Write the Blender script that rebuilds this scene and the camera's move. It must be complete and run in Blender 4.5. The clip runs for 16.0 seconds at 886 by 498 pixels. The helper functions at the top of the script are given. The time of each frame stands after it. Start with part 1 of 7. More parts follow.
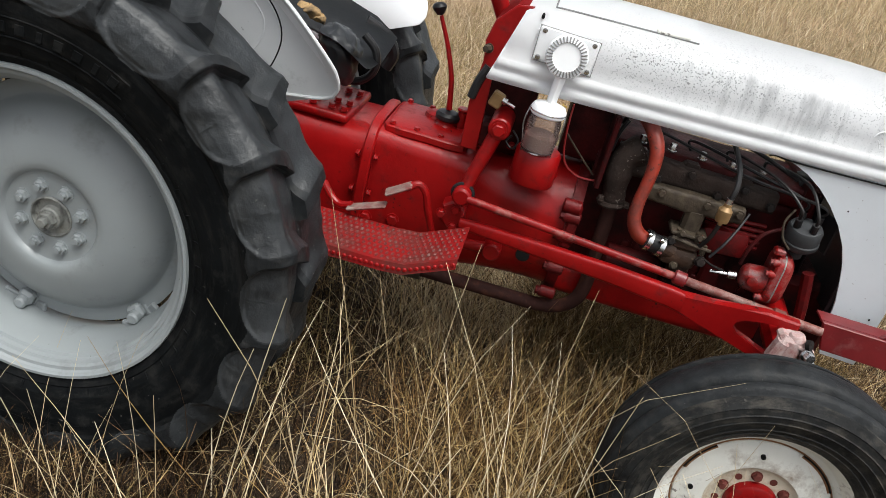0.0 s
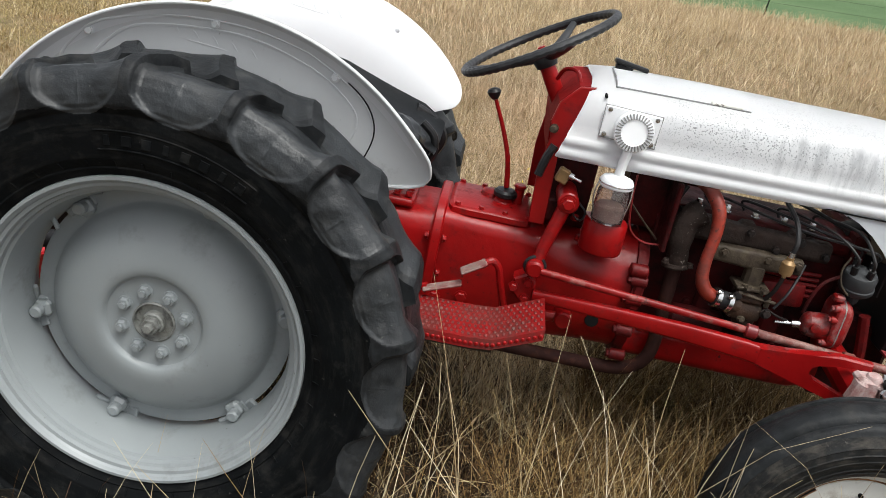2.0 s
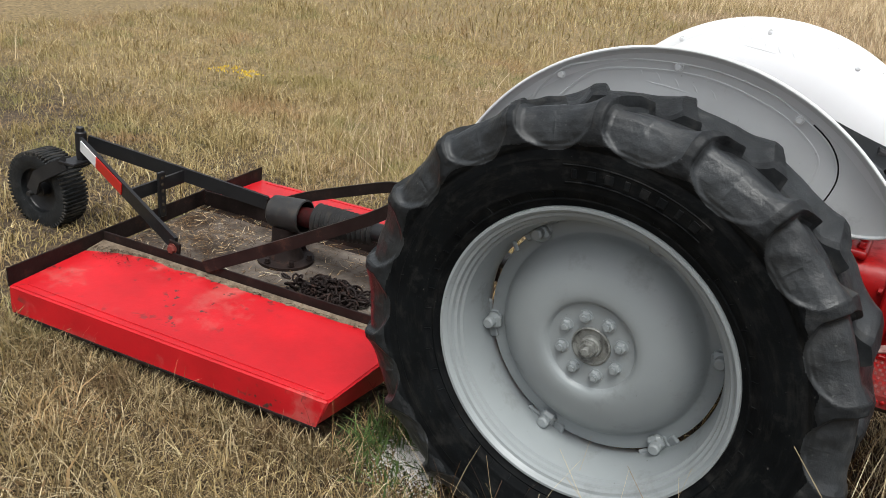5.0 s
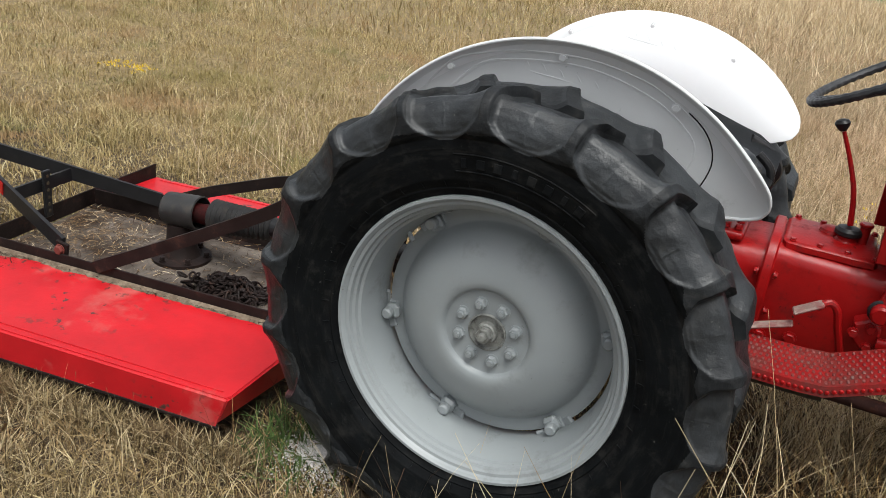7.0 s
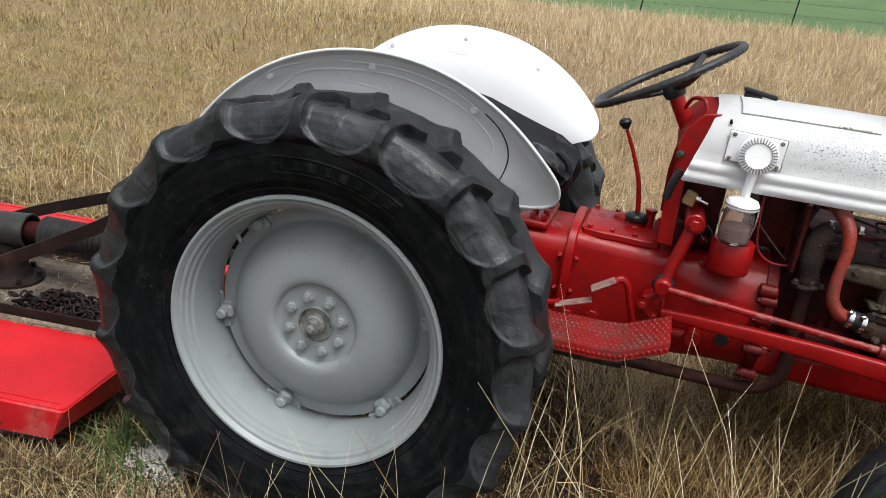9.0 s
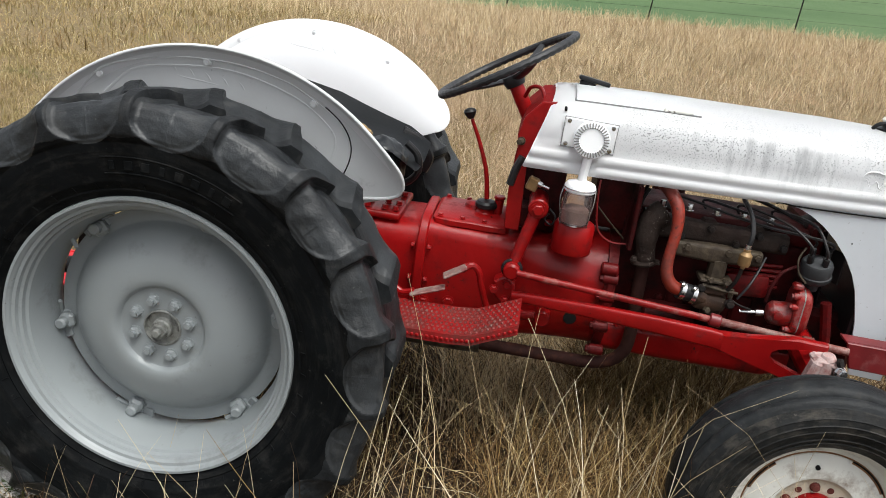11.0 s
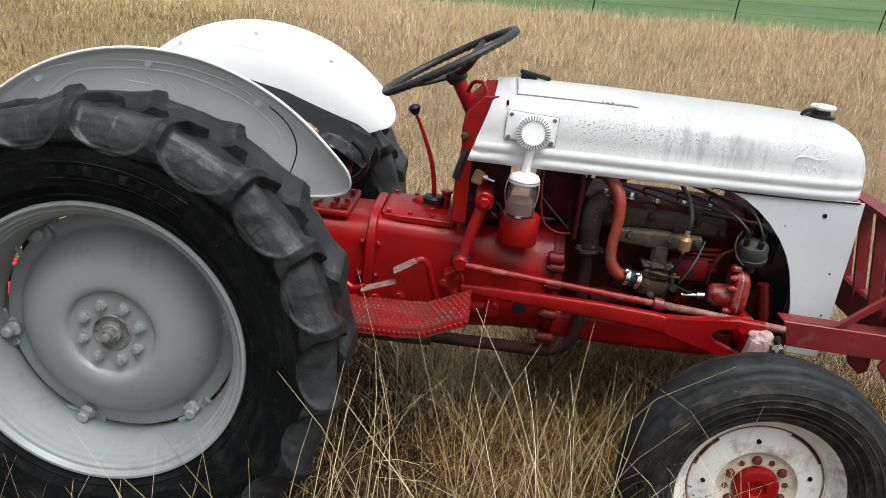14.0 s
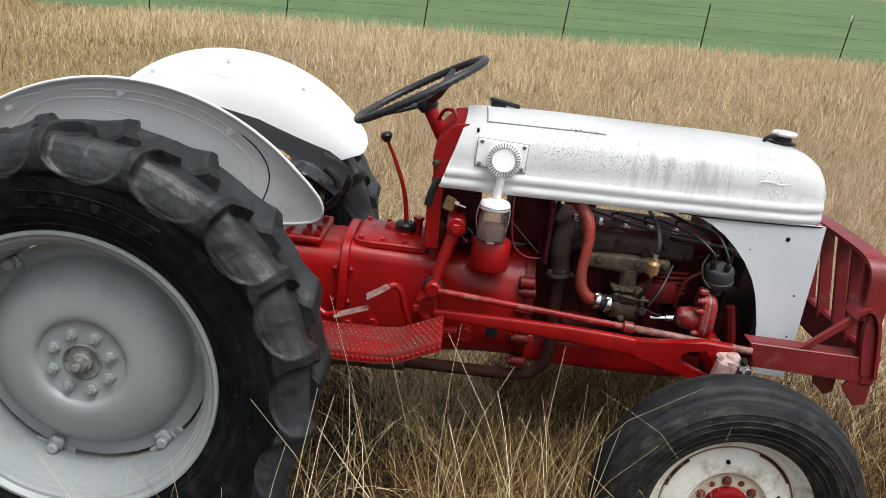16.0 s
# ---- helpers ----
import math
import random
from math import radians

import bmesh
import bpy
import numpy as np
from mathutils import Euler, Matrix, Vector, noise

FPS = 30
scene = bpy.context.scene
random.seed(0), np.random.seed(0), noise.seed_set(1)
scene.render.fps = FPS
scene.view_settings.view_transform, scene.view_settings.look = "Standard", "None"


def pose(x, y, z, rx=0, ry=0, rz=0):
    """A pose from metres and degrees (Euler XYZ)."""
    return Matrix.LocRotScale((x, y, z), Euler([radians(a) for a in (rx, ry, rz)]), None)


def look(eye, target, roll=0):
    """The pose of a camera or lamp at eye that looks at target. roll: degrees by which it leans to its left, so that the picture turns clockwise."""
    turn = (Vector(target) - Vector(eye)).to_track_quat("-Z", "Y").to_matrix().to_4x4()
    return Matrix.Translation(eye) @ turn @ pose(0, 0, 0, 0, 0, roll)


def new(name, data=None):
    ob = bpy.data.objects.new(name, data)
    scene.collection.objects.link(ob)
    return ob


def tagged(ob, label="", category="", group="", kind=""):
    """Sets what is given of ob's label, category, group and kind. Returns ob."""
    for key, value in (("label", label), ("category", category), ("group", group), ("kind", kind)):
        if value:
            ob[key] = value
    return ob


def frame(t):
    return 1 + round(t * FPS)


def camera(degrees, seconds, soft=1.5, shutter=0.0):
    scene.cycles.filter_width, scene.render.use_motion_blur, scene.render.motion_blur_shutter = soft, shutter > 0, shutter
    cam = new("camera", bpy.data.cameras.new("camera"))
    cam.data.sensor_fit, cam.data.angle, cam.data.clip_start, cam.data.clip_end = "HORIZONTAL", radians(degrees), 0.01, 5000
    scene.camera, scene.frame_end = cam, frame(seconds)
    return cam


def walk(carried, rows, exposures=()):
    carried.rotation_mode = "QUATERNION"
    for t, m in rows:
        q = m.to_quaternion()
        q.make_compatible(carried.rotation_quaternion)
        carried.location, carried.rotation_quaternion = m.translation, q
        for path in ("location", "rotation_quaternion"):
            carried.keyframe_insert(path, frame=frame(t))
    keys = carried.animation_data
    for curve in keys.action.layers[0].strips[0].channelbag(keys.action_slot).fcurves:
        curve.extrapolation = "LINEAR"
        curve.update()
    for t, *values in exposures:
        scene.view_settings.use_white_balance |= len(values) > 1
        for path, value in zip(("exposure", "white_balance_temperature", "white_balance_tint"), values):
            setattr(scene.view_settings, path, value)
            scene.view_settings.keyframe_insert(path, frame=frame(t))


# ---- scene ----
cam = camera(57.0, 16.0, soft=0.8)
PATH = [
    (0, (1.01, -2.256, 1.613), (0.887, -0.48, 0.7), 15.0),
    (0.5, (0.93, -2.288, 1.583), (0.81, -0.497, 0.699), 13.8),
    (1, (0.796, -2.254, 1.595), (0.616, -0.468, 0.715), 12.6),
    (1.5, (0.737, -2.278, 1.595), (0.62, -0.455, 0.781), 12.5),
    (2, (0.662, -2.361, 1.598), (0.627, -0.505, 0.854), 11.7),
    (2.5, (0.604, -2.442, 1.599), (0.457, -0.574, 0.901), 10.3),
    (3, (0.591, -2.484, 1.593), (0.205, -0.646, 0.905), 8.8),
    (3.5, (0.57, -2.482, 1.592), (-0.048, -0.725, 0.865), 7.5),
    (4, (0.557, -2.477, 1.596), (-0.27, -0.825, 0.831), 6.0),
    (4.2, (0.538, -2.474, 1.587), (-0.348, -0.857, 0.813), 5.8),
    (6.3, (0.61, -2.401, 1.612), (-0.322, -0.824, 0.809), 6.0),
    (6.5, (0.613, -2.403, 1.602), (-0.297, -0.808, 0.809), 6.3),
    (7, (0.598, -2.442, 1.595), (-0.129, -0.752, 0.81), 7.1),
    (7.5, (0.558, -2.513, 1.585), (0.038, -0.739, 0.821), 7.9),
    (8, (0.567, -2.545, 1.589), (0.139, -0.728, 0.871), 9.0),
    (8.5, (0.656, -2.56, 1.602), (0.186, -0.743, 0.911), 8.1),
    (9, (0.764, -2.563, 1.614), (0.331, -0.742, 0.908), 7.9),
    (9.5, (0.825, -2.551, 1.624), (0.478, -0.719, 0.9), 8.0),
    (11.8, (0.871, -2.565, 1.624), (0.77, -0.681, 0.958), 7.9),
    (12, (0.874, -2.566, 1.627), (0.783, -0.683, 0.959), 7.9),
    (12.5, (0.871, -2.578, 1.628), (0.794, -0.695, 0.958), 7.7),
    (13, (0.876, -2.588, 1.622), (0.829, -0.709, 0.938), 7.6),
    (13.5, (0.888, -2.594, 1.627), (0.86, -0.717, 0.939), 7.4),
    (14, (0.882, -2.594, 1.627), (0.836, -0.71, 0.955), 7.2),
    (14.5, (0.887, -2.594, 1.634), (0.849, -0.706, 0.976), 7.2),
    (15, (0.892, -2.599, 1.63), (0.893, -0.707, 0.981), 7.4),
    (15.5, (0.893, -2.609, 1.641), (0.908, -0.712, 1.007), 7.3),
    (16, (0.885, -2.614, 1.639), (0.896, -0.709, 1.031), 7.3),
]
walk(cam, [(t, look(eye, target, roll)) for t, eye, target, roll in PATH], [(0.0, 0.85), (16.0, 0.85)])
# ---------------------------------------------------------------- light
world = bpy.data.worlds.new("overcast_sky")
scene.world = world
world.use_nodes = True
wn, wl = world.node_tree.nodes, world.node_tree.links
wn.clear()
sky = wn.new("ShaderNodeTexSky")
sky.sky_type = 'NISHITA'
sky.sun_disc = False
sky.sun_elevation, sky.sun_rotation = radians(68), radians(140)
sky.dust_density, sky.air_density, sky.ozone_density = 4.0, 1.0, 1.0
grey = wn.new("ShaderNodeHueSaturation")
grey.inputs["Saturation"].default_value = 0.25
back = wn.new("ShaderNodeBackground")
back.inputs["Strength"].default_value = 0.112
wout = wn.new("ShaderNodeOutputWorld")
wl.new(sky.outputs[0], grey.inputs["Color"])
wl.new(grey.outputs[0], back.inputs["Color"])
wl.new(back.outputs[0], wout.inputs["Surface"])
sun = bpy.data.lights.new("sun", 'SUN')
sun.energy, sun.angle, sun.color = 1.75, radians(32), (0.965, 0.98, 0.945)
sun_ob = new("sun", sun)
sun_ob.matrix_world = look((2.5, -4.2, 12), (0, 0, 0))


# ---------------------------------------------------------------- materials
def material(name, base, rough=0.5, metal=0.0, vary=0.15, scale=8.0, dirt=None, dirt_amount=0.35, dirt_scale=5.0,
             bump=0.1, bump_scale=60.0, specks=None, speck_scale=90.0, speck_cut=0.62, coat=0.0, island=0.0, zone=None, spec=0.5):
    m = bpy.data.materials.new(name)
    m.use_nodes = True
    n, l = m.node_tree.nodes, m.node_tree.links
    bsdf = n["Principled BSDF"]
    bsdf.inputs["Roughness"].default_value = rough
    bsdf.inputs["Metallic"].default_value = metal
    bsdf.inputs["Coat Weight"].default_value = coat
    bsdf.inputs["Specular IOR Level"].default_value = spec
    coord = n.new("ShaderNodeTexCoord")
    geo = n.new("ShaderNodeNewGeometry")
    place = geo.outputs["Position"]

    def noise_tex(sc, detail=5.0, r=0.6):
        t = n.new("ShaderNodeTexNoise")
        t.inputs["Scale"].default_value, t.inputs["Detail"].default_value, t.inputs["Roughness"].default_value = sc, detail, r
        l.new(place, t.inputs["Vector"])
        return t.outputs["Fac"]

    def ramp(src, lo, hi):
        r = n.new("ShaderNodeMapRange")
        r.inputs["From Min"].default_value, r.inputs["From Max"].default_value = lo, hi
        l.new(src, r.inputs["Value"])
        return r.outputs["Result"]

    def mix(fac, a, b, mode='MIX'):
        x = n.new("ShaderNodeMix")
        x.data_type, x.blend_type = 'RGBA', mode
        for sock, v in ((x.inputs[0], fac), (x.inputs[6], a), (x.inputs[7], b)):
            if isinstance(v, (int, float)):
                sock.default_value = v
            elif isinstance(v, tuple):
                sock.default_value = (*v, 1.0)
            else:
                l.new(v, sock)
        return x.outputs[2]

    dark = tuple(c * (1 - vary) for c in base)
    light = tuple(min(1.0, c * (1 + vary)) for c in base)
    col = mix(ramp(noise_tex(scale), 0.3, 0.7), dark, light)
    if island:
        val = n.new("ShaderNodeHueSaturation")
        rnd = n.new("ShaderNodeMapRange")
        l.new(geo.outputs["Random Per Island"], rnd.inputs["Value"])
        rnd.inputs["To Min"].default_value, rnd.inputs["To Max"].default_value = 1 - island, 1 + island
        l.new(rnd.outputs["Result"], val.inputs["Value"])
        l.new(col, val.inputs["Color"])
        col = val.outputs["Color"]
    rough_src = None
    if dirt:
        f = ramp(noise_tex(dirt_scale, 8.0, 0.7), 0.75 - dirt_amount * 0.6, 0.95 - dirt_amount * 0.5)
        col = mix(f, col, dirt)
        rough_src = ramp(f, -rough / max(0.01, 0.95 - rough), 1.0)
        rr = n.new("ShaderNodeMapRange")
        l.new(f, rr.inputs["Value"])
        rr.inputs["To Min"].default_value, rr.inputs["To Max"].default_value = rough, max(rough, 0.8)
        l.new(rr.outputs["Result"], bsdf.inputs["Roughness"])
    if specks:
        s = ramp(noise_tex(speck_scale, 3.0, 0.6), speck_cut, speck_cut + 0.05)
        where = ramp(noise_tex(3.0, 2.0), 0.45, 0.6)
        if zone:
            sep = n.new("ShaderNodeSeparateXYZ")
            l.new(place, sep.inputs[0])
            for axis_name, lo, hi in zone:
                for a0, a1 in ((lo - 0.05, lo + 0.06), (hi + 0.05, hi - 0.06)):
                    k = n.new("ShaderNodeMath")
                    k.operation = 'MULTIPLY'
                    l.new(where, k.inputs[0])
                    l.new(ramp(sep.outputs[axis_name], a0, a1), k.inputs[1])
                    where = k.outputs[0]
        mul = n.new("ShaderNodeMath")
        mul.operation = 'MULTIPLY'
        l.new(s, mul.inputs[0])
        l.new(where, mul.inputs[1])
        col = mix(mul.outputs[0], col, specks)
    l.new(col, bsdf.inputs["Base Color"])
    if bump:
        b = n.new("ShaderNodeBump")
        b.inputs["Strength"].default_value = bump
        b.inputs["Distance"].default_value = 0.004
        l.new(noise_tex(bump_scale, 6.0), b.inputs["Height"])
        l.new(b.outputs["Normal"], bsdf.inputs["Normal"])
    return m


def grime_streaks(m, tint, zone):
    """Grime that has run down a panel: noise drawn out along z, inside a stretch of the panel."""
    n, l = m.node_tree.nodes, m.node_tree.links
    bsdf = n["Principled BSDF"]
    src = bsdf.inputs["Base Color"].links[0].from_socket
    geo = n.new("ShaderNodeNewGeometry")
    mp = n.new("ShaderNodeMapping")
    mp.inputs["Scale"].default_value = (1.0, 0.4, 0.13)
    l.new(geo.outputs["Position"], mp.inputs["Vector"])
    tx = n.new("ShaderNodeTexNoise")
    tx.inputs["Scale"].default_value, tx.inputs["Detail"].default_value, tx.inputs["Roughness"].default_value = 26.0, 6.0, 0.65
    l.new(mp.outputs[0], tx.inputs["Vector"])
    fac = n.new("ShaderNodeMapRange")
    fac.inputs["From Min"].default_value, fac.inputs["From Max"].default_value, fac.inputs["To Max"].default_value = 0.48, 0.70, 0.75
    l.new(tx.outputs["Fac"], fac.inputs["Value"])
    out = fac.outputs[0]
    sep = n.new("ShaderNodeSeparateXYZ")
    l.new(geo.outputs["Position"], sep.inputs[0])
    for axis_name, lo, hi in zone:
        for a0, a1 in lo, hi:
            mr = n.new("ShaderNodeMapRange")
            mr.inputs["From Min"].default_value, mr.inputs["From Max"].default_value = a0, a1
            l.new(sep.outputs[axis_name], mr.inputs["Value"])
            k = n.new("ShaderNodeMath")
            k.operation = 'MULTIPLY'
            l.new(out, k.inputs[0])
            l.new(mr.outputs[0], k.inputs[1])
            out = k.outputs[0]
    mx = n.new("ShaderNodeMix")
    mx.data_type = 'RGBA'
    l.new(out, mx.inputs[0])
    l.new(src, mx.inputs[6])
    mx.inputs[7].default_value = (*tint, 1)
    l.new(mx.outputs[2], bsdf.inputs["Base Color"])


def ring_scuffs(m, tint, cx, cz, lo, hi, share=0.8):
    """Scuff marks drawn out along circles round an axle at (cx, cz)."""
    n, l = m.node_tree.nodes, m.node_tree.links
    bsdf = n["Principled BSDF"]
    src = bsdf.inputs["Base Color"].links[0].from_socket
    geo = n.new("ShaderNodeNewGeometry")
    rel = n.new("ShaderNodeVectorMath")
    rel.operation = 'SUBTRACT'
    rel.inputs[1].default_value = (cx, 0.0, cz)
    l.new(geo.outputs["Position"], rel.inputs[0])
    flat = n.new("ShaderNodeVectorMath")
    flat.operation = 'MULTIPLY'
    flat.inputs[1].default_value = (1.0, 0.0, 1.0)
    l.new(rel.outputs[0], flat.inputs[0])
    dist = n.new("ShaderNodeVectorMath")
    dist.operation = 'LENGTH'
    l.new(flat.outputs[0], dist.inputs[0])
    unit = n.new("ShaderNodeVectorMath")
    unit.operation = 'NORMALIZE'
    l.new(flat.outputs[0], unit.inputs[0])
    small = n.new("ShaderNodeVectorMath")
    small.operation = 'SCALE'
    small.inputs["Scale"].default_value = 0.10
    l.new(unit.outputs[0], small.inputs[0])
    comb = n.new("ShaderNodeCombineXYZ")
    l.new(dist.outputs["Value"], comb.inputs["Y"])
    add = n.new("ShaderNodeVectorMath")
    l.new(small.outputs[0], add.inputs[0])
    l.new(comb.outputs[0], add.inputs[1])
    tx = n.new("ShaderNodeTexNoise")
    tx.inputs["Scale"].default_value, tx.inputs["Detail"].default_value, tx.inputs["Roughness"].default_value = 55.0, 7.0, 0.7
    l.new(add.outputs[0], tx.inputs["Vector"])
    fac = n.new("ShaderNodeMapRange")
    fac.inputs["From Min"].default_value, fac.inputs["From Max"].default_value, fac.inputs["To Max"].default_value = lo, hi, share
    l.new(tx.outputs["Fac"], fac.inputs["Value"])
    mx = n.new("ShaderNodeMix")
    mx.data_type = 'RGBA'
    l.new(fac.outputs[0], mx.inputs[0])
    l.new(src, mx.inputs[6])
    mx.inputs[7].default_value = (*tint, 1)
    l.new(mx.outputs[2], bsdf.inputs["Base Color"])


M_RUBBER = material("tyre_rubber", (0.0132, 0.0146, 0.0158), 0.50, vary=0.5, scale=22, dirt=(0.044, 0.0435, 0.041), dirt_amount=0.38, dirt_scale=19, bump=0.55, bump_scale=85, specks=(0.13, 0.125, 0.118), speck_scale=105, speck_cut=0.69, spec=0.18)
M_DUST = material("dusty_worn_rubber", (0.0195, 0.0218, 0.0236), 0.40, vary=0.5, scale=9, dirt=(0.050, 0.051, 0.051), dirt_amount=0.36, dirt_scale=11, bump=0.45, bump_scale=90, specks=(0.11, 0.11, 0.10), speck_scale=120, speck_cut=0.66, spec=0.36)
M_WALL = material("tyre_sidewall_rubber", (0.0046, 0.0053, 0.0058), 0.58, vary=0.4, scale=10, dirt=(0.026, 0.0255, 0.024), dirt_amount=0.34, dirt_scale=17, bump=0.25, bump_scale=80, specks=(0.10, 0.095, 0.085), speck_scale=80, speck_cut=0.70, spec=0.06)
ring_scuffs(M_WALL, (0.022, 0.0215, 0.020), 0.0, 0.60, 0.50, 0.75, 0.7)
M_NUT = material("grimy_grey_hub_metal", (0.22, 0.225, 0.21), 0.5, metal=0.2, vary=0.3, scale=40, dirt=(0.03, 0.026, 0.02), dirt_amount=0.42, dirt_scale=45, bump=0.3)
M_VINYL = material("black_seat_vinyl", (0.016, 0.018, 0.020), 0.40, vary=0.3, scale=9, dirt=(0.05, 0.05, 0.05), dirt_amount=0.3, dirt_scale=12, bump=0.2, bump_scale=45, spec=0.4)
M_GREY = material("grey_wheel_paint", (0.245, 0.268, 0.274), 0.36, vary=0.05, scale=5, dirt=(0.15, 0.155, 0.15), dirt_amount=0.3, dirt_scale=7, bump=0.05, bump_scale=120, specks=(0.06, 0.055, 0.05), speck_scale=60, speck_cut=0.70)
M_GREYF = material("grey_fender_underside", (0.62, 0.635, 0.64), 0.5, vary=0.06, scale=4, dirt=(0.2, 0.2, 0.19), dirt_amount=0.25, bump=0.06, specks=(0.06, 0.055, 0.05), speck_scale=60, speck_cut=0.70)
M_WHITE = material("white_enamel_paint", (0.86, 0.87, 0.88), 0.30, vary=0.02, scale=4, dirt=(0.60, 0.615, 0.63), dirt_amount=0.27, dirt_scale=8, bump=0.03, specks=(0.13, 0.14, 0.15), speck_scale=230, speck_cut=0.57, zone=(("X", 1.12, 1.90), ("Z", 1.17, 1.275)))

grime_streaks(M_WHITE, (0.36, 0.375, 0.38), (("X", (1.22, 1.42), (1.86, 1.72)), ("Z", (1.12, 1.155), (1.275, 1.235))))
# Hood white greyed in the colour, for the dimmer light on sideways faces.
M_WHITEP = material("white_panel_dimmed", (0.54, 0.57, 0.60), 0.35, vary=0.04, scale=5, dirt=(0.40, 0.41, 0.42), dirt_amount=0.25, dirt_scale=9, bump=0.08, specks=(0.2, 0.18, 0.16), speck_scale=90, speck_cut=0.68)
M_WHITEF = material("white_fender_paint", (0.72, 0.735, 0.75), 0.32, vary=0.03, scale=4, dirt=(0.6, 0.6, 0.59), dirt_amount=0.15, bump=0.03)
M_RED = material("red_tractor_paint", (0.236, 0.0036, 0.0040), 0.32, vary=0.22, scale=7, dirt=(0.050, 0.006, 0.005), dirt_amount=0.34, dirt_scale=13, bump=0.24, bump_scale=48, specks=(0.02, 0.008, 0.006), speck_scale=70, speck_cut=0.65, spec=0.30)
M_DASH = material("flat_red_dash_paint", (0.20, 0.0036, 0.0040), 0.65, vary=0.2, scale=9, dirt=(0.06, 0.006, 0.005), dirt_amount=0.34, dirt_scale=11, bump=0.3, spec=0.05)
# Grimy red, darkened further with the engine bay's shade in its base colour.
M_REDENG = material("dirty_shaded_red_paint", (0.052, 0.0035, 0.004), 0.5, vary=0.35, scale=14, dirt=(0.006, 0.0045, 0.004), dirt_amount=0.58, dirt_scale=9, bump=0.4, spec=0.12)
M_REDGRIME = material("oily_faded_red_paint", (0.115, 0.0045, 0.005), 0.45, vary=0.35, scale=16, dirt=(0.014, 0.006, 0.005), dirt_amount=0.48, dirt_scale=14, bump=0.4, bump_scale=90, spec=0.2)
M_WORNRED = material("red_rod_paint_worn_to_primer", (0.20, 0.006, 0.006), 0.42, vary=0.25, scale=14, dirt=(0.30, 0.135, 0.115), dirt_amount=0.40, dirt_scale=26, bump=0.25, specks=(0.03, 0.012, 0.01), speck_scale=60, speck_cut=0.58, spec=0.3)
M_MOWER = material("bright_red_mower_paint", (0.44, 0.008, 0.013), 0.42, vary=0.20, scale=4, dirt=(0.40, 0.13, 0.11), dirt_amount=0.36, dirt_scale=3.2, bump=0.16, coat=0.0, specks=(0.05, 0.030, 0.025), speck_scale=24, speck_cut=0.61, spec=0.35)
M_MAROON = material("maroon_guard_paint", (0.150, 0.010, 0.012), 0.42, vary=0.3, scale=7, dirt=(0.21, 0.075, 0.072), dirt_amount=0.34, dirt_scale=16, bump=0.12, specks=(0.35, 0.25, 0.24), speck_scale=90, speck_cut=0.70)
M_RUST = material("rusty_dark_steel", (0.016, 0.011, 0.010), 0.50, vary=0.35, scale=14, dirt=(0.070, 0.032, 0.021), dirt_amount=0.32, dirt_scale=14, bump=0.3, spec=0.12)
M_PIPE = material("rusted_exhaust_pipe", (0.026, 0.010, 0.008), 0.8, vary=0.3, scale=15, dirt=(0.085, 0.03, 0.018), dirt_amount=0.38, dirt_scale=14, bump=0.35, spec=0.12)
M_BLACK = material("black_plastic", (0.013, 0.013, 0.014), 0.40, vary=0.25, scale=10, dirt=(0.045, 0.042, 0.038), dirt_amount=0.30, bump=0.12, spec=0.28)
M_BELLOWS = material("dusty_black_rubber", (0.022, 0.022, 0.022), 0.45, vary=0.3, scale=14, dirt=(0.055, 0.045, 0.036), dirt_amount=0.36, dirt_scale=16, bump=0.2, spec=0.35)
M_IRON = material("dark_cast_iron", (0.013, 0.0115, 0.011), 0.65, vary=0.3, scale=14, dirt=(0.034, 0.022, 0.018), dirt_amount=0.42, dirt_scale=16, bump=0.6, bump_scale=120, spec=0.12)
M_CARB = material("oily_brown_grime", (0.040, 0.022, 0.014), 0.45, vary=0.4, scale=30, dirt=(0.010, 0.007, 0.005), dirt_amount=0.46, dirt_scale=26, bump=0.6, bump_scale=110, specks=(0.16, 0.12, 0.08), speck_scale=95, speck_cut=0.66, spec=0.3)
M_CAST = material("rusty_grey_casting", (0.025, 0.0175, 0.0145), 0.75, vary=0.3, scale=20, dirt=(0.022, 0.012, 0.009), dirt_amount=0.44, dirt_scale=16, bump=0.8, bump_scale=110, specks=(0.17, 0.15, 0.13), speck_scale=120, speck_cut=0.63, spec=0.15)
M_CAP = material("dull_grey_black_bakelite", (0.034, 0.036, 0.038), 0.45, vary=0.2, scale=18, dirt=(0.018, 0.017, 0.016), dirt_amount=0.4, dirt_scale=20, bump=0.15, spec=0.3)
M_ALU = material("oxidised_aluminium", (0.064, 0.049, 0.032), 0.6, metal=0.1, vary=0.4, scale=22, dirt=(0.020, 0.012, 0.009), dirt_amount=0.52, dirt_scale=18, bump=0.5, bump_scale=100, specks=(0.015, 0.01, 0.008), speck_scale=80, speck_cut=0.62, spec=0.3)
M_STEEL = material("bare_bright_steel", (0.62, 0.62, 0.62), 0.25, metal=1.0, vary=0.1, bump=0.05)
M_BRASS = material("worn_brass", (0.30, 0.185, 0.080), 0.45, metal=0.35, vary=0.25, scale=30, dirt=(0.12, 0.07, 0.04), dirt_amount=0.35, dirt_scale=30, bump=0.1)
M_ORANGE = material("orange_red_hose", (0.235, 0.022, 0.009), 0.45, vary=0.3, scale=12, dirt=(0.045, 0.014, 0.009), dirt_amount=0.50, dirt_scale=13, bump=0.3, specks=(0.03, 0.012, 0.008), speck_scale=60, speck_cut=0.62)
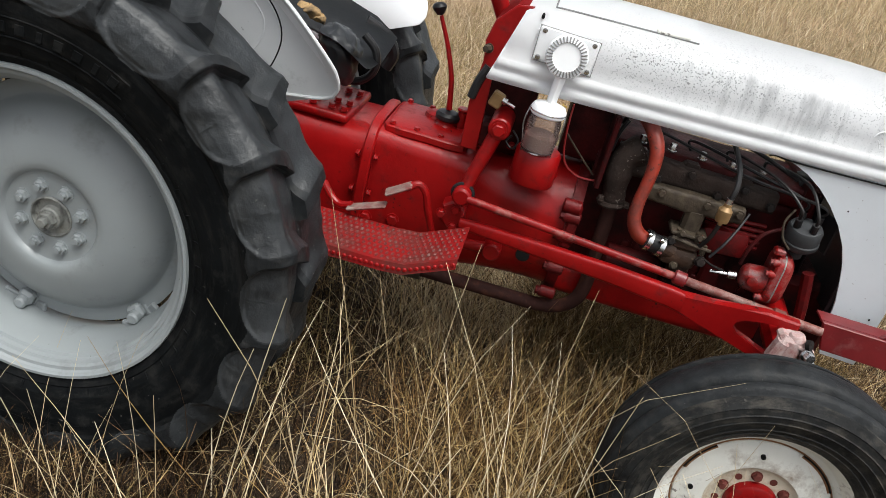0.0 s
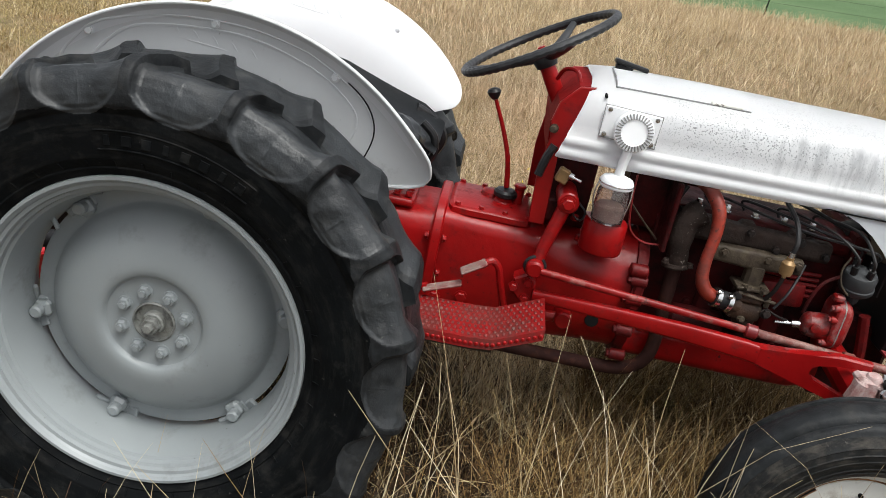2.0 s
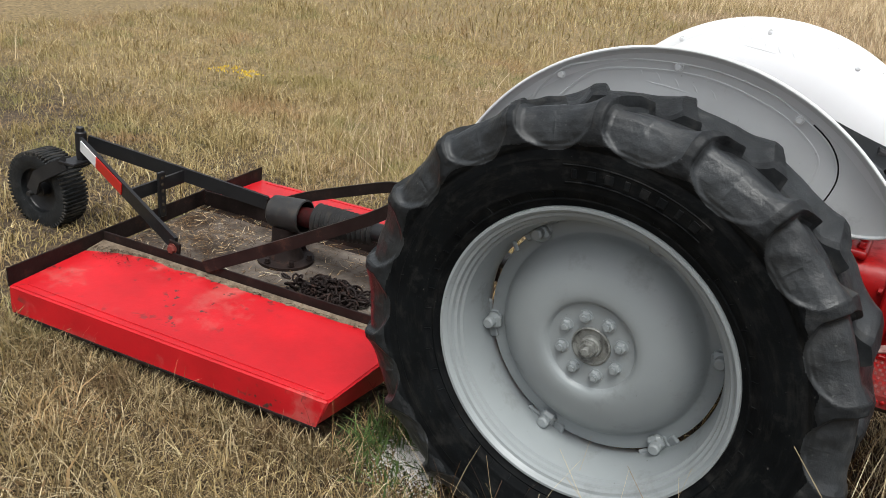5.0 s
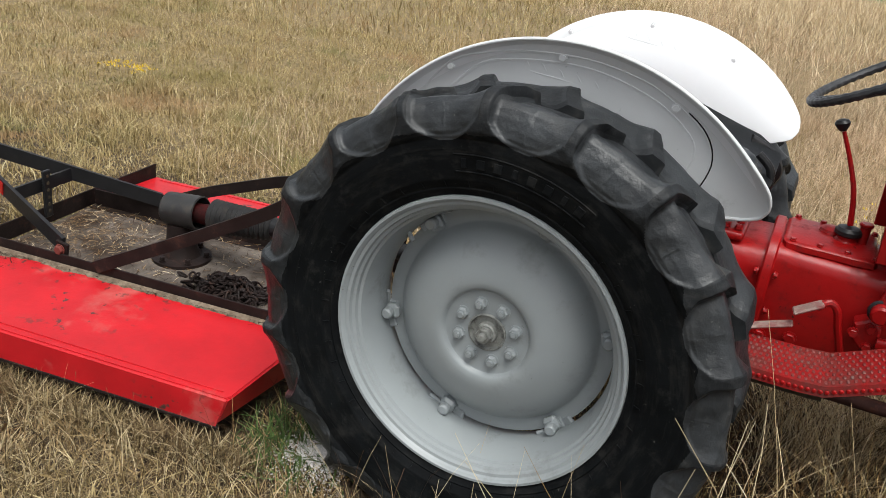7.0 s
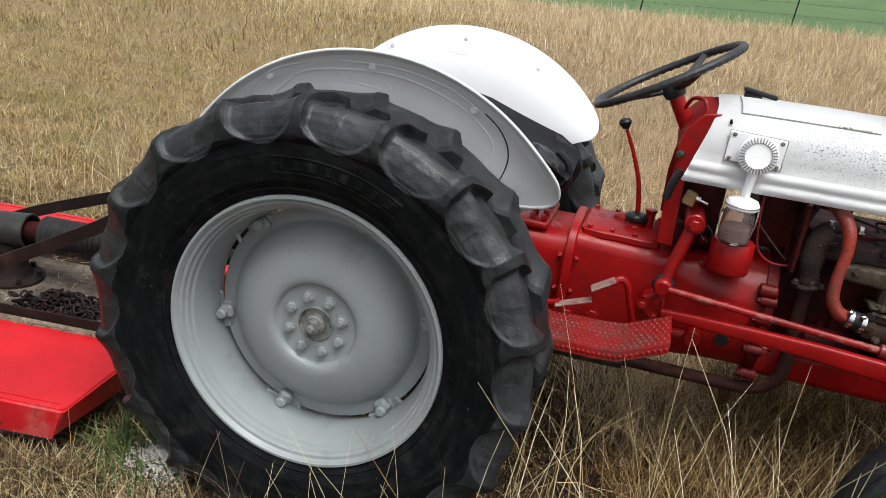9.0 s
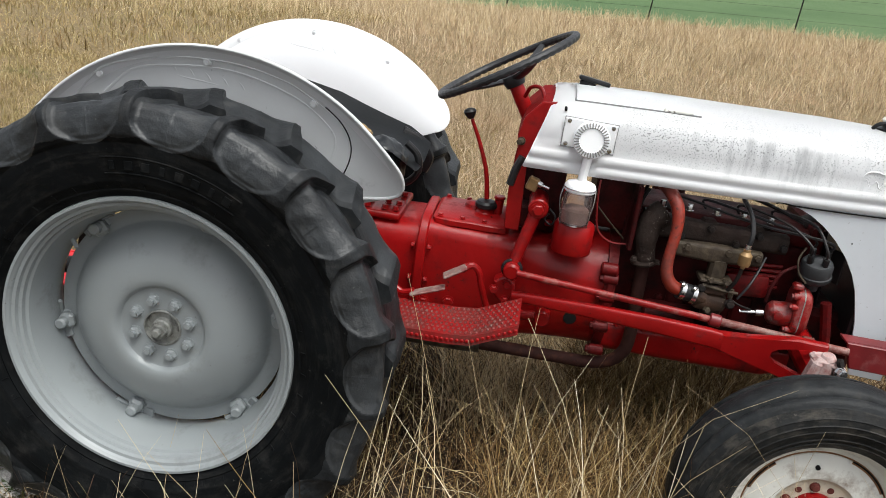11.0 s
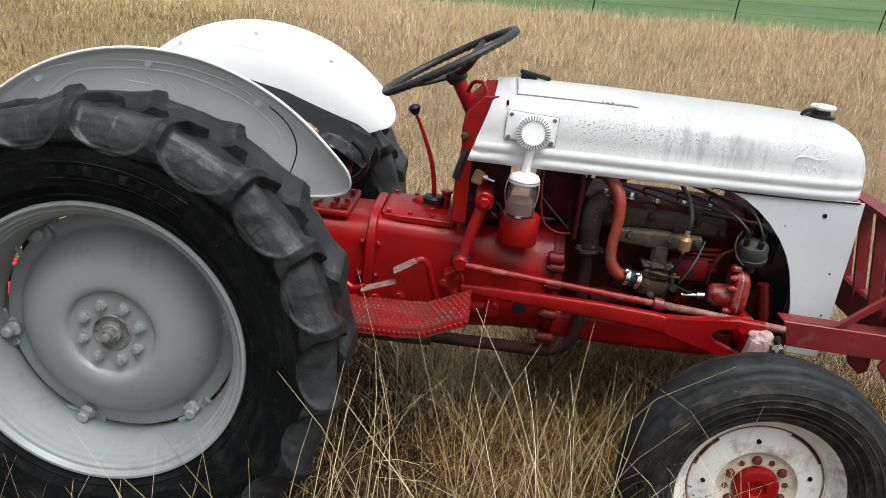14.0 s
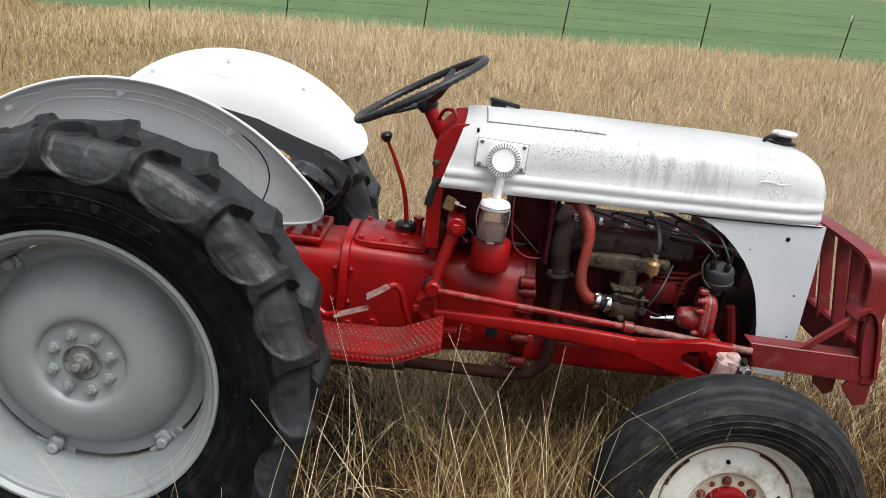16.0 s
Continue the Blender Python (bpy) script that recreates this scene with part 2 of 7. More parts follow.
M_DUSTY = material("pinkish_fine_dust", (0.30, 0.225, 0.20), 0.9, vary=0.25, scale=30, dirt=(0.16, 0.09, 0.075), dirt_amount=0.4, dirt_scale=30, bump=0.3, spec=0.1)
M_DECK = material("dusty_mower_deck", (0.135, 0.115, 0.098), 0.9, vary=0.4, scale=6, dirt=(0.036, 0.027, 0.022), dirt_amount=0.56, dirt_scale=5, bump=0.8, bump_scale=50, spec=0.1)
M_CHAFF = material("pale_dust_and_chaff", (0.165, 0.130, 0.095), 0.95, vary=0.4, scale=30, dirt=(0.085, 0.06, 0.04), dirt_amount=0.5, dirt_scale=26, bump=0.9, bump_scale=120, spec=0.1)
M_FWHEEL = material("weathered_white_rim_paint", (0.72, 0.72, 0.67), 0.45, vary=0.08, scale=6, dirt=(0.15, 0.085, 0.045), dirt_amount=0.36, dirt_scale=10, bump=0.15, specks=(0.05, 0.025, 0.015), speck_scale=70, speck_cut=0.60)
M_RUSTRED = material("rusty_red_nuts", (0.11, 0.022, 0.015), 0.75, vary=0.3, bump=0.3)
M_PRIMER = material("flaked_pink_primer", (0.42, 0.31, 0.29), 0.6, vary=0.25, scale=20, dirt=(0.22, 0.05, 0.045), dirt_amount=0.46, dirt_scale=30, bump=0.5, specks=(0.05, 0.02, 0.015), speck_scale=55, speck_cut=0.60)
M_BARE = material("worn_pedal_metal", (0.21, 0.150, 0.130), 0.6, vary=0.3, scale=30, dirt=(0.15, 0.012, 0.012), dirt_amount=0.48, dirt_scale=20, bump=0.3)
M_ASH = material("pale_ash", (0.50, 0.485, 0.46), 0.95, vary=0.25, scale=20, dirt=(0.16, 0.13, 0.10), dirt_amount=0.4, bump=0.4, island=0.3)
M_FLAKED = material("flaking_brown_red_paint", (0.13, 0.032, 0.024), 0.6, vary=0.3, scale=14, dirt=(0.33, 0.23, 0.20), dirt_amount=0.46, dirt_scale=30, bump=0.3, specks=(0.04, 0.02, 0.015), speck_scale=60, speck_cut=0.6)
M_SCUFF = material("scuffed_dusty_tyre_wall", (0.0125, 0.0130, 0.0132), 0.6, vary=0.5, scale=24, dirt=(0.060, 0.055, 0.047), dirt_amount=0.40, dirt_scale=21, bump=0.5, bump_scale=90, specks=(0.10, 0.092, 0.08), speck_scale=75, speck_cut=0.64, spec=0.14)
ring_scuffs(M_SCUFF, (0.075, 0.068, 0.057), 1.764, 0.370, 0.50, 0.72)
M_RUSTSTAIN = material("brown_rust_stain", (0.20, 0.095, 0.04), 0.85, vary=0.35, scale=25, dirt=(0.07, 0.03, 0.015), dirt_amount=0.42, dirt_scale=30, bump=0.3)
M_FHUB = material("rust_stained_cream_paint", (0.60, 0.55, 0.44), 0.55, vary=0.12, scale=14, dirt=(0.24, 0.11, 0.045), dirt_amount=0.44, dirt_scale=18, bump=0.2, specks=(0.06, 0.03, 0.02), speck_scale=60, speck_cut=0.6)
M_SEAM = material("thin_grey_gap", (0.24, 0.24, 0.24), 0.7, bump=0, spec=0.1)
M_FLAKEDRED = material("flaked_bright_red_paint", (0.21, 0.008, 0.007), 0.42, vary=0.3, scale=20, dirt=(0.17, 0.155, 0.15), dirt_amount=0.50, dirt_scale=26, bump=0.4, specks=(0.03, 0.015, 0.012), speck_scale=60, speck_cut=0.58, spec=0.3)
M_STEP = material("worn_footboard_paint", (0.19, 0.005, 0.005), 0.6, vary=0.25, scale=7, dirt=(0.060, 0.030, 0.024), dirt_amount=0.50, dirt_scale=8, bump=0.2, spec=0.2)
M_STUD = material("worn_footboard_pattern", (0.135, 0.022, 0.020), 0.55, vary=0.3, scale=20, dirt=(0.16, 0.10, 0.088), dirt_amount=0.42, dirt_scale=16, bump=0.1, spec=0.3)
M_WORNBLACK = material("worn_black_wheel_rubber", (0.024, 0.025, 0.027), 0.42, vary=0.3, scale=12, dirt=(0.06, 0.06, 0.062), dirt_amount=0.38, dirt_scale=14, bump=0.1, spec=0.35)
M_LINE = material("dark_gap", (0.01, 0.01, 0.01), 0.8, bump=0, spec=0.05)
M_REFLW = material("white_reflective_tape", (0.6, 0.6, 0.6), 0.3, vary=0.05, bump=0)
M_REFLR = material("red_reflective_tape", (0.42, 0.012, 0.01), 0.3, vary=0.05, bump=0)
M_WIRE = material("red_wire", (0.2, 0.01, 0.01), 0.4, vary=0.05, bump=0)

M_GLASS = bpy.data.materials.new("dusty_jar_glass")
M_GLASS.use_nodes = True
gb = M_GLASS.node_tree.nodes["Principled BSDF"]
gb.inputs["Base Color"].default_value = (0.80, 0.70, 0.68, 1)
gb.inputs["Roughness"].default_value = 0.06
gb.inputs["Transmission Weight"].default_value = 0.95
gb.inputs["IOR"].default_value = 1.45


# ---------------------------------------------------------------- mesh tools
def part(name, bm, mat, parent=None, label="", sharp=35):
    me = bpy.data.meshes.new(name)
    bmesh.ops.recalc_face_normals(bm, faces=bm.faces)
    bm.to_mesh(me)
    bm.free()
    for m in (mat if isinstance(mat, (list, tuple)) else [mat]):
        me.materials.append(m)
    me.polygons.foreach_set("use_smooth", [True] * len(me.polygons))
    me.set_sharp_from_angle(angle=radians(sharp))
    ob = new(name, me)
    if parent:
        ob.parent = parent
    if label:
        ob["label"] = label
    return ob


def thing(name, label, category, group="", kind=""):
    ob = new(name)
    ob.empty_display_size = 0.1
    return tagged(ob, label, category, group, kind)


def box(bm, c, s, bevel=0.004, rot=(0, 0, 0), seg=1):
    g = bmesh.ops.create_cube(bm, size=1.0)
    v = g["verts"]
    bmesh.ops.scale(bm, vec=s, verts=v)
    if bevel:
        e = list({e for q in v for e in q.link_edges})
        r = bmesh.ops.bevel(bm, geom=e, offset=min(bevel, min(s) * 0.4), segments=seg, affect='EDGES', profile=0.5)
        v = list({q for f in r["faces"] for q in f.verts} | {q for q in v if q.is_valid})
    bmesh.ops.transform(bm, matrix=pose(*c, *rot), verts=v)
    return v


def align(p0, p1):
    d = Vector(p1) - Vector(p0)
    return Matrix.Translation((Vector(p0) + Vector(p1)) / 2) @ d.to_track_quat('Z', 'Y').to_matrix().to_4x4(), d.length


def cyl(bm, p0, p1, r0, r1=None, seg=20, bevel=0.0):
    m, L = align(p0, p1)
    r1 = r0 if r1 is None else r1
    b = min(bevel, L * 0.4)
    prof = [(0, -L / 2), (r0 - b, -L / 2), (r0, -L / 2 + b), (r1, L / 2 - b), (r1 - b, L / 2), (0, L / 2)] if b else [(0, -L / 2), (r0, -L / 2), (r1, L / 2), (0, L / 2)]
    lathe(bm, prof, m, seg)


def lathe(bm, prof, m=Matrix(), seg=32, lo=0.0, hi=math.tau):
    """Turns (radius, height) pairs about the local z axis."""
    full = abs(hi - lo - math.tau) < 1e-6
    rings = []
    for r, h in prof:
        if r < 1e-6:
            rings.append([bm.verts.new(m @ Vector((0, 0, h)))])
        else:
            k = seg if full else seg + 1
            rings.append([bm.verts.new(m @ Vector((r * math.cos(lo + (hi - lo) * i / seg), r * math.sin(lo + (hi - lo) * i / seg), h))) for i in range(k)])
    for a, b in zip(rings, rings[1:]):
        k = seg
        for i in range(k):
            j = (i + 1) % len(b if len(b) > 1 else a) if full else i + 1
            if len(a) == 1 and len(b) == 1:
                continue
            if len(a) == 1:
                f = (a[0], b[j], b[i])
            elif len(b) == 1:
                f = (a[i], a[j], b[0])
            else:
                f = (a[i], a[j], b[j], b[i])
            if len(set(f)) > 2:
                bm.faces.new(f)


def smooth_path(pts, n=6):
    P = [Vector(p) for p in pts]
    if len(P) < 3:
        return P
    out = []
    for i in range(len(P) - 1):
        a, b, c, d = P[max(i - 1, 0)], P[i], P[i + 1], P[min(i + 2, len(P) - 1)]
        for k in range(n):
            t = k / n
            out.append(0.5 * ((2 * b) + (c - a) * t + (2 * a - 5 * b + 4 * c - d) * t * t + (3 * b - a - 3 * c + d) * t ** 3))
    return out + [P[-1]]


def tube(bm, pts, r, seg=12, smooth=6, closed=False, flat=1.0):
    """A round (or flattened) bar swept along points. r: a radius, or a function of 0..1."""
    P = smooth_path(pts, smooth) if smooth and not closed else [Vector(p) for p in pts]
    rings, up = [], None
    N = len(P)
    for i, p in enumerate(P):
        d = (P[(i + 1) % N] - P[i - 1]) if closed else (P[min(i + 1, N - 1)] - P[max(i - 1, 0)])
        d.normalize()
        if up is None:
            up = Vector((0, 0, 1)) if abs(d.z) < 0.9 else Vector((1, 0, 0))
        side = d.cross(up).normalized()
        up = side.cross(d).normalized()
        rad = r(i / (N - 1)) if callable(r) else r
        rings.append([bm.verts.new(p + rad * (math.cos(math.tau * k / seg) * side + flat * math.sin(math.tau * k / seg) * up)) for k in range(seg)])
    pairs = list(zip(rings, rings[1:])) + ([(rings[-1], rings[0])] if closed else [])
    for a, b in pairs:
        for k in range(seg):
            bm.faces.new((a[k], a[(k + 1) % seg], b[(k + 1) % seg], b[k]))
    if not closed:
        bm.faces.new(rings[0][::-1])
        bm.faces.new(rings[-1])


def ring(bm, c, R, r, m=None, seg=48, sub=12):
    """A torus about the local z axis."""
    m = m or Matrix.Translation(c)
    tube(bm, [m @ Vector((R * math.cos(a), R * math.sin(a), 0)) for a in [math.tau * i / seg for i in range(seg)]], r, sub, 0, True)


def loft(bm, sections, cap=True, closed=True):
    rows = [[bm.verts.new(p) for p in s] for s in sections]
    for a, b in zip(rows, rows[1:]):
        n = len(a)
        for k in range(n if closed else n - 1):
            bm.faces.new((a[k], a[(k + 1) % n], b[(k + 1) % n], b[k]))
    if cap and closed:
        bm.faces.new(rows[0][::-1])
        bm.faces.new(rows[-1])
    return rows


def plate(bm, outline, y0, y1, bevel=0.0):
    """A flat plate whose (x, z) outline is extruded from y0 to y1."""
    a = [bm.verts.new((x, y0, z)) for x, z in outline]
    b = [bm.verts.new((x, y1, z)) for x, z in outline]
    bm.faces.new(a)
    bm.faces.new(b[::-1])
    n = len(a)
    fs = [bm.faces.new((a[i], b[i], b[(i + 1) % n], a[(i + 1) % n])) for i in range(n)]
    if bevel:
        es = [e for e in bm.edges if e.is_valid and ((e.verts[0] in a and e.verts[1] in a) or (e.verts[0] in b and e.verts[1] in b))]
        bmesh.ops.bevel(bm, geom=es, offset=bevel, segments=1, affect='EDGES')


def hexbolt(bm, p, d, r=0.01, h=0.009):
    """A bolt head at p, pointing along d, on a washer."""
    p, d = Vector(p), Vector(d).normalized()
    m, L = align(p, p + d * h)
    lathe(bm, [(0, -h / 2), (r, -h / 2), (r, h * 0.35), (r * 0.85, h / 2), (0, h / 2)], m, 6)
    lathe(bm, [(0, -h / 2 - 0.001), (r * 1.25, -h / 2 - 0.001), (r * 1.25, -h / 2 + 0.002), (0, -h / 2 + 0.002)], m, 12)


YAXIS = Matrix.Rotation(radians(90), 4, 'X')      # local z -> world -y (towards the near side)


def B():
    return bmesh.new()


# ---------------------------------------------------------------- ground
def smoothstep(a, b, v):
    t = np.clip((v - a) / (b - a), 0, 1)
    return t * t * (3 - 2 * t)


def ground_z(x, y):
    far = smoothstep(3.0, 25.0, y)
    hill = np.maximum(y - 25.0, 0.0) * 0.055
    lumps = 0.02 * np.sin(1.7 * x + 0.6) * np.cos(1.3 * y) + 0.012 * np.sin(4.1 * x) * np.sin(3.3 * y + 1)
    return far * (0.12 + 0.05 * np.clip(x, -12, 40)) + hill + lumps


def build_ground():
    def axis(lo, hi):
        near = np.arange(-6, 6.01, 0.25)
        out, v, s = [], 6.0, 0.3
        while v < 1500:
            s *= 1.16
            v += s
            out.append(v)
        out = np.array(out)
        return np.concatenate([-out[::-1], near, out])
    ax = axis(0, 0)
    X, Y = np.meshgrid(ax, ax, indexing="ij")
    Z = ground_z(X, Y)
    n = len(ax)
    verts = np.stack([X.ravel(), Y.ravel(), Z.ravel()], 1)
    i = np.arange(n - 1)
    a = (i[:, None] * n + i[None, :]).ravel()
    faces = np.stack([a, a + n, a + n + 1, a + 1], 1)
    me = bpy.data.meshes.new("ground")
    me.from_pydata(verts.tolist(), [], faces.tolist())
    me.polygons.foreach_set("use_smooth", [True] * len(me.polygons))
    m = bpy.data.materials.new("field_soil_near_shade")
    m.use_nodes = True
    nn, ll = m.node_tree.nodes, m.node_tree.links
    geo = nn.new("ShaderNodeNewGeometry")
    sep = nn.new("ShaderNodeSeparateXYZ")
    ll.new(geo.outputs["Position"], sep.inputs[0])
    def tex(sc, d=6.0):
        t = nn.new("ShaderNodeTexNoise")
        t.inputs["Scale"].default_value, t.inputs["Detail"].default_value = sc, d
        ll.new(geo.outputs["Position"], t.inputs["Vector"])
        return t.outputs["Fac"]
    def ramp(src, stops):
        r = nn.new("ShaderNodeValToRGB")
        r.color_ramp.elements[0].position, r.color_ramp.elements[0].color = stops[0][0], (*stops[0][1], 1)
        r.color_ramp.elements[1].position, r.color_ramp.elements[1].color = stops[-1][0], (*stops[-1][1], 1)
        for p, c in stops[1:-1]:
            r.color_ramp.elements.new(p).color = (*c, 1)
        ll.new(src, r.inputs[0])
        return r.outputs[0]
    # Darker soil up to the tractor: its shade and undergrowth put into the colour.
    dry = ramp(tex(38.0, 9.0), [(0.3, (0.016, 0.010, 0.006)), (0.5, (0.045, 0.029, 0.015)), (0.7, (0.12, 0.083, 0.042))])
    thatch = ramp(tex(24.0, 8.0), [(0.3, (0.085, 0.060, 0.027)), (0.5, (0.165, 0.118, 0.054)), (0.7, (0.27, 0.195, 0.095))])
    out_of_shade = nn.new("ShaderNodeMapRange")
    out_of_shade.inputs["From Min"].default_value, out_of_shade.inputs["From Max"].default_value = 0.9, 1.8
    ll.new(sep.outputs["Y"], out_of_shade.inputs["Value"])
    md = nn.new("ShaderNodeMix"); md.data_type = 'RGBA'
    ll.new(out_of_shade.outputs[0], md.inputs[0]); ll.new(dry, md.inputs[6]); ll.new(thatch, md.inputs[7])
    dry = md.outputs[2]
    green = ramp(tex(0.35, 8.0), [(0.3, (0.048, 0.098, 0.030)), (0.7, (0.080, 0.135, 0.050))])
    edge = nn.new("ShaderNodeMapRange")
    edge.inputs["From Min"].default_value, edge.inputs["From Max"].default_value = 24.6, 25.4
    ll.new(sep.outputs["Y"], edge.inputs["Value"])
    far = nn.new("ShaderNodeMapRange")
    far.inputs["From Min"].default_value, far.inputs["From Max"].default_value = 95, 115
    ll.new(sep.outputs["Y"], far.inputs["Value"])
    mx = nn.new("ShaderNodeMix"); mx.data_type = 'RGBA'
    ll.new(edge.outputs[0], mx.inputs[0]); ll.new(dry, mx.inputs[6]); ll.new(green, mx.inputs[7])
    mf = nn.new("ShaderNodeMix"); mf.data_type = 'RGBA'
    ll.new(far.outputs[0], mf.inputs[0]); ll.new(mx.outputs[2], mf.inputs[6]); ll.new(dry, mf.inputs[7])
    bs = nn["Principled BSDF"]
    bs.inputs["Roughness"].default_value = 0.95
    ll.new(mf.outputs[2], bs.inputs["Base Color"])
    b = nn.new("ShaderNodeBump")
    b.inputs["Strength"].default_value, b.inputs["Distance"].default_value = 0.8, 0.03
    ll.new(tex(18.0), b.inputs["Height"])
    ll.new(b.outputs[0], bs.inputs["Normal"])
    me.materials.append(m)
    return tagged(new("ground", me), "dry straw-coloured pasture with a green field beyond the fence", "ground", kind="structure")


build_ground()
# ---------------------------------------------------------------- tractor
tractor = thing("tractor", "vintage red and white farm tractor standing in dry grass", "tractor")
tractor.location = (0, 0, 0)


MERIDIAN = np.array([(-0.45, 0.500, 0.1490, 0.500, 0.1512), (-0.36, 0.523, 0.145, 0.524, 0.152), (-0.33, 0.530, 0.147, 0.532, 0.158), (-0.28, 0.541, 0.147, 0.544, 0.163),
                     (-0.20, 0.558, 0.141, 0.566, 0.164), (-0.10, 0.579, 0.131, 0.592, 0.160), (0.0, 0.596, 0.118, 0.614, 0.149), (0.08, 0.603, 0.105, 0.629, 0.132),
                     (0.17, 0.600, 0.089, 0.635, 0.112), (0.40, 0.594, 0.056, 0.637, 0.080), (0.70, 0.597, 0.028, 0.638, 0.042), (1.0, 0.594, 0.0, 0.638, 0.0)])


def tread_lug(side, ang, rnd, fine=True):
    """One worn lug with half a scooped groove on either side: undercut on its leading flank, rising gently on the other."""
    bm = B()
    pitch = math.tau / 18
    k = 1 if fine else 2
    grooves = np.linspace(0, 1, 25 if fine else 19)[::k]
    flank = np.concatenate([np.linspace(-1, -0.88, 7)[:-1], np.linspace(-0.88, 0, 17)])[::k]
    flank[-1] = 0.0
    ss = np.concatenate([np.linspace(-0.45, -0.20, 30 if fine else 12), np.linspace(-0.18, 0.20, 22 if fine else 10), np.linspace(0.24, 1.0, 12 if fine else 6)])
    worn, cut = rnd.uniform(-0.005, 0.002), rnd.uniform(-0.02, 0.02)
    seed = Vector((rnd.uniform(0, 50), rnd.uniform(0, 50), 0))
    rows, deep = [], []
    for s in list(ss) + [1.01]:
        rb, lb, rt, lt = [float(np.interp(s, MERIDIAN[:, 0], MERIDIAN[:, i])) for i in (1, 2, 3, 4)]
        tall = float(np.interp(s, [0.25, 0.6, 1.0], [1.0, 0.85, 0.60]))      # the bars end low and rounded at the crown
        rt, lt = rb + (rt - rb) * tall, lb + (lt - lb) * tall
        shallow = float(np.interp(s, [-0.45, -0.2, 0.12, 0.4, 1.0], [0.66, 0.62, 0.62, 0.85, 1.0]))      # worn low at the shoulder
        rb, lb = rt + (rb - rt) * shallow, lt + (lb - lt) * shallow
        sc = max(s, 0.0)
        hw = float(np.interp(s, [-0.45, -0.1, 0.15, 0.5, 1.0], [0.435, 0.462, 0.455, 0.425, 0.41])) + 0.5 * cut
        phi = np.concatenate([grooves * hw, np.linspace(hw, 1 - hw, 9)[1:-1], 1 + flank * hw])
        row, drow = [], []
        for f in phi:
            w = (f if f <= 0.5 else f - 1.0) / hw
            if abs(w) >= 1:
                d = 0.0
            else:
                up = min(1.0, max(0.0, (w + 1.0) / (0.16 - 0.06 * min(1.0, max(0.0, s * 3)))))
                crown = min(1.0, max(0.0, (s + 0.08) / 0.55))
                edge0 = 0.12 + 0.50 * crown
                fall = min(1.0, max(0.0, (w - edge0) / (1 - edge0)))
                sb = -0.385 + 0.22 * abs(w) ** 2.4
                e = min(1.0, max(0.0, (s - sb) / 0.07))
                d = up * up * (3 - 2 * up) * (1 - fall ** 1.8) * e * e * (3 - 2 * e)
            r, l = rt + worn * (1 - d) ** 2 * min(1, max(0, (s + 0.1) * 4)) * (0 if f in (0.0, 1.0) else 1) + (rb - rt) * d, lt + (lb - lt) * d
            if s > 1.0:
                r = 0.565
            th = ang + pitch * (f - 0.5) + 0.03 * sc + 0.05 * sc * sc
            v = Vector((r * math.sin(th), side * l, r * math.cos(th)))
            nv = 0.6 * noise.noise(v * 26 + seed) + 0.6 * noise.noise(v * 11 + seed)
            amp = 0.0030 * min(1.0, max(0.0, (s + 0.42) * 6)) + 0.0045 * min(1.0, sc * 4) * (1 - d)
            r2 = r + amp * nv - (0.012 * max(0.0, nv - 0.22) if d < 0.3 and 0.0 < s < 0.4 else 0.0)
            l2 = l + amp * noise.noise(v * 30 + seed * 2)
            if s > 0.95:
                l2 = l
            if f in (0.0, 1.0):
                r2, l2 = r, l
            row.append(bm.verts.new((r2 * math.sin(th), side * l2, r2 * math.cos(th))))
            drow.append(d if w > -0.93 and s < 0.8 else 0.0)
        rows.append(row)
        deep.append(drow)
    for i in range(len(rows) - 1):
        for j in range(len(phi) - 1):
            fc = bm.faces.new((rows[i][j], rows[i][j + 1], rows[i + 1][j + 1], rows[i + 1][j]))
            if (deep[i][j] + deep[i][j + 1] + deep[i + 1][j] + deep[i + 1][j + 1]) / 4 > 0.06:
                fc.material_index = 1
            elif i < len(ss) and ss[i] < -0.31 + 0.10 * noise.noise(rows[i][j].co * 14 + seed):
                fc.material_index = 2
    return bm


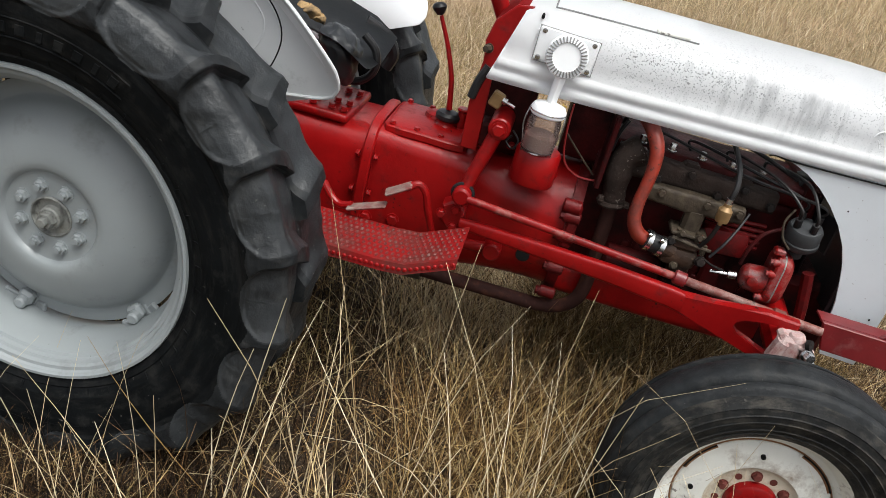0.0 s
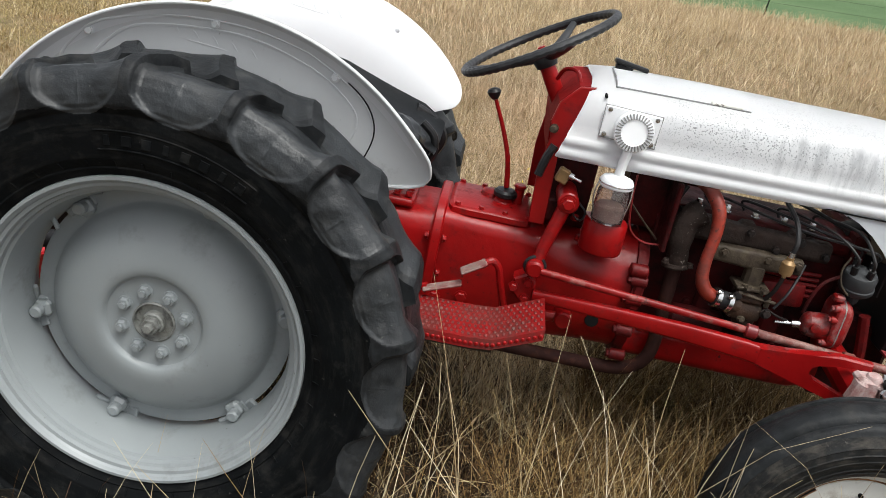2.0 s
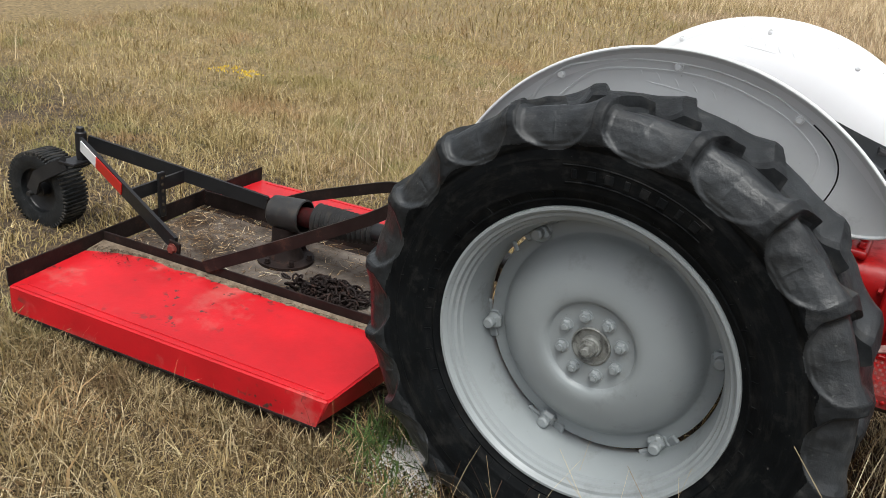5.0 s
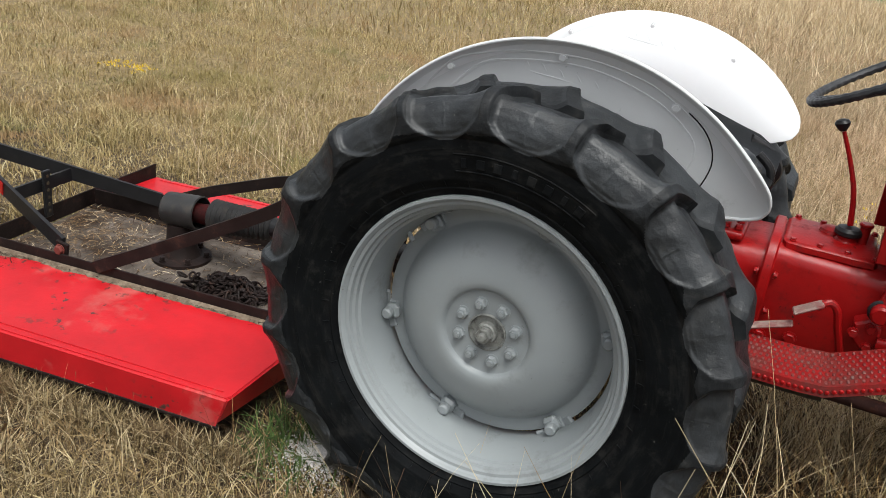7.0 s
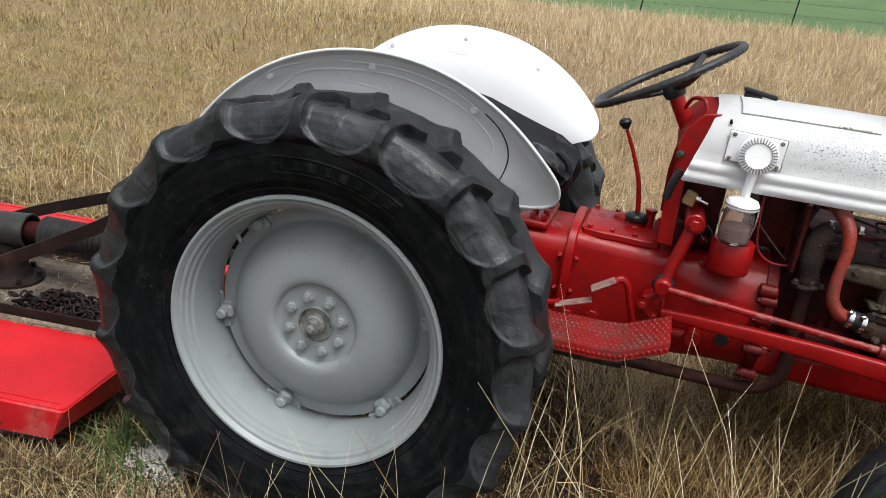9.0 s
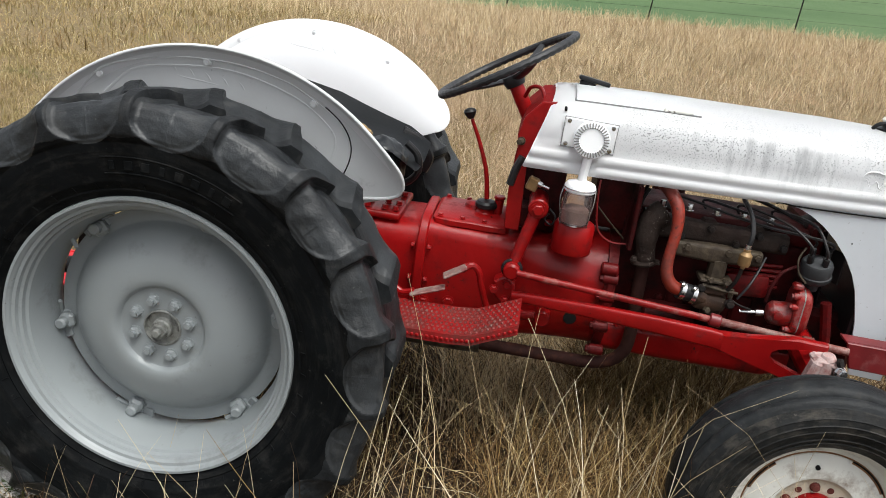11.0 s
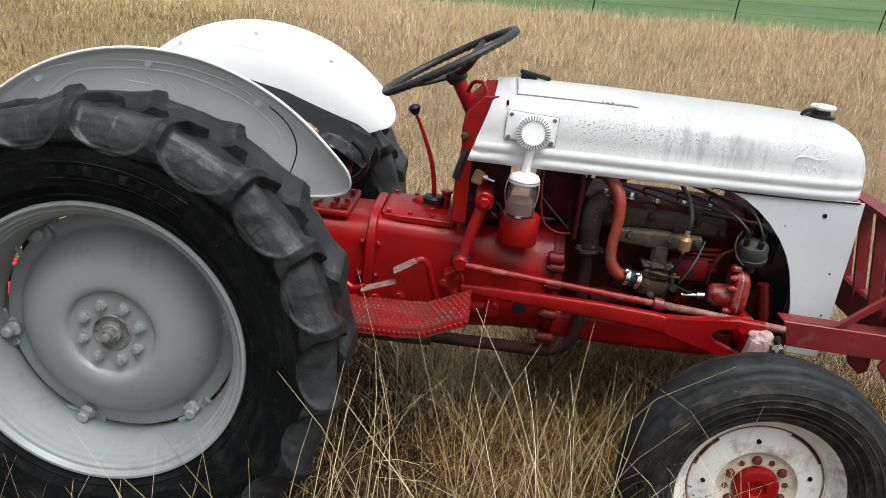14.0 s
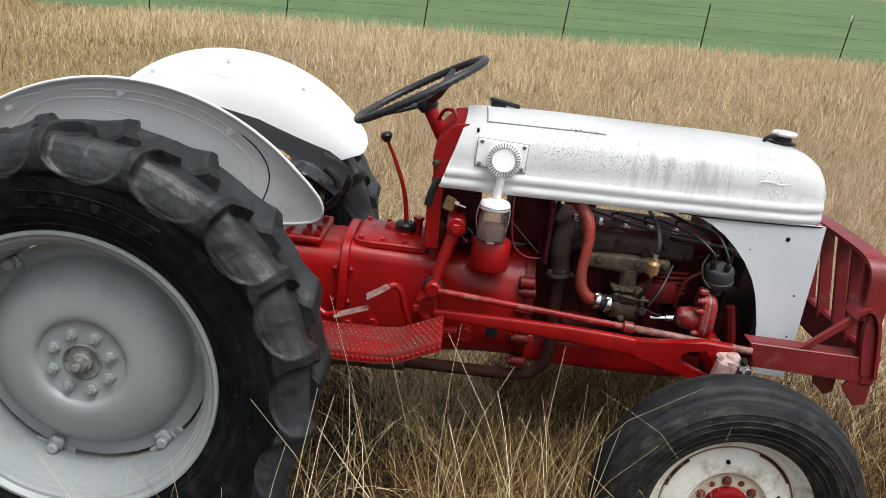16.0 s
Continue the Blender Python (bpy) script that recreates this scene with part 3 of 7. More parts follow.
def rear_wheel(y, side, spin):
    """side -1: the near wheel, whose outer face looks to -y."""
    hub_z = 0.60
    m = Matrix.Translation((0, y, hub_z))
    out = YAXIS if side < 0 else Matrix.Rotation(radians(-90), 4, 'X')
    M = m @ out
    # rim: h is measured outwards from the tyre's middle
    bm = B()
    lathe(bm, [(0.370, 0.112), (0.376, 0.119), (0.383, 0.119), (0.385, 0.110), (0.378, 0.100), (0.362, 0.094), (0.356, 0.080), (0.350, 0.060), (0.346, 0.040), (0.335, 0.028),
               (0.332, -0.03), (0.346, -0.045), (0.354, -0.085), (0.376, -0.10), (0.382, -0.112), (0.372, -0.114), (0.362, -0.102),
               (0.340, -0.085), (0.322, -0.03), (0.326, 0.02), (0.338, 0.066), (0.340, 0.074), (0.347, 0.078), (0.349, 0.090), (0.356, 0.094), (0.359, 0.104), (0.367, 0.106), (0.370, 0.112)], M, 96)
    rim = part("rear_rim", bm, M_GREY, tractor, "grey painted steel rear wheel rim")
    bm = B()
    R0, H0 = 0.360, 0.098
    prof = [(0.372, 0.100), (0.392, 0.116), (0.400, 0.121), (0.403, 0.124), (0.407, 0.123), (0.425, 0.134), (0.428, 0.136), (0.432, 0.136), (0.465, 0.147), (0.500, 0.1505), (0.520, 0.138),
            (0.545, 0.120), (0.558, 0.095), (0.566, 0.06), (0.570, 0.0)]
    prof = prof + [(r, -h) for r, h in prof[-2::-1]]
    lathe(bm, prof, M, 96)
    for i in range(44):
        q = M @ Matrix.Rotation(math.tau * i / 44, 4, 'Z')
        v = box(bm, (0.416, 0, 0.129), (0.017, 0.003, 0.004), 0)
        bmesh.ops.transform(bm, matrix=q @ Matrix.Translation((0.416, 0, 0.129)) @ Matrix.Rotation(radians(-28), 4, 'Y') @ Matrix.Translation((-0.416, 0, -0.129)), verts=v)
    tyre = part("rear_tyre", bm, M_WALL, rim, "black agricultural tyre sidewall")
    # raised moulding on the sidewall: a framed band with plain bars
    bm = B()
    for r0 in (0.448, 0.489):
        tube(bm, [M @ Vector((r0 * math.sin(t_), r0 * math.cos(t_), 0.1425 if r0 < 0.46 else 0.1495)) for t_ in np.linspace(-0.20, 0.52, 26)], 0.0022, 6, 0)
    for i in range(8):
        t_ = -0.15 + i * 0.087
        q = M @ Matrix.Rotation(-t_, 4, 'Z')
        v = box(bm, (0, 0.469, 0.1475), (0.020 if i % 3 else 0.012, 0.022, 0.004), 0.001)
        bmesh.ops.transform(bm, matrix=q, verts=v)
    part("sidewall_moulding", bm, M_WALL, rim)
    rnd = random.Random(5 if side < 0 else 9)
    N = 18
    for i in range(N):
        for sd in (-1, 1):
            a = math.tau * (i + 0.5 + (0.5 if sd > 0 else 0)) / N + spin
            bm = tread_lug(sd, a, rnd, side < 0 and sd < 0)
            bmesh.ops.transform(bm, matrix=m, verts=bm.verts)
            part("tread_lug", bm, [M_RUBBER, M_DUST, M_WALL], rim, sharp=48)
    # disc
    bm = B()
    prof = [(0.315, -0.052), (0.315, -0.046), (0.300, -0.044), (0.280, -0.044), (0.274, -0.040), (0.268, -0.028), (0.254, -0.012), (0.226, 0.010), (0.190, 0.027), (0.158, 0.034),
            (0.140, 0.036), (0.126, 0.034), (0.120, 0.030), (0.115, 0.0215), (0.110, 0.0195), (0.052, 0.020), (0.050, 0.012), (0.0, 0.012)]
    lathe(bm, prof, M, 80)
    disc = part("wheel_disc", bm, M_GREY, rim, "grey domed steel wheel disc")
    bm = B()
    lathe(bm, [(0.050, 0.010), (0.052, 0.022), (0.048, 0.024), (0.045, 0.014), (0.028, 0.014), (0.027, 0.030), (0.024, 0.033), (0.0, 0.033)], M, 32)
    lathe(bm, [(0.022, 0.030), (0.022, 0.046), (0.019, 0.050), (0.012, 0.050), (0.012, 0.062), (0.010, 0.064), (0, 0.064)], M, 6)
    part("hub_nut", bm, M_NUT, rim, "grimy castellated hub nut")
    for i in range(8):
        a = math.tau * (i + 0.42) / 8
        bm = B()
        c = Vector((0.079 * math.cos(a), 0.079 * math.sin(a), 0.020))
        hexbolt(bm, M @ c, out.to_3x3() @ Vector((0, 0, 1)), 0.0150, 0.013)
        cyl(bm, M @ (c + Vector((0, 0, 0.010))), M @ (c + Vector((0, 0, 0.021))), 0.0075, seg=10)
        part("wheel_nut", bm, M_GREY, rim)
    for a in (49, 109, 169, 229, 289, 349):
        ca = radians(-a)
        bm = B()
        q = M @ Matrix.Rotation(ca, 4, 'Z')
        def bx(c, s, bev=0.004, rot=(0, 0, 0)):
            v = box(bm, c, s, bev, rot)
            bmesh.ops.transform(bm, matrix=q, verts=v)
        bx((0.318, 0, -0.048), (0.05, 0.052, 0.014))
        bx((0.322, 0.038, -0.046), (0.040, 0.036, 0.012), 0.003, (18, 0, 14))
        bx((0.330, -0.040, -0.040), (0.034, 0.046, 0.012), 0.003, (-18, 0, -14))
        bx((0.302, 0, -0.032), (0.040, 0.040, 0.026), 0.008)
        cyl(bm, q @ Vector((0.308, 0, -0.05)), q @ Vector((0.308, 0, 0.000)), 0.017, 0.0155, 16, 0.004)
        part("rim_clamp", bm, M_GREY, rim)
    # valve stem
    bm = B()
    q = M @ Matrix.Rotation(radians(142), 4, 'Z')
    tube(bm, [q @ Vector(p) for p in ((0.335, 0, 0.0), (0.322, 0, 0.006), (0.30, 0.004, 0.012))], 0.006, 8)
    part("valve_stem", bm, M_GREY, rim)
    return rim


rear_wheel(-0.685, -1, 0.115)
rear_wheel(0.685, 1, 0.2)


def front_wheel(y, side):
    x, z = 1.764, 0.370
    out = YAXIS if side < 0 else Matrix.Rotation(radians(-90), 4, 'X')
    M = Matrix.Translation((x, y, z)) @ out @ Matrix.Scale(1.03, 4)
    bm = B()
    lathe(bm, [(0.224, 0.066), (0.231, 0.072), (0.2345, 0.066), (0.228, 0.056), (0.213, 0.050), (0.208, 0.036), (0.200, 0.028), (0.186, 0.024), (0.184, -0.02), (0.200, -0.03),
               (0.212, -0.052), (0.229, -0.062), (0.222, -0.066), (0.204, -0.052), (0.190, -0.03), (0.176, -0.02), (0.176, 0.016), (0.190, 0.020), (0.197, 0.026), (0.203, 0.040), (0.209, 0.046), (0.214, 0.058), (0.224, 0.066)], M, 72)
    rim = part("front_rim", bm, M_FWHEEL, tractor, "weathered white front wheel rim with rust")
    bm = B()
    prof = [(0.179, 0.008), (0.174, 0.018), (0.164, 0.022), (0.120, 0.032), (0.108, 0.031), (0.100, 0.024), (0.094, 0.020), (0.060, 0.020), (0.060, 0.005), (0, 0.005)]
    lathe(bm, prof, M, 64)
    for fc in bm.faces:
        c = M.inverted() @ fc.calc_center_median()
        if math.hypot(c.x, c.y) < 0.112:
            fc.material_index = 1
    part("wheel_disc", bm, [M_FWHEEL, M_FHUB], rim, "white painted disc with rust stains")
    for a, r in ((100, 0.140), (20, 0.140), (180, 0.140), (260, 0.140), (330, 0.150)):
        bm = B()
        c = M @ Vector((r * math.cos(radians(a)), r * math.sin(radians(a)), 0.026 if r < 0.145 else 0.023))
        d = out.to_3x3() @ Vector((0, 0, 1))
        cyl(bm, c, c + d * 0.0065, 0.006, seg=12)
        part("disc_hole", bm, M_LINE, rim)
    bm = B()
    lathe(bm, [(0.061, 0.010), (0.061, 0.030), (0.058, 0.037), (0.050, 0.041), (0.026, 0.042), (0.023, 0.036), (0.0, 0.034)], M, 40)
    part("hub_cap", bm, M_RED, rim, "red painted hub cap")
    for i in range(12):
        a = math.tau * (i + 0.3) / 12
        bm = B()
        c = M @ Vector((0.078 * math.cos(a), 0.078 * math.sin(a), 0.020))
        d = out.to_3x3() @ Vector((0, 0, 1))
        if i % 2:
            hexbolt(bm, c, d, 0.011, 0.012)
            part("wheel_nut", bm, M_RUSTRED, rim)
        else:
            cyl(bm, c - d * 0.002, c + d * 0.0015, 0.009, seg=12)
            part("lug_hole", bm, M_RUSTRED, rim)
    bm = B()
    half = [(0.222, 0.058), (0.232, 0.068), (0.240, 0.0735), (0.2415, 0.0755), (0.2435, 0.0745), (0.252, 0.0785), (0.2535, 0.0805), (0.2555, 0.0795), (0.272, 0.0840), (0.2735, 0.0858), (0.2755, 0.0846), (0.288, 0.0862), (0.2895, 0.0880), (0.2915, 0.0858),
            (0.304, 0.0835), (0.3055, 0.0848), (0.3075, 0.0822), (0.317, 0.0775), (0.322, 0.0735), (0.3225, 0.0690), (0.3255, 0.0665), (0.330, 0.0650), (0.335, 0.0590), (0.338, 0.0520), (0.3375, 0.0470), (0.331, 0.0445), (0.3285, 0.0400), (0.3300, 0.0350),
            (0.340, 0.0310), (0.345, 0.0240), (0.3475, 0.0130), (0.348, 0.0)]
    half = [(0.231 + (r - 0.231) * 1.15, h * 1.12) for r, h in half]
    prof = half + [(r, -h) for r, h in half[-2::-1]]
    lathe(bm, prof, M, 80)
    for fc in bm.faces:
        c = M.inverted() @ fc.calc_center_median()
        r = math.hypot(c.x, c.y)
        if r < 0.337 and abs(c.z) > 0.07:
            fc.material_index = 1
    part("front_tyre", bm, [M_RUBBER, M_SCUFF], rim, "black ribbed front tyre with a scuffed dusty sidewall")
    bm = B()
    ring(bm, None, 0.179, 0.0026, M @ Matrix.Translation((0, 0, 0.0165)), 64, 6)
    part("rusty_gap", bm, M_RUSTSTAIN, rim)
    # rust-edged gaps between disc and rim
    for a0, a1 in ((0.55, 1.25), (2.35, 2.9), (3.9, 4.6), (5.5, 6.0)):
        for r0, r1, h, mt in ((0.168, 0.182, 0.0205, M_RUSTSTAIN), (0.173, 0.180, 0.0225, M_LINE)):
            bm = B()
            lathe(bm, [(r0, h - 0.006), (r0 + 0.002, h), (r1 - 0.002, h), (r1, h - 0.006)], M, 20, a0, a1)
            part("rusty_gap", bm, mt, rim)


front_wheel(-0.622, -1)
front_wheel(0.622, 1)


# fenders: white towards the seat, grey towards the tyre
def fender(side):
    cx, cz = 0.045, 0.687
    def outline(t, k):
        """t 0..1 along the arch from its rear end to its front foot, k 0 (edge) .. 1 (middle)."""
        if t < 0.84:
            a = radians(156 - 119 * t / 0.84)
            p = Vector((cx + 0.633 * math.cos(a), cz + 0.633 * math.sin(a)))
        else:
            u = (t - 0.84) / 0.16 * 4
            c4 = [(0.5505, 1.068), (0.5610, 1.040), (0.5605, 1.016), (0.549, 0.996), (0.530, 0.984), (0.500, 0.976), (0.430, 0.966)]
            u *= 1.5
            i = min(int(u), 5)
            p = Vector(c4[i]).lerp(Vector(c4[i + 1]), u - i)
        c = Vector((0.08, 0.80))
        return p.lerp(c, k)
    n = 64
    ks = [(0.0, 0.078), (0.010, 0.071), (0.022, 0.062), (0.045, 0.050), (0.08, 0.040), (0.13, 0.032), (0.2, 0.026), (0.3, 0.020), (0.45, 0.010), (0.7, 0.0), (1.0, 0.0)]
    smooth_ks = [(0.0, 0.078), (0.02, 0.068), (0.05, 0.056), (0.09, 0.040), (0.13, 0.027), (0.18, 0.015), (0.25, 0.003), (0.35, -0.006), (0.5, -0.012), (0.7, -0.015), (1.0, -0.016)]
    def level_out(t):
        """The flare of the edge dies away towards the front foot."""
        return 1 - 0.8 * float(smoothstep(0.76, 0.96, np.array(t)))
    def sheet(off, ks):
        bm = B()
        rows = []
        for i in range(n + 1):
            row = []
            for k, flare in ks:
                p = outline(i / n, k)
                row.append(Vector((p.x, side * (0.452 + flare * level_out(i / n) + off), p.y)))
            rows.append(row)
        loft(bm, rows, cap=False, closed=False)
        return bm
    name = "fender"
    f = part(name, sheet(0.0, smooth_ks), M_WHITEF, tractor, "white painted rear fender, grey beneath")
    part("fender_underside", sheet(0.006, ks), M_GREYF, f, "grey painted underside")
    bm = B()
    tube(bm, [Vector((outline(i / n, 0).x, side * (0.455 + 0.078 * level_out(i / n)), outline(i / n, 0).y)) for i in range(n + 1)], 0.0045 if side < 0 else 0.0025, 8, 0)
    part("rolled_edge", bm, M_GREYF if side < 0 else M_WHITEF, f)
    def on_sheet(x, z, out=0.0, inner=False):
        """A point of the underside at (x, z)."""
        c = Vector((0.08, 0.80))
        d = Vector((x, z)) - c
        t_, best = min(((i / 400, outline(i / 400, 0)) for i in range(401)), key=lambda q: abs(math.atan2((q[1] - c).y, (q[1] - c).x) - math.atan2(d.y, d.x)))
        k = 1 - d.length / (best - c).length
        prof_, y0 = (ks, 0.458) if not inner else (smooth_ks, 0.452)
        return Vector((x, side * (y0 + float(np.interp(k, [q[0] for q in prof_], [q[1] for q in prof_])) * level_out(t_) + out), z))
    for bx_, bz_ in ((-0.274, 1.204), (0.015, 1.275), (0.304, 1.21)):
        for dirn in (1, -1):
            bm = B()
            p = on_sheet(bx_, bz_, 0.003) if dirn > 0 else on_sheet(bx_, bz_, -0.001, True)
            hexbolt(bm, p, (0, side * dirn, 0), 0.009 if dirn > 0 else 0.007, 0.006)
            part("fender_bolt", bm, M_GREYF if dirn > 0 else M_WHITEF, f)
    seam = smooth_path([(-0.350, 1.13, 0), (-0.335, 1.161, 0), (-0.269, 1.227, 0), (-0.193, 1.257, 0), (-0.084, 1.281, 0), (0.081, 1.287, 0), (0.205, 1.267, 0), (0.271, 1.243, 0), (0.374, 1.178, 0),
                        (0.411, 1.107, 0), (0.394, 1.03, 0), (0.36, 0.985, 0)], 5)
    bead = smooth_path([(-0.275, 1.15, 0), (-0.194, 1.226, 0), (-0.085, 1.253, 0), (0.04, 1.262, 0), (0.122, 1.255, 0), (0.205, 1.234, 0), (0.281, 1.203, 0), (0.350, 1.15, 0), (0.366, 1.109, 0),
                        (0.35, 1.06, 0), (0.31, 1.02, 0)], 5)
    if side < 0:
        bm = B()
        front = [p for p in seam if p.x > 0.33]
        tube(bm, [on_sheet(p.x, p.y, 0.0002) for p in front], 0.0019, 6, 0)
        part("panel_seam", bm, M_LINE, f)
        bm = B()
        tube(bm, [on_sheet(p.x - 0.006 * (p.x - 0.05), p.y - 0.004, -0.0042) for p in seam], 0.0055, 8, 0)
        part("panel_edge", bm, M_GREYF, f)
        bm = B()
        tube(bm, [on_sheet(p.x, p.y, -0.0055) for p in bead], 0.0070, 8, 0)
        part("pressed_bead", bm, M_GREYF, f)
    # raised scroll ornament: slanting leaf-shaped strokes with a trailing sweep, pressed into the sheet
    bm = B()
    strokes = [[(-0.085 + 0.046 * j - 0.012, 1.262 - 0.005 * j), (-0.085 + 0.046 * j + 0.004, 1.252 - 0.006 * j), (-0.085 + 0.046 * j + 0.014, 1.238 - 0.006 * j), (-0.085 + 0.046 * j + 0.034, 1.232 - 0.007 * j)] for j in range(5)]
    strokes.append([(-0.105, 1.240), (-0.06, 1.226), (0.0, 1.221), (0.07, 1.213), (0.135, 1.196)])
    for st_ in strokes:
        P = smooth_path([(px_, pz_, 0) for px_, pz_ in st_], 5)
        tube(bm, [on_sheet(p.x, p.y, -0.0054) if side < 0 else on_sheet(p.x, p.y, 0.0050, True) for p in P], lambda t: 0.0022 + 0.0042 * math.sin(math.pi * min(1.0, 0.12 + 0.85 * t)), 8, 0)
    part("raised_ornament", bm, M_GREYF if side < 0 else M_WHITEF, f)


fender(-1)
fender(1)

# ---- hood
def hood_section(x, half, z0, top, lip=True):
    """Half outline from the lower lip up to the crown, for y < 0; mirrored."""
    s = [(half - 0.010, z0 - 0.001)]
    for base, size, out in ((0.0, 0.033, 0.0095), (0.033, 0.030, 0.0075)):      # two rolled mouldings along the lower edge
        s += [(half - 0.005 + out * math.sin(math.pi * (u + 0.5) / 7), z0 + base + size * (u + 0.5) / 7) for u in range(7)]
    s.append((half - 0.0085, z0 + 0.066))
    h = top - z0
    s += [(half - 0.0095, z0 + 0.45 * h), (half - 0.0125, z0 + 0.56 * h), (half - 0.0185, z0 + 0.66 * h), (half - 0.029, z0 + 0.755 * h), (half - 0.044, z0 + 0.83 * h), (half - 0.064, z0 + 0.89 * h), (half - 0.095, z0 + 0.94 * h),
          (half * 0.38, z0 + 0.985 * h), (0.0, top)]
    L = [Vector((x, -y, z)) for y, z in s]
    return L + [Vector((x, y, z)) for y, z in reversed(s[:-1])]


def build_hood():
    bm = B()
    stations = [(0.862, 0.236, 1.074, 1.280), (0.868, 0.240, 1.071, 1.285), (1.0, 0.241, 1.072, 1.294), (1.25, 0.241, 1.076, 1.299), (1.5, 0.240, 1.080, 1.300), (1.75, 0.238, 1.086, 1.302),
                (1.88, 0.236, 1.090, 1.299), (1.94, 0.233, 1.092, 1.295), (1.975, 0.229, 1.094, 1.287), (2.000, 0.222, 1.095, 1.273), (2.016, 0.209, 1.096, 1.252), (2.026, 0.185, 1.097, 1.22), (2.030, 0.15, 1.097, 1.17)]
    rows = []
    for x, half, z0, top in stations:
        row = hood_section(x, half, z0, top)
        for p in row:                      # the rear edge leans forwards towards the top
            if x < 0.95:
                p.x += (p.z - 1.075) * 0.30 * (1 if x < 0.9 else 0.8)
        rows.append(row)
    loft(bm, rows, cap=False, closed=False)
    bmesh.ops.solidify(bm, geom=list(bm.faces), thickness=0.004)
    hood = part("hood", bm, M_WHITE, tractor, "white painted hood with flaking specks", sharp=58)
    # access flap, lying flush on the crown with a dark gap round it
    def crown(x, k):
        """A point of the hood's skin, k 0 at the flap's lower edge to 1 on the middle line."""
        tab = stations[1:]
        half, z0, top = (float(np.interp(x, [q[0] for q in tab], [q[i] for q in tab])) for i in (1, 2, 3))
        h = top - z0
        ys = [half - 0.072, half - 0.080, half - 0.095, half * 0.38, 0.0]
        zs = [z0 + 0.90 * h, z0 + 0.914 * h, z0 + 0.94 * h, z0 + 0.985 * h, top]
        return Vector((x, -float(np.interp(k, [0, 0.05, 0.15, 0.62, 1], ys)), float(np.interp(k, [0, 0.05, 0.15, 0.62, 1], zs)) + 0.004))
    bm = B()
    X = [0.985 + 0.355 * i / 10 for i in range(11)]
    K = [0.0, 0.05, 0.18, 0.3, 0.46, 0.62, 0.8, 1.0]
    loft(bm, [[crown(x, k) for k in K] for x in X], cap=False, closed=False)
    bmesh.ops.solidify(bm, geom=list(bm.faces), thickness=0.004)
    part("access_flap", bm, M_WHITE, hood, "white filler flap")
    bm = B()
    off = Vector((0, -0.001, -0.002))
    tube(bm, [crown(0.983, k) + off for k in K[::-1]] + [crown(x, 0) + off for x in X], 0.0022, 6, 0)
    part("flap_gap", bm, M_SEAM, hood)
    bm = B()
    box(bm, crown(1.275, 0.02) + Vector((0, -0.002, 0.002)), (0.085, 0.012, 0.012), 0.004, (30, -1, 0))
    part("flap_latch", bm, M_FWHEEL, hood, "white latch with worn rusty edges")
    # black flap knob and radiator cap
    bm = B()
    box(bm, (1.040, 0.05, 1.308), (0.10, 0.045, 0.014), 0.006, (-4, 8, 0), 2)
    box(bm, (1.02, 0.05, 1.298), (0.05, 0.03, 0.02), 0.004)
    part("filler_lever", bm, M_BLACK, hood, "black plastic lever")
    bm = B()
    lathe(bm, [(0, 0.022), (0.030, 0.022), (0.037, 0.025), (0.039, 0.031), (0.035, 0.037), (0.014, 0.040), (0, 0.040)], Matrix.Translation((1.930, 0, 1.298)), 24)
    part("radiator_cap", bm, M_FWHEEL, hood, "dull white radiator cap")
    bm = B()
    lathe(bm, [(0, 0), (0.046, 0), (0.046, 0.006), (0.030, 0.010), (0.029, 0.024), (0, 0.024)], Matrix.Translation((1.925, 0, 1.297)), 24)
    tube(bm, [(1.905, -0.02, 1.318), (1.885, -0.025, 1.320), (1.868, -0.025, 1.312), (1.862, -0.02, 1.300)], 0.006, 8)
    part("filler_neck", bm, M_BLACK, hood, "black filler neck with an overflow lever")
    # dark holes punched in the sheet
    bm = B()
    cyl(bm, (0.958, -0.190, 1.252), (0.958, -0.213, 1.248), 0.004, seg=10)
    part("bolt_hole", bm, M_LINE, hood)
    # round louvred intake on a rectangular plate
    bm = B()
    box(bm, (1.035, -0.232, 1.190), (0.148, 0.006, 0.082), 0.002, (3, 2, 0))
    pl = part("intake_plate", bm, M_WHITE, hood, "white rectangular intake plate")
    bm = B()
    tube(bm, [(0.960, -0.2342, 1.150), (1.110, -0.2345, 1.145), (1.112, -0.231, 1.229), (0.960, -0.231, 1.234), (0.960, -0.2345, 1.150)], 0.0018, 6, 0)
    part("plate_gap", bm, M_SEAM, pl)
    for px, pz in ((0.973, 1.224), (1.098, 1.220), (0.972, 1.158), (1.098, 1.154)):
        bm = B()
        lathe(bm, [(0, 0), (0.007, 0), (0.006, 0.003), (0, 0.004)], Matrix.Translation((px, -0.235, pz)) @ YAXIS, 12)
        part("plate_screw", bm, M_STEEL, pl)
    # side panels below the hood, with the engine arch cut out
    arch = [(1.50, 1.094), (1.571, 1.086), (1.610, 1.084), (1.650, 1.078), (1.690, 1.062), (1.735, 1.034), (1.775, 1.000), (1.815, 0.957), (1.848, 0.908), (1.870, 0.86), (1.885, 0.81), (1.898, 0.76), (1.908, 0.69), (1.926, 0.600)]
    outer = [(2.022, 0.596), (2.026, 0.72), (2.028, 0.80), (2.030, 0.95), (2.028, 1.097)]
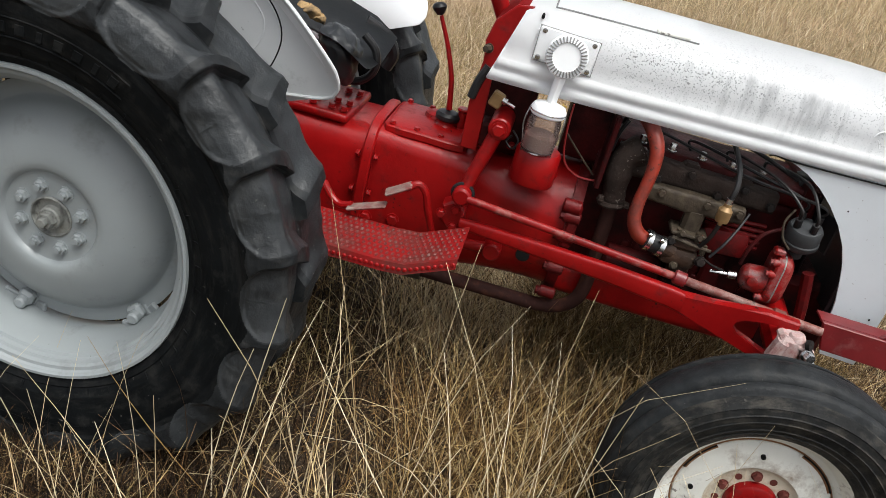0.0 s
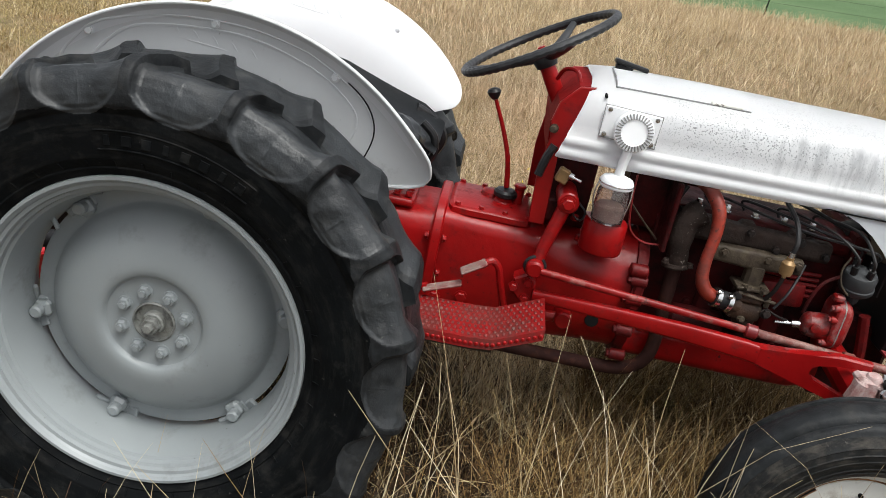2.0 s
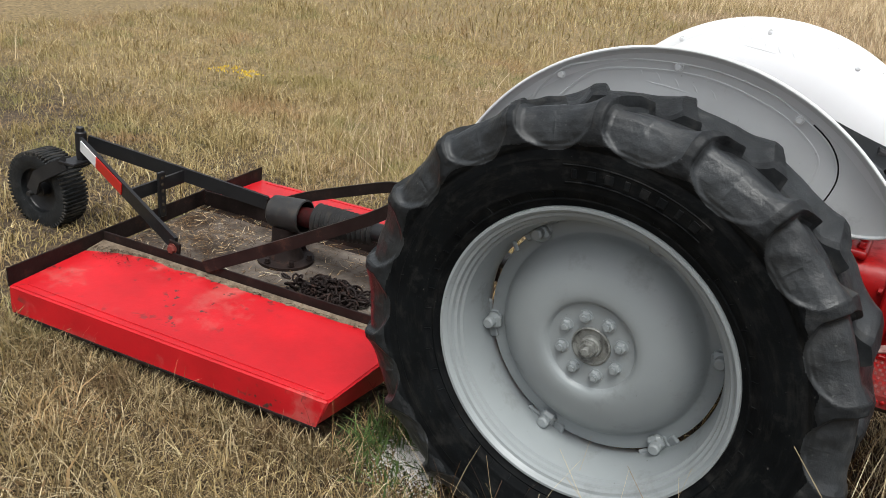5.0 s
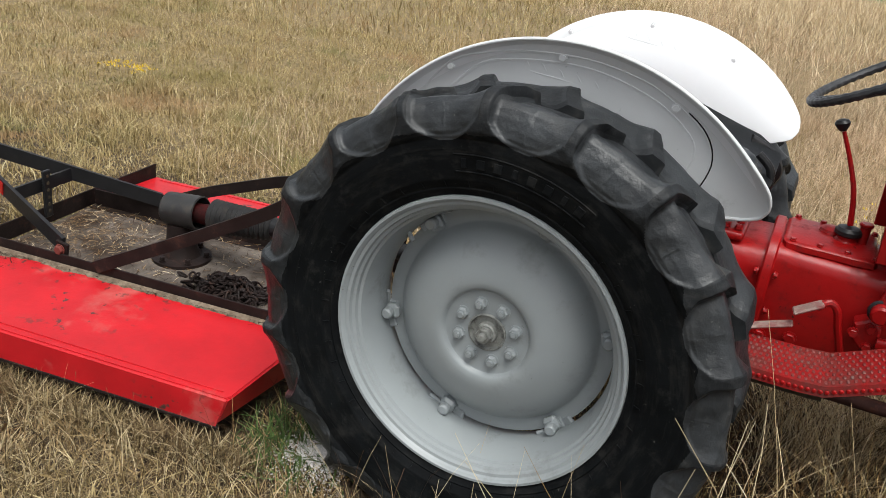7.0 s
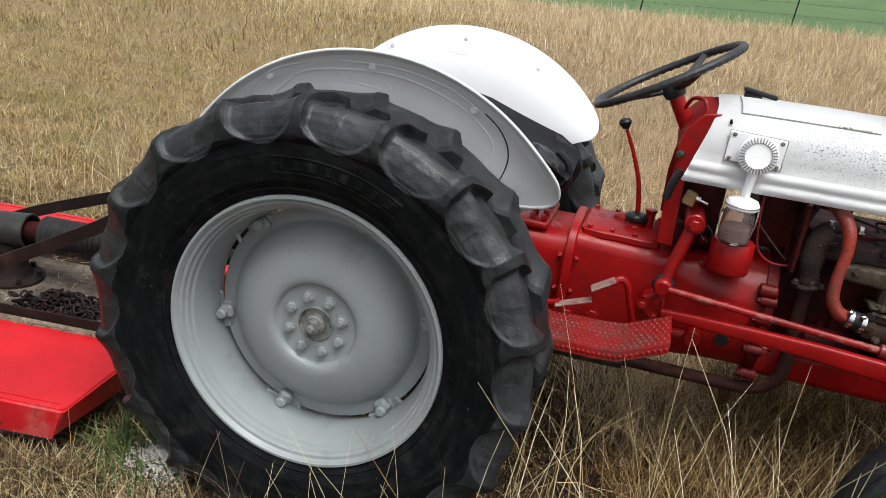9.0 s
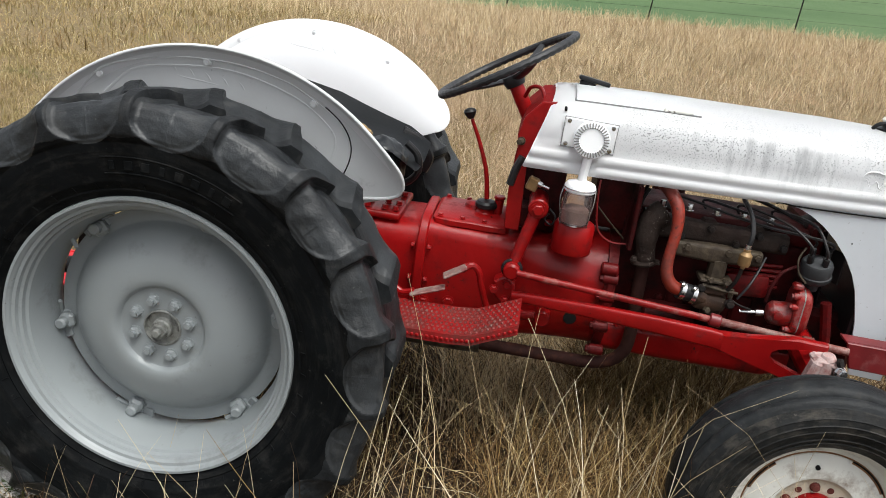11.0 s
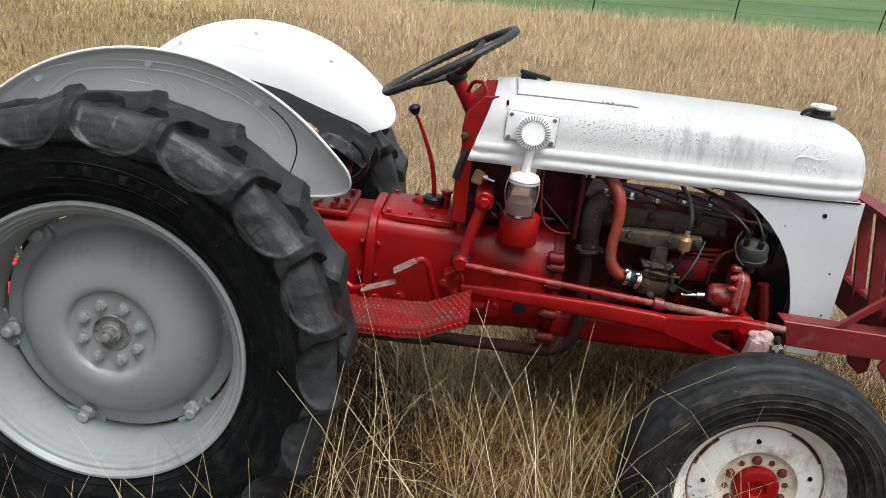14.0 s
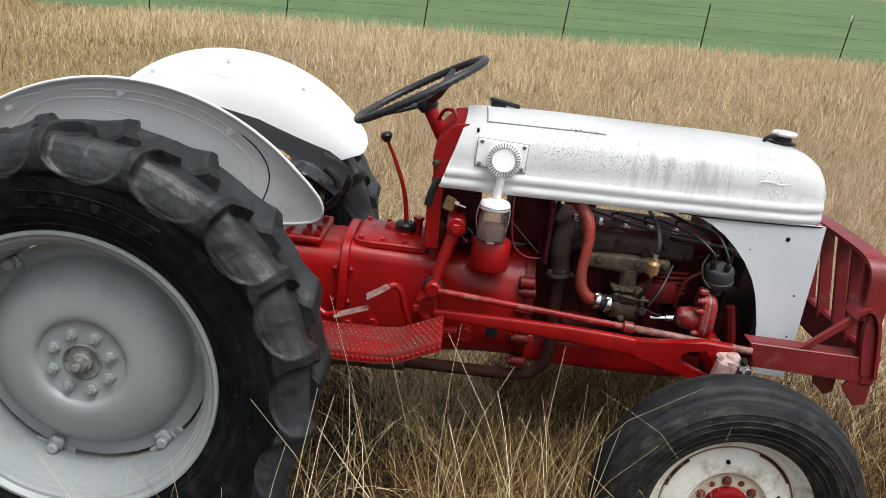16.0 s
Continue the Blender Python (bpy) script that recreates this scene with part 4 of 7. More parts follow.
    for sd in (-1, 1):
        bm = B()
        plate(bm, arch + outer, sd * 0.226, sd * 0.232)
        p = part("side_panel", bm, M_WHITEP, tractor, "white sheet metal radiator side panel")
        if sd < 0:
            for hx, hz, hr in ((1.925, 1.045, 0.007), (1.987, 0.87, 0.003), (1.998, 0.735, 0.003), (1.82, 1.0, 0.002)):
                bm = B()
                cyl(bm, (hx, -0.231, hz), (hx, -0.2335, hz), hr, seg=12)
                part("bolt_hole", bm, M_LINE, p)
    bm = B()
    tube(bm, [(1.585, -0.236, 1.082), (1.60, -0.2365, 1.0865), (1.64, -0.2365, 1.083), (1.75, -0.2365, 1.0845), (1.88, -0.2355, 1.0885), (2.015, -0.233, 1.0945)], 0.0022, 6, 4)
    part("panel_seam", bm, M_LINE, hood)
    # raised script badge on the nose, as plain sweeping strokes
    bm = B()
    def on_nose(x, z):
        return (x, -0.2268, z)
    for st_ in ([(1.796, 1.190), (1.806, 1.206), (1.830, 1.211), (1.856, 1.206), (1.894, 1.209)], [(1.800 + 0.0053 * i, 1.178 + 0.009 * math.sin(1.25 * i) - 0.0003 * i) for i in range(20)]):
        tube(bm, [on_nose(x, z) for x, z in st_], lambda t: 0.0008 + 0.0013 * math.sin(math.pi * min(1.0, t + 0.05)), 6, 3)
    part("raised_badge", bm, M_WHITE, hood)
    # radiator core behind the grille
    bm = B()
    box(bm, (1.93, 0, 0.90), (0.07, 0.42, 0.40), 0.006)
    part("radiator", bm, M_BLACK, tractor, "black radiator core")
    bm = B()
    for i in range(13):
        box(bm, (2.015, -0.192 + i * 0.032, 0.91), (0.012, 0.012, 0.37), 0.003)
    box(bm, (2.012, 0, 1.085), (0.025, 0.44, 0.03), 0.004)
    box(bm, (2.012, 0, 0.730), (0.025, 0.44, 0.03), 0.004)
    part("grille", bm, M_RED, tractor, "red grille bars")
    bm = B()
    loft(bm, [[Vector((2.022, -0.19, 1.10)), Vector((2.022, 0.19, 1.10)), Vector((2.026, 0.17, 1.19)), Vector((2.026, -0.17, 1.19))], [Vector((2.027, -0.19, 1.10)), Vector((2.027, 0.19, 1.10)), Vector((2.030, 0.17, 1.19)), Vector((2.030, -0.17, 1.19))]])
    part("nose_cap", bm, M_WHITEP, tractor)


build_hood()

# ---- transmission, clutch housing, axle
def rounded(x, hy, z0, z1, r=0.05, n=4, yo=0.0):
    pts = []
    for cy, cz, a0 in ((-hy + r, z0 + r, 180), (hy - r, z0 + r, 270), (hy - r, z1 - r, 0), (-hy + r, z1 - r, 90)):
        for i in range(n + 1):
            a = radians(a0 + 90 * i / n)
            pts.append(Vector((x, yo + cy + r * math.cos(a), cz + r * math.sin(a))))
    return pts


def build_driveline():
    bm = B()
    loft(bm, [rounded(-0.22, 0.13, 0.48, 0.78, 0.06), rounded(-0.18, 0.16, 0.45, 0.81, 0.06), rounded(0.20, 0.165, 0.45, 0.815, 0.07), rounded(0.44, 0.15, 0.46, 0.812, 0.07), rounded(0.58, 0.155, 0.47, 0.815, 0.07)])
    body = part("centre_housing", bm, M_RED, tractor, "red cast iron rear housing")
    bm = B()
    box(bm, (0.31, 0.0, 0.820), (0.40, 0.27, 0.026), 0.010, seg=3)
    part("lift_cover", bm, M_RED, body)
    for bx_ in (0.40, 0.455, 0.49):
        for by_ in (-0.110, -0.05, 0.06):
            bm = B()
            hexbolt(bm, (bx_, by_, 0.838), (0, 0, 1), 0.0095, 0.012)
            part("cover_bolt", bm, M_RED, body)
    bm = B()
    loft(bm, [rounded(0.576, 0.170, 0.45, 0.842, 0.10), rounded(0.581, 0.174, 0.446, 0.847, 0.10), rounded(0.602, 0.174, 0.446, 0.847, 0.10), rounded(0.607, 0.170, 0.45, 0.842, 0.10)])
    for z in (0.54, 0.64, 0.75):
        hexbolt(bm, (0.614, -0.163, z), (1, 0, 0), 0.009, 0.010)
        hexbolt(bm, (0.570, -0.163, z), (-1, 0, 0), 0.009, 0.010)
    part("housing_flange", bm, M_RED, body)
    bm = B()
    loft(bm, [rounded(0.605, 0.150, 0.47, 0.828, 0.045, 6), rounded(0.70, 0.150, 0.47, 0.824, 0.045, 6), rounded(0.86, 0.152, 0.475, 0.822, 0.045, 6), rounded(0.90, 0.158, 0.48, 0.826, 0.06, 6), rounded(0.95, 0.168, 0.485, 0.832, 0.085, 6), rounded(1.01, 0.180, 0.485, 0.845, 0.12, 6), rounded(1.08, 0.188, 0.485, 0.855, 0.145, 6), rounded(1.17, 0.192, 0.485, 0.862, 0.155, 6)])
    tb = part("transmission_case", bm, M_RED, tractor, "red cast iron transmission and clutch housing")
    bm = B()
    rows = []
    for k, dz in ((0.0, 0.822), (0.0, 0.838), (0.004, 0.842), (0.012, 0.8455)):
        rows.append([Vector((0.732 + (0.119 - k) * a + 0.004 * math.sin(7 * a), (0.129 - k) * b + 0.003 * math.cos(9 * b), dz)) for a, b in
                     ((-1, -0.80), (-0.93, -0.95), (-0.55, -1), (0, -0.98), (0.6, -1), (0.94, -0.96), (1, -0.82), (1, 0.82), (0.94, 0.96), (0, 0.98), (-0.93, 0.95), (-1, 0.80))])
    loft(bm, rows)
    for bx_ in (0.62, 0.69, 0.76, 0.83):
        hexbolt(bm, (bx_ + 0.015, -0.113, 0.845), (0, 0, 1), 0.008, 0.008)
        hexbolt(bm, (bx_ + 0.015, 0.113, 0.845), (0, 0, 1), 0.008, 0.008)
    part("top_cover", bm, M_RED, tb)
    bm = B()
    lathe(bm, [(0, 0), (0.034, 0), (0.030, 0.012), (0.020, 0.018), (0, 0.02)], Matrix.Translation((0.728, 0.045, 0.844)), 20)
    part("filler_plug", bm, M_RED, tb)
    bm = B()
    lathe(bm, [(0, 0), (0.034, 0), (0.032, 0.016), (0.026, 0.022), (0.026, 0.034), (0, 0.034)], Matrix.Translation((0.768, 0, 0.830)), 24)
    part("lever_tower", bm, M_RED, tb)
    bm = B()
    lathe(bm, [(0, 0), (0.030, 0.0), (0.036, 0.006), (0.036, 0.016), (0.029, 0.024), (0.011, 0.028), (0, 0.028)], Matrix.Translation((0.768, 0, 0.860)), 28)
    part("lever_boot", bm, M_BLACK, tb, "black rubber boot")
    bm = B()
    tube(bm, [(0.767, 0.0, 0.89), (0.750, 0.01, 0.98), (0.716, 0.02, 1.065), (0.680, 0.02, 1.138)], lambda t: 0.0085 - 0.003 * t, 10)
    part("gear_lever", bm, M_RED, tb, "red bent gear lever")
    bm = B()
    lathe(bm, [(0, -0.018), (0.009, -0.017), (0.017, -0.005), (0.021, 0.005), (0.016, 0.013), (0.008, 0.016), (0, 0.0165)], Matrix.Translation((0.672, 0.02, 1.155)) @ Euler((0, radians(-18), 0)).to_matrix().to_4x4(), 24)
    part("lever_knob", bm, M_BLACK, tb, "black shift knob")
    bm = B()
    cyl(bm, (0.808, 0.01, 0.83), (0.808, 0.01, 0.902), 0.015, seg=16, bevel=0.003)
    cyl(bm, (0.808, 0.01, 0.893), (0.808, 0.01, 0.904), 0.019, seg=16, bevel=0.003)
    part("starter_button", bm, M_RED, tb)
    for px, pz in ((0.70, 0.575), (0.62, 0.56)):
        bm = B()
        hexbolt(bm, (px, -0.152, pz), (0, -1, 0), 0.016, 0.012)
        part("drain_plug", bm, M_RED, tb)
    # bell housing flange and bolts
    bm = B()
    loft(bm, [rounded(1.17, 0.205, 0.475, 0.87, 0.15), rounded(1.20, 0.205, 0.475, 0.87, 0.15)])
    for z in (0.52, 0.60, 0.70, 0.76):
        cyl(bm, (1.160, -0.198, z), (1.206, -0.198, z), 0.017, seg=14, bevel=0.003)
        hexbolt(bm, (1.162, -0.200, z), (-1, 0, 0), 0.012, 0.012)
    box(bm, (1.188, -0.200, 0.735), (0.030, 0.018, 0.13), 0.006)
    cyl(bm, (1.15, -0.195, 0.79), (1.20, -0.195, 0.79), 0.020, seg=18, bevel=0.004)
    part("bell_flange", bm, M_REDGRIME, tb)
    # axle trumpets
    for sd in (-1, 1):
        bm = B()
        lathe(bm, [(0, 0.15), (0.115, 0.15), (0.110, 0.25), (0.078, 0.58), (0.05, 0.59), (0.05, 0.69), (0, 0.69)], Matrix.Translation((0, 0, 0.60)) @ (YAXIS if sd < 0 else Matrix.Rotation(radians(-90), 4, 'X')), 32)
        part("axle_housing", bm, M_RED, tractor, "red rear axle housing")


build_driveline()

# ---- engine
def build_engine():
    bm = B()
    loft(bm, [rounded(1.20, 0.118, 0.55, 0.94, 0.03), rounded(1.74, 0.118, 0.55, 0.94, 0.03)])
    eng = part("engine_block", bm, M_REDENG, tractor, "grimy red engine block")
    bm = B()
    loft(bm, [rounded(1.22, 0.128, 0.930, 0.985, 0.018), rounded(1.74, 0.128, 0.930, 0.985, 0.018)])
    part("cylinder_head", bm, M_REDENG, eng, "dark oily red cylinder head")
    for i in range(5):
        bm = B()
        hexbolt(bm, (1.302 + i * 0.081, -0.108, 0.988), (0, 0, 1), 0.010, 0.020)
        part("head_bolt", bm, M_STEEL, eng)
    bm = B()
    loft(bm, [rounded(1.20, 0.14, 0.492, 0.60, 0.03), rounded(1.45, 0.135, 0.488, 0.60, 0.03), rounded(1.72, 0.13, 0.490, 0.60, 0.03), rounded(1.82, 0.12, 0.52, 0.60, 0.02)])
    part("oil_pan", bm, M_RED, eng, "red oil pan")
    # fan and front plate
    bm = B()
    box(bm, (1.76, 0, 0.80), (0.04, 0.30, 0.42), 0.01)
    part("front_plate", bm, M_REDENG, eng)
    return eng


engine = build_engine()

# ---- steering column and wheel
def build_steering():
    bm = B()
    tube(bm, [(1.00, 0, 0.94), (0.90, 0, 1.105), (0.798, 0, 1.272)], 0.023, 16, 2)
    col = part("steering_column", bm, M_RED, tractor, "red steering column")
    bm = B()
    loft(bm, [rounded(0.86, 0.08, 0.84, 1.04, 0.03), rounded(0.90, 0.11, 0.84, 1.06, 0.03), rounded(1.0, 0.11, 0.84, 1.06, 0.03)])
    # Takes the shade-darkened red, for the dark space behind the dash.
    part("steering_gearbox", bm, M_REDENG, col)
    # dash panel
    dash = [(0.838, 0.86), (0.885, 0.86), (0.872, 1.06), (0.932, 1.262), (0.890, 1.255), (0.846, 1.205), (0.834, 1.15), (0.846, 1.11), (0.832, 1.0)]
    bm = B()
    plate(bm, [(0.846, 1.05), (0.872, 1.06), (0.932, 1.262), (0.890, 1.255), (0.846, 1.205), (0.834, 1.15)], -0.168, 0.168)
    dp = part("dash_panel", bm, M_DASH, tractor, "red dash panel", sharp=12)
    for sd in (-1, 1):
        bm = B()
        plate(bm, dash, sd * 0.172, sd * 0.186, 0.003)
        part("dash_side", bm, M_RED, dp)
    bm = B()
    hexbolt(bm, (0.848, -0.188, 1.135), (-0.3, -1, 0), 0.010, 0.022)
    part("dash_bolt", bm, M_ALU, dp)
    bm = B()
    tube(bm, [(0.86, -0.187, 1.09), (0.845, -0.188, 1.05), (0.835, -0.188, 1.0)], 0.012, 8, flat=1.0)
    part("dash_hose", bm, M_BLACK, dp, "black hose")
    bm = B()
    tube(bm, [(0.895, -0.1, 1.25), (0.880, -0.09, 1.280), (0.850, -0.06, 1.275), (0.835, -0.03, 1.24)], 0.006, 8)
    part("throttle_rod", bm, M_RED, dp)
    axis = Vector((-0.23, 0, 0.378)).normalized()
    c = Vector((0.766, 0, 1.324))
    q = Matrix.Translation(c) @ axis.to_track_quat('Z', 'Y').to_matrix().to_4x4()
    bm = B()
    tube(bm, [q @ Vector((0.222 * math.cos(a), 0.222 * math.sin(a), -0.0008 * (1 + math.cos(a * 54)))) for a in [math.tau * i / 324 for i in range(324)]],
         lambda t: 0.0124 + 0.0005 * math.cos(t * math.tau * 54), 10, 0, True)
    sw = part("steering_wheel", bm, M_WORNBLACK, tractor, "black steering wheel with three spokes")
    for i in range(3):
        a = math.tau * i / 3 + 0.5
        bm = B()
        tube(bm, [q @ Vector(p) for p in ((0.02 * math.cos(a), 0.02 * math.sin(a), -0.045), (0.11 * math.cos(a), 0.11 * math.sin(a), -0.03), (0.218 * math.cos(a), 0.218 * math.sin(a), 0))], lambda t: 0.018 - 0.008 * t, 10, flat=0.55)
        part("spoke", bm, M_WORNBLACK, sw)
    bm = B()
    lathe(bm, [(0, -0.07), (0.03, -0.07), (0.036, -0.05), (0.032, -0.035), (0.02, -0.028), (0, -0.026)], q, 24)
    part("wheel_hub", bm, M_BLACK, sw)
    bm = B()
    lathe(bm, [(0, -0.028), (0.014, -0.028), (0.012, -0.012), (0, -0.010)], q, 6)
    part("centre_nut", bm, M_RED, sw)


build_steering()


# ---- engine fittings on the near side
def build_fittings():
    # exhaust manifold, elbow and pipe
    bm = B()
    loft(bm, [rounded(1.245, 0.035, 0.91, 0.985, 0.018, yo=-0.155), rounded(1.40, 0.032, 0.915, 0.975, 0.018, yo=-0.155), rounded(1.67, 0.030, 0.915, 0.972, 0.018, yo=-0.155)])
    for x in (1.30, 1.44, 1.58):
        box(bm, (x, -0.140, 0.945), (0.05, 0.05, 0.075), 0.01)
    man = part("exhaust_manifold", bm, M_CAST, engine, "dark grey cast exhaust manifold")
    bm = B()
    tube(bm, [(1.30, -0.165, 0.985), (1.268, -0.175, 0.955), (1.262, -0.178, 0.90), (1.270, -0.178, 0.85), (1.272, -0.178, 0.825)], lambda t: 0.041 - 0.014 * t + 0.0015 * math.sin(17 * t), 16)
    lathe(bm, [(0, 0), (0.037, 0), (0.040, 0.006), (0.037, 0.014), (0, 0.014)], Matrix.Translation((1.272, -0.178, 0.820)) @ Euler((0, radians(-8), 0)).to_matrix().to_4x4(), 20)
    for dx in (-0.034, 0.034):
        hexbolt(bm, (1.272 + dx, -0.196, 0.832), (0, 0, 1), 0.009, 0.012)
    part("exhaust_elbow", bm, M_CAST, engine, "rough cast exhaust elbow")
    bm = B()
    tube(bm, [(1.272, -0.178, 0.825), (1.275, -0.180, 0.70), (1.280, -0.185, 0.60), (1.272, -0.188, 0.53), (1.235, -0.19, 0.488), (1.17, -0.19, 0.470), (1.05, -0.19, 0.468), (0.80, -0.19, 0.466)], 0.020, 14)
    part("exhaust_pipe", bm, M_PIPE, engine, "rusted exhaust pipe")
    bm = B()
    tube(bm, [(0.82, -0.19, 0.466), (0.74, -0.19, 0.462), (0.40, -0.18, 0.455), (0.10, -0.15, 0.45)], 0.030, 16, 3)
    part("muffler", bm, M_ALU, engine, "dull grey muffler pipe")
    # aluminium intake manifold
    bm = B()
    loft(bm, [rounded(1.345, 0.025, 0.872, 0.918, 0.012, yo=-0.185), rounded(1.46, 0.028, 0.868, 0.922, 0.012, yo=-0.19), rounded(1.60, 0.025, 0.876, 0.918, 0.012, yo=-0.185)])
    box(bm, (1.482, -0.195, 0.850), (0.050, 0.045, 0.075), 0.01)
    box(bm, (1.482, -0.195, 0.818), (0.100, 0.060, 0.014), 0.004)
    for x in (1.38, 1.50, 1.585):
        hexbolt(bm, (x, -0.214, 0.905), (0, -1, 0), 0.010, 0.010)
    part("intake_manifold", bm, M_ALU, engine, "dull aluminium intake manifold")
    # carburettor
    bm = B()
    box(bm, (1.480, -0.215, 0.795), (0.075, 0.07, 0.035), 0.01)
    box(bm, (1.475, -0.215, 0.755), (0.10, 0.075, 0.055), 0.018, seg=2)
    lathe(bm, [(0, 0), (0.026, 0), (0.030, 0.012), (0.030, 0.04), (0, 0.04)], Matrix.Translation((1.49, -0.215, 0.70)), 18)
    cyl(bm, (1.40, -0.245, 0.775), (1.45, -0.225, 0.765), 0.026, 0.03, 16)
    part("carburettor", bm, M_CARB, engine, "grimy brown carburettor")
    bm = B()
    for x, z in ((1.455, 0.815), (1.505, 0.818), (1.53, 0.79)):
        cyl(bm, (x, -0.235, z - 0.012), (x, -0.235, z + 0.016), 0.008, seg=10)
    tube(bm, [(1.44, -0.25, 0.81), (1.49, -0.255, 0.805), (1.545, -0.25, 0.80)], 0.005, 8)
    part("choke_linkage", bm, M_ALU, engine)
    # orange air hose with two clamps
    bm = B()
    tube(bm, [(1.26, -0.12, 1.075), (1.295, -0.19, 1.062), (1.325, -0.225, 1.02), (1.333, -0.24, 0.96), (1.326, -0.255, 0.88), (1.330, -0.262, 0.83), (1.352, -0.265, 0.797), (1.385, -0.262, 0.785)], lambda t: 0.0178 + 0.0016 * math.sin(9 * t), 16)
    hose = part("air_hose", bm, M_ORANGE, engine, "orange-red painted rubber air hose")
    bm = B()
    cyl(bm, (1.372, -0.262, 0.787), (1.425, -0.255, 0.778), 0.025, seg=16)
    part("hose_stub", bm, M_BLACK, hose)
    for x, z in ((1.374, 0.788), (1.408, 0.781)):
        bm = B()
        cyl(bm, (x, -0.262, z), (x + 0.013, -0.260, z - 0.003), 0.0285, seg=20)
        box(bm, (x + 0.006, -0.280, z + 0.022), (0.012, 0.014, 0.012), 0.003)
        part("hose_clamp", bm, M_STEEL, hose, "shiny steel hose clamp")
    # fuel filter and hose
    bm = B()
    lathe(bm, [(0, -0.030), (0.006, -0.030), (0.006, -0.022), (0.016, -0.020), (0.018, -0.014), (0.018, 0.012), (0.013, 0.018), (0.010, 0.022), (0.010, 0.030), (0, 0.030)], Matrix.Translation((1.533, -0.27, 0.915)), 18)
    part("fuel_filter", bm, M_BRASS, engine, "small brass fuel filter")
    bm = B()
    tube(bm, [(1.533, -0.27, 0.945), (1.538, -0.265, 0.99), (1.535, -0.22, 1.03), (1.52, -0.15, 1.06)], 0.007, 8)
    part("fuel_hose", bm, M_BLACK, engine)
    bm = B()
    cyl(bm, (1.533, -0.27, 0.943), (1.534, -0.269, 0.958), 0.0095, seg=12)
    part("hose_clip", bm, M_STEEL, engine)
    bm = B()
    tube(bm, [(1.533, -0.27, 0.888), (1.525, -0.265, 0.84), (1.51, -0.25, 0.80)], 0.006, 8)
    part("fuel_pipe", bm, M_IRON, engine)
    # distributor with leads
    bm = B()
    q = Matrix.Translation((1.752, -0.215, 0.908)) @ Euler((radians(14), radians(-7), 0)).to_matrix().to_4x4()
    lathe(bm, [(0, -0.075), (0.018, -0.075), (0.020, -0.050), (0.034, -0.044), (0.043, -0.036), (0.047, -0.030), (0.047, -0.020), (0.044, -0.017), (0.045, 0.012), (0.040, 0.021), (0.024, 0.027), (0, 0.028)], q, 28)
    dist = part("distributor_cap", bm, M_CAP, engine, "dull black distributor cap")
    for i in range(4):
        a = math.tau * i / 4 + 0.4
        bm = B()
        c = q @ Vector((0.028 * math.cos(a), 0.028 * math.sin(a), 0.022))
        d = q @ Vector((0.030 * math.cos(a), 0.030 * math.sin(a), 0.048))
        cyl(bm, c, d, 0.0095, seg=10)
        e = Vector((1.33 + 0.10 * i, -0.10, 1.0))
        mid = (d + e) / 2 + Vector((0.02, -0.03, 0.02 + 0.012 * i))
        tube(bm, [d, d + Vector((-0.01, -0.01, 0.03)), mid, e + Vector((0, -0.01, 0.03)), e], 0.0042, 6)
        part("spark_lead", bm, M_BLACK, dist)
    bm = B()
    tube(bm, [(1.705, -0.225, 0.965), (1.690, -0.235, 0.93), (1.70, -0.24, 0.89), (1.725, -0.245, 0.865)], 0.003, 6)
    part("cap_clip", bm, M_ALU, dist)
    # red water pump / generator body with flange
    bm = B()
    loft(bm, [rounded(1.648 + dx, r, 0.750 - r, 0.750 + r, 0.98 * r, 5, -0.218) for dx, r in ((0, 0.016), (0.003, 0.026), (0.012, 0.034), (0.040, 0.037), (0.066, 0.038))])
    lathe(bm, [(0, 0), (0.014, 0), (0.013, 0.006), (0, 0.007)], Matrix.Translation((1.672, -0.254, 0.756)) @ YAXIS, 14)
    pump = part("governor", bm, M_FLAKEDRED, engine, "red governor housing with flaked paint")
    bm = B()
    loft(bm, [rounded(1.711, 0.046, 0.702, 0.836, 0.034, 5, -0.214), rounded(1.716, 0.050, 0.698, 0.842, 0.036, 5, -0.214), rounded(1.731, 0.050, 0.698, 0.842, 0.036, 5, -0.214)])
    for y, z in ((-0.252, 0.822), (-0.256, 0.790), (-0.250, 0.716)):
        cyl(bm, (1.701, y, z), (1.720, y, z), 0.0105, seg=12, bevel=0.002)
        hexbolt(bm, (1.703, y, z), (-1, 0, 0), 0.008, 0.009)
    box(bm, (1.712, -0.232, 0.848), (0.030, 0.030, 0.020), 0.005)
    part("governor_flange", bm, M_FLAKEDRED, pump, "flaked red and grey flange")
    bm = B()
    loft(bm, [rounded(x, 0.0505, 0.6975, 0.8425, 0.036, 5, -0.214) for x in (1.731, 1.7345)])
    part("gasket", bm, M_NUT, pump, "pale grey gasket")
    bm = B()
    loft(bm, [rounded(1.7345, 0.050, 0.698, 0.842, 0.036, 5, -0.214), rounded(1.750, 0.049, 0.700, 0.838, 0.036, 5, -0.214), rounded(1.760, 0.042, 0.708, 0.828, 0.034, 5, -0.212), rounded(1.764, 0.030, 0.722, 0.812, 0.028, 5, -0.210)])
    part("gear_cover", bm, M_WORNRED, pump, "bright red timing cover")
    bm = B()
    cyl(bm, (1.565, -0.24, 0.744), (1.622, -0.235, 0.748), 0.005, seg=10)
    cyl(bm, (1.612, -0.236, 0.747), (1.634, -0.234, 0.749), 0.011, seg=12)
    part("adjusting_screw", bm, M_STEEL, pump, "shiny adjusting screw")
    bm = B()
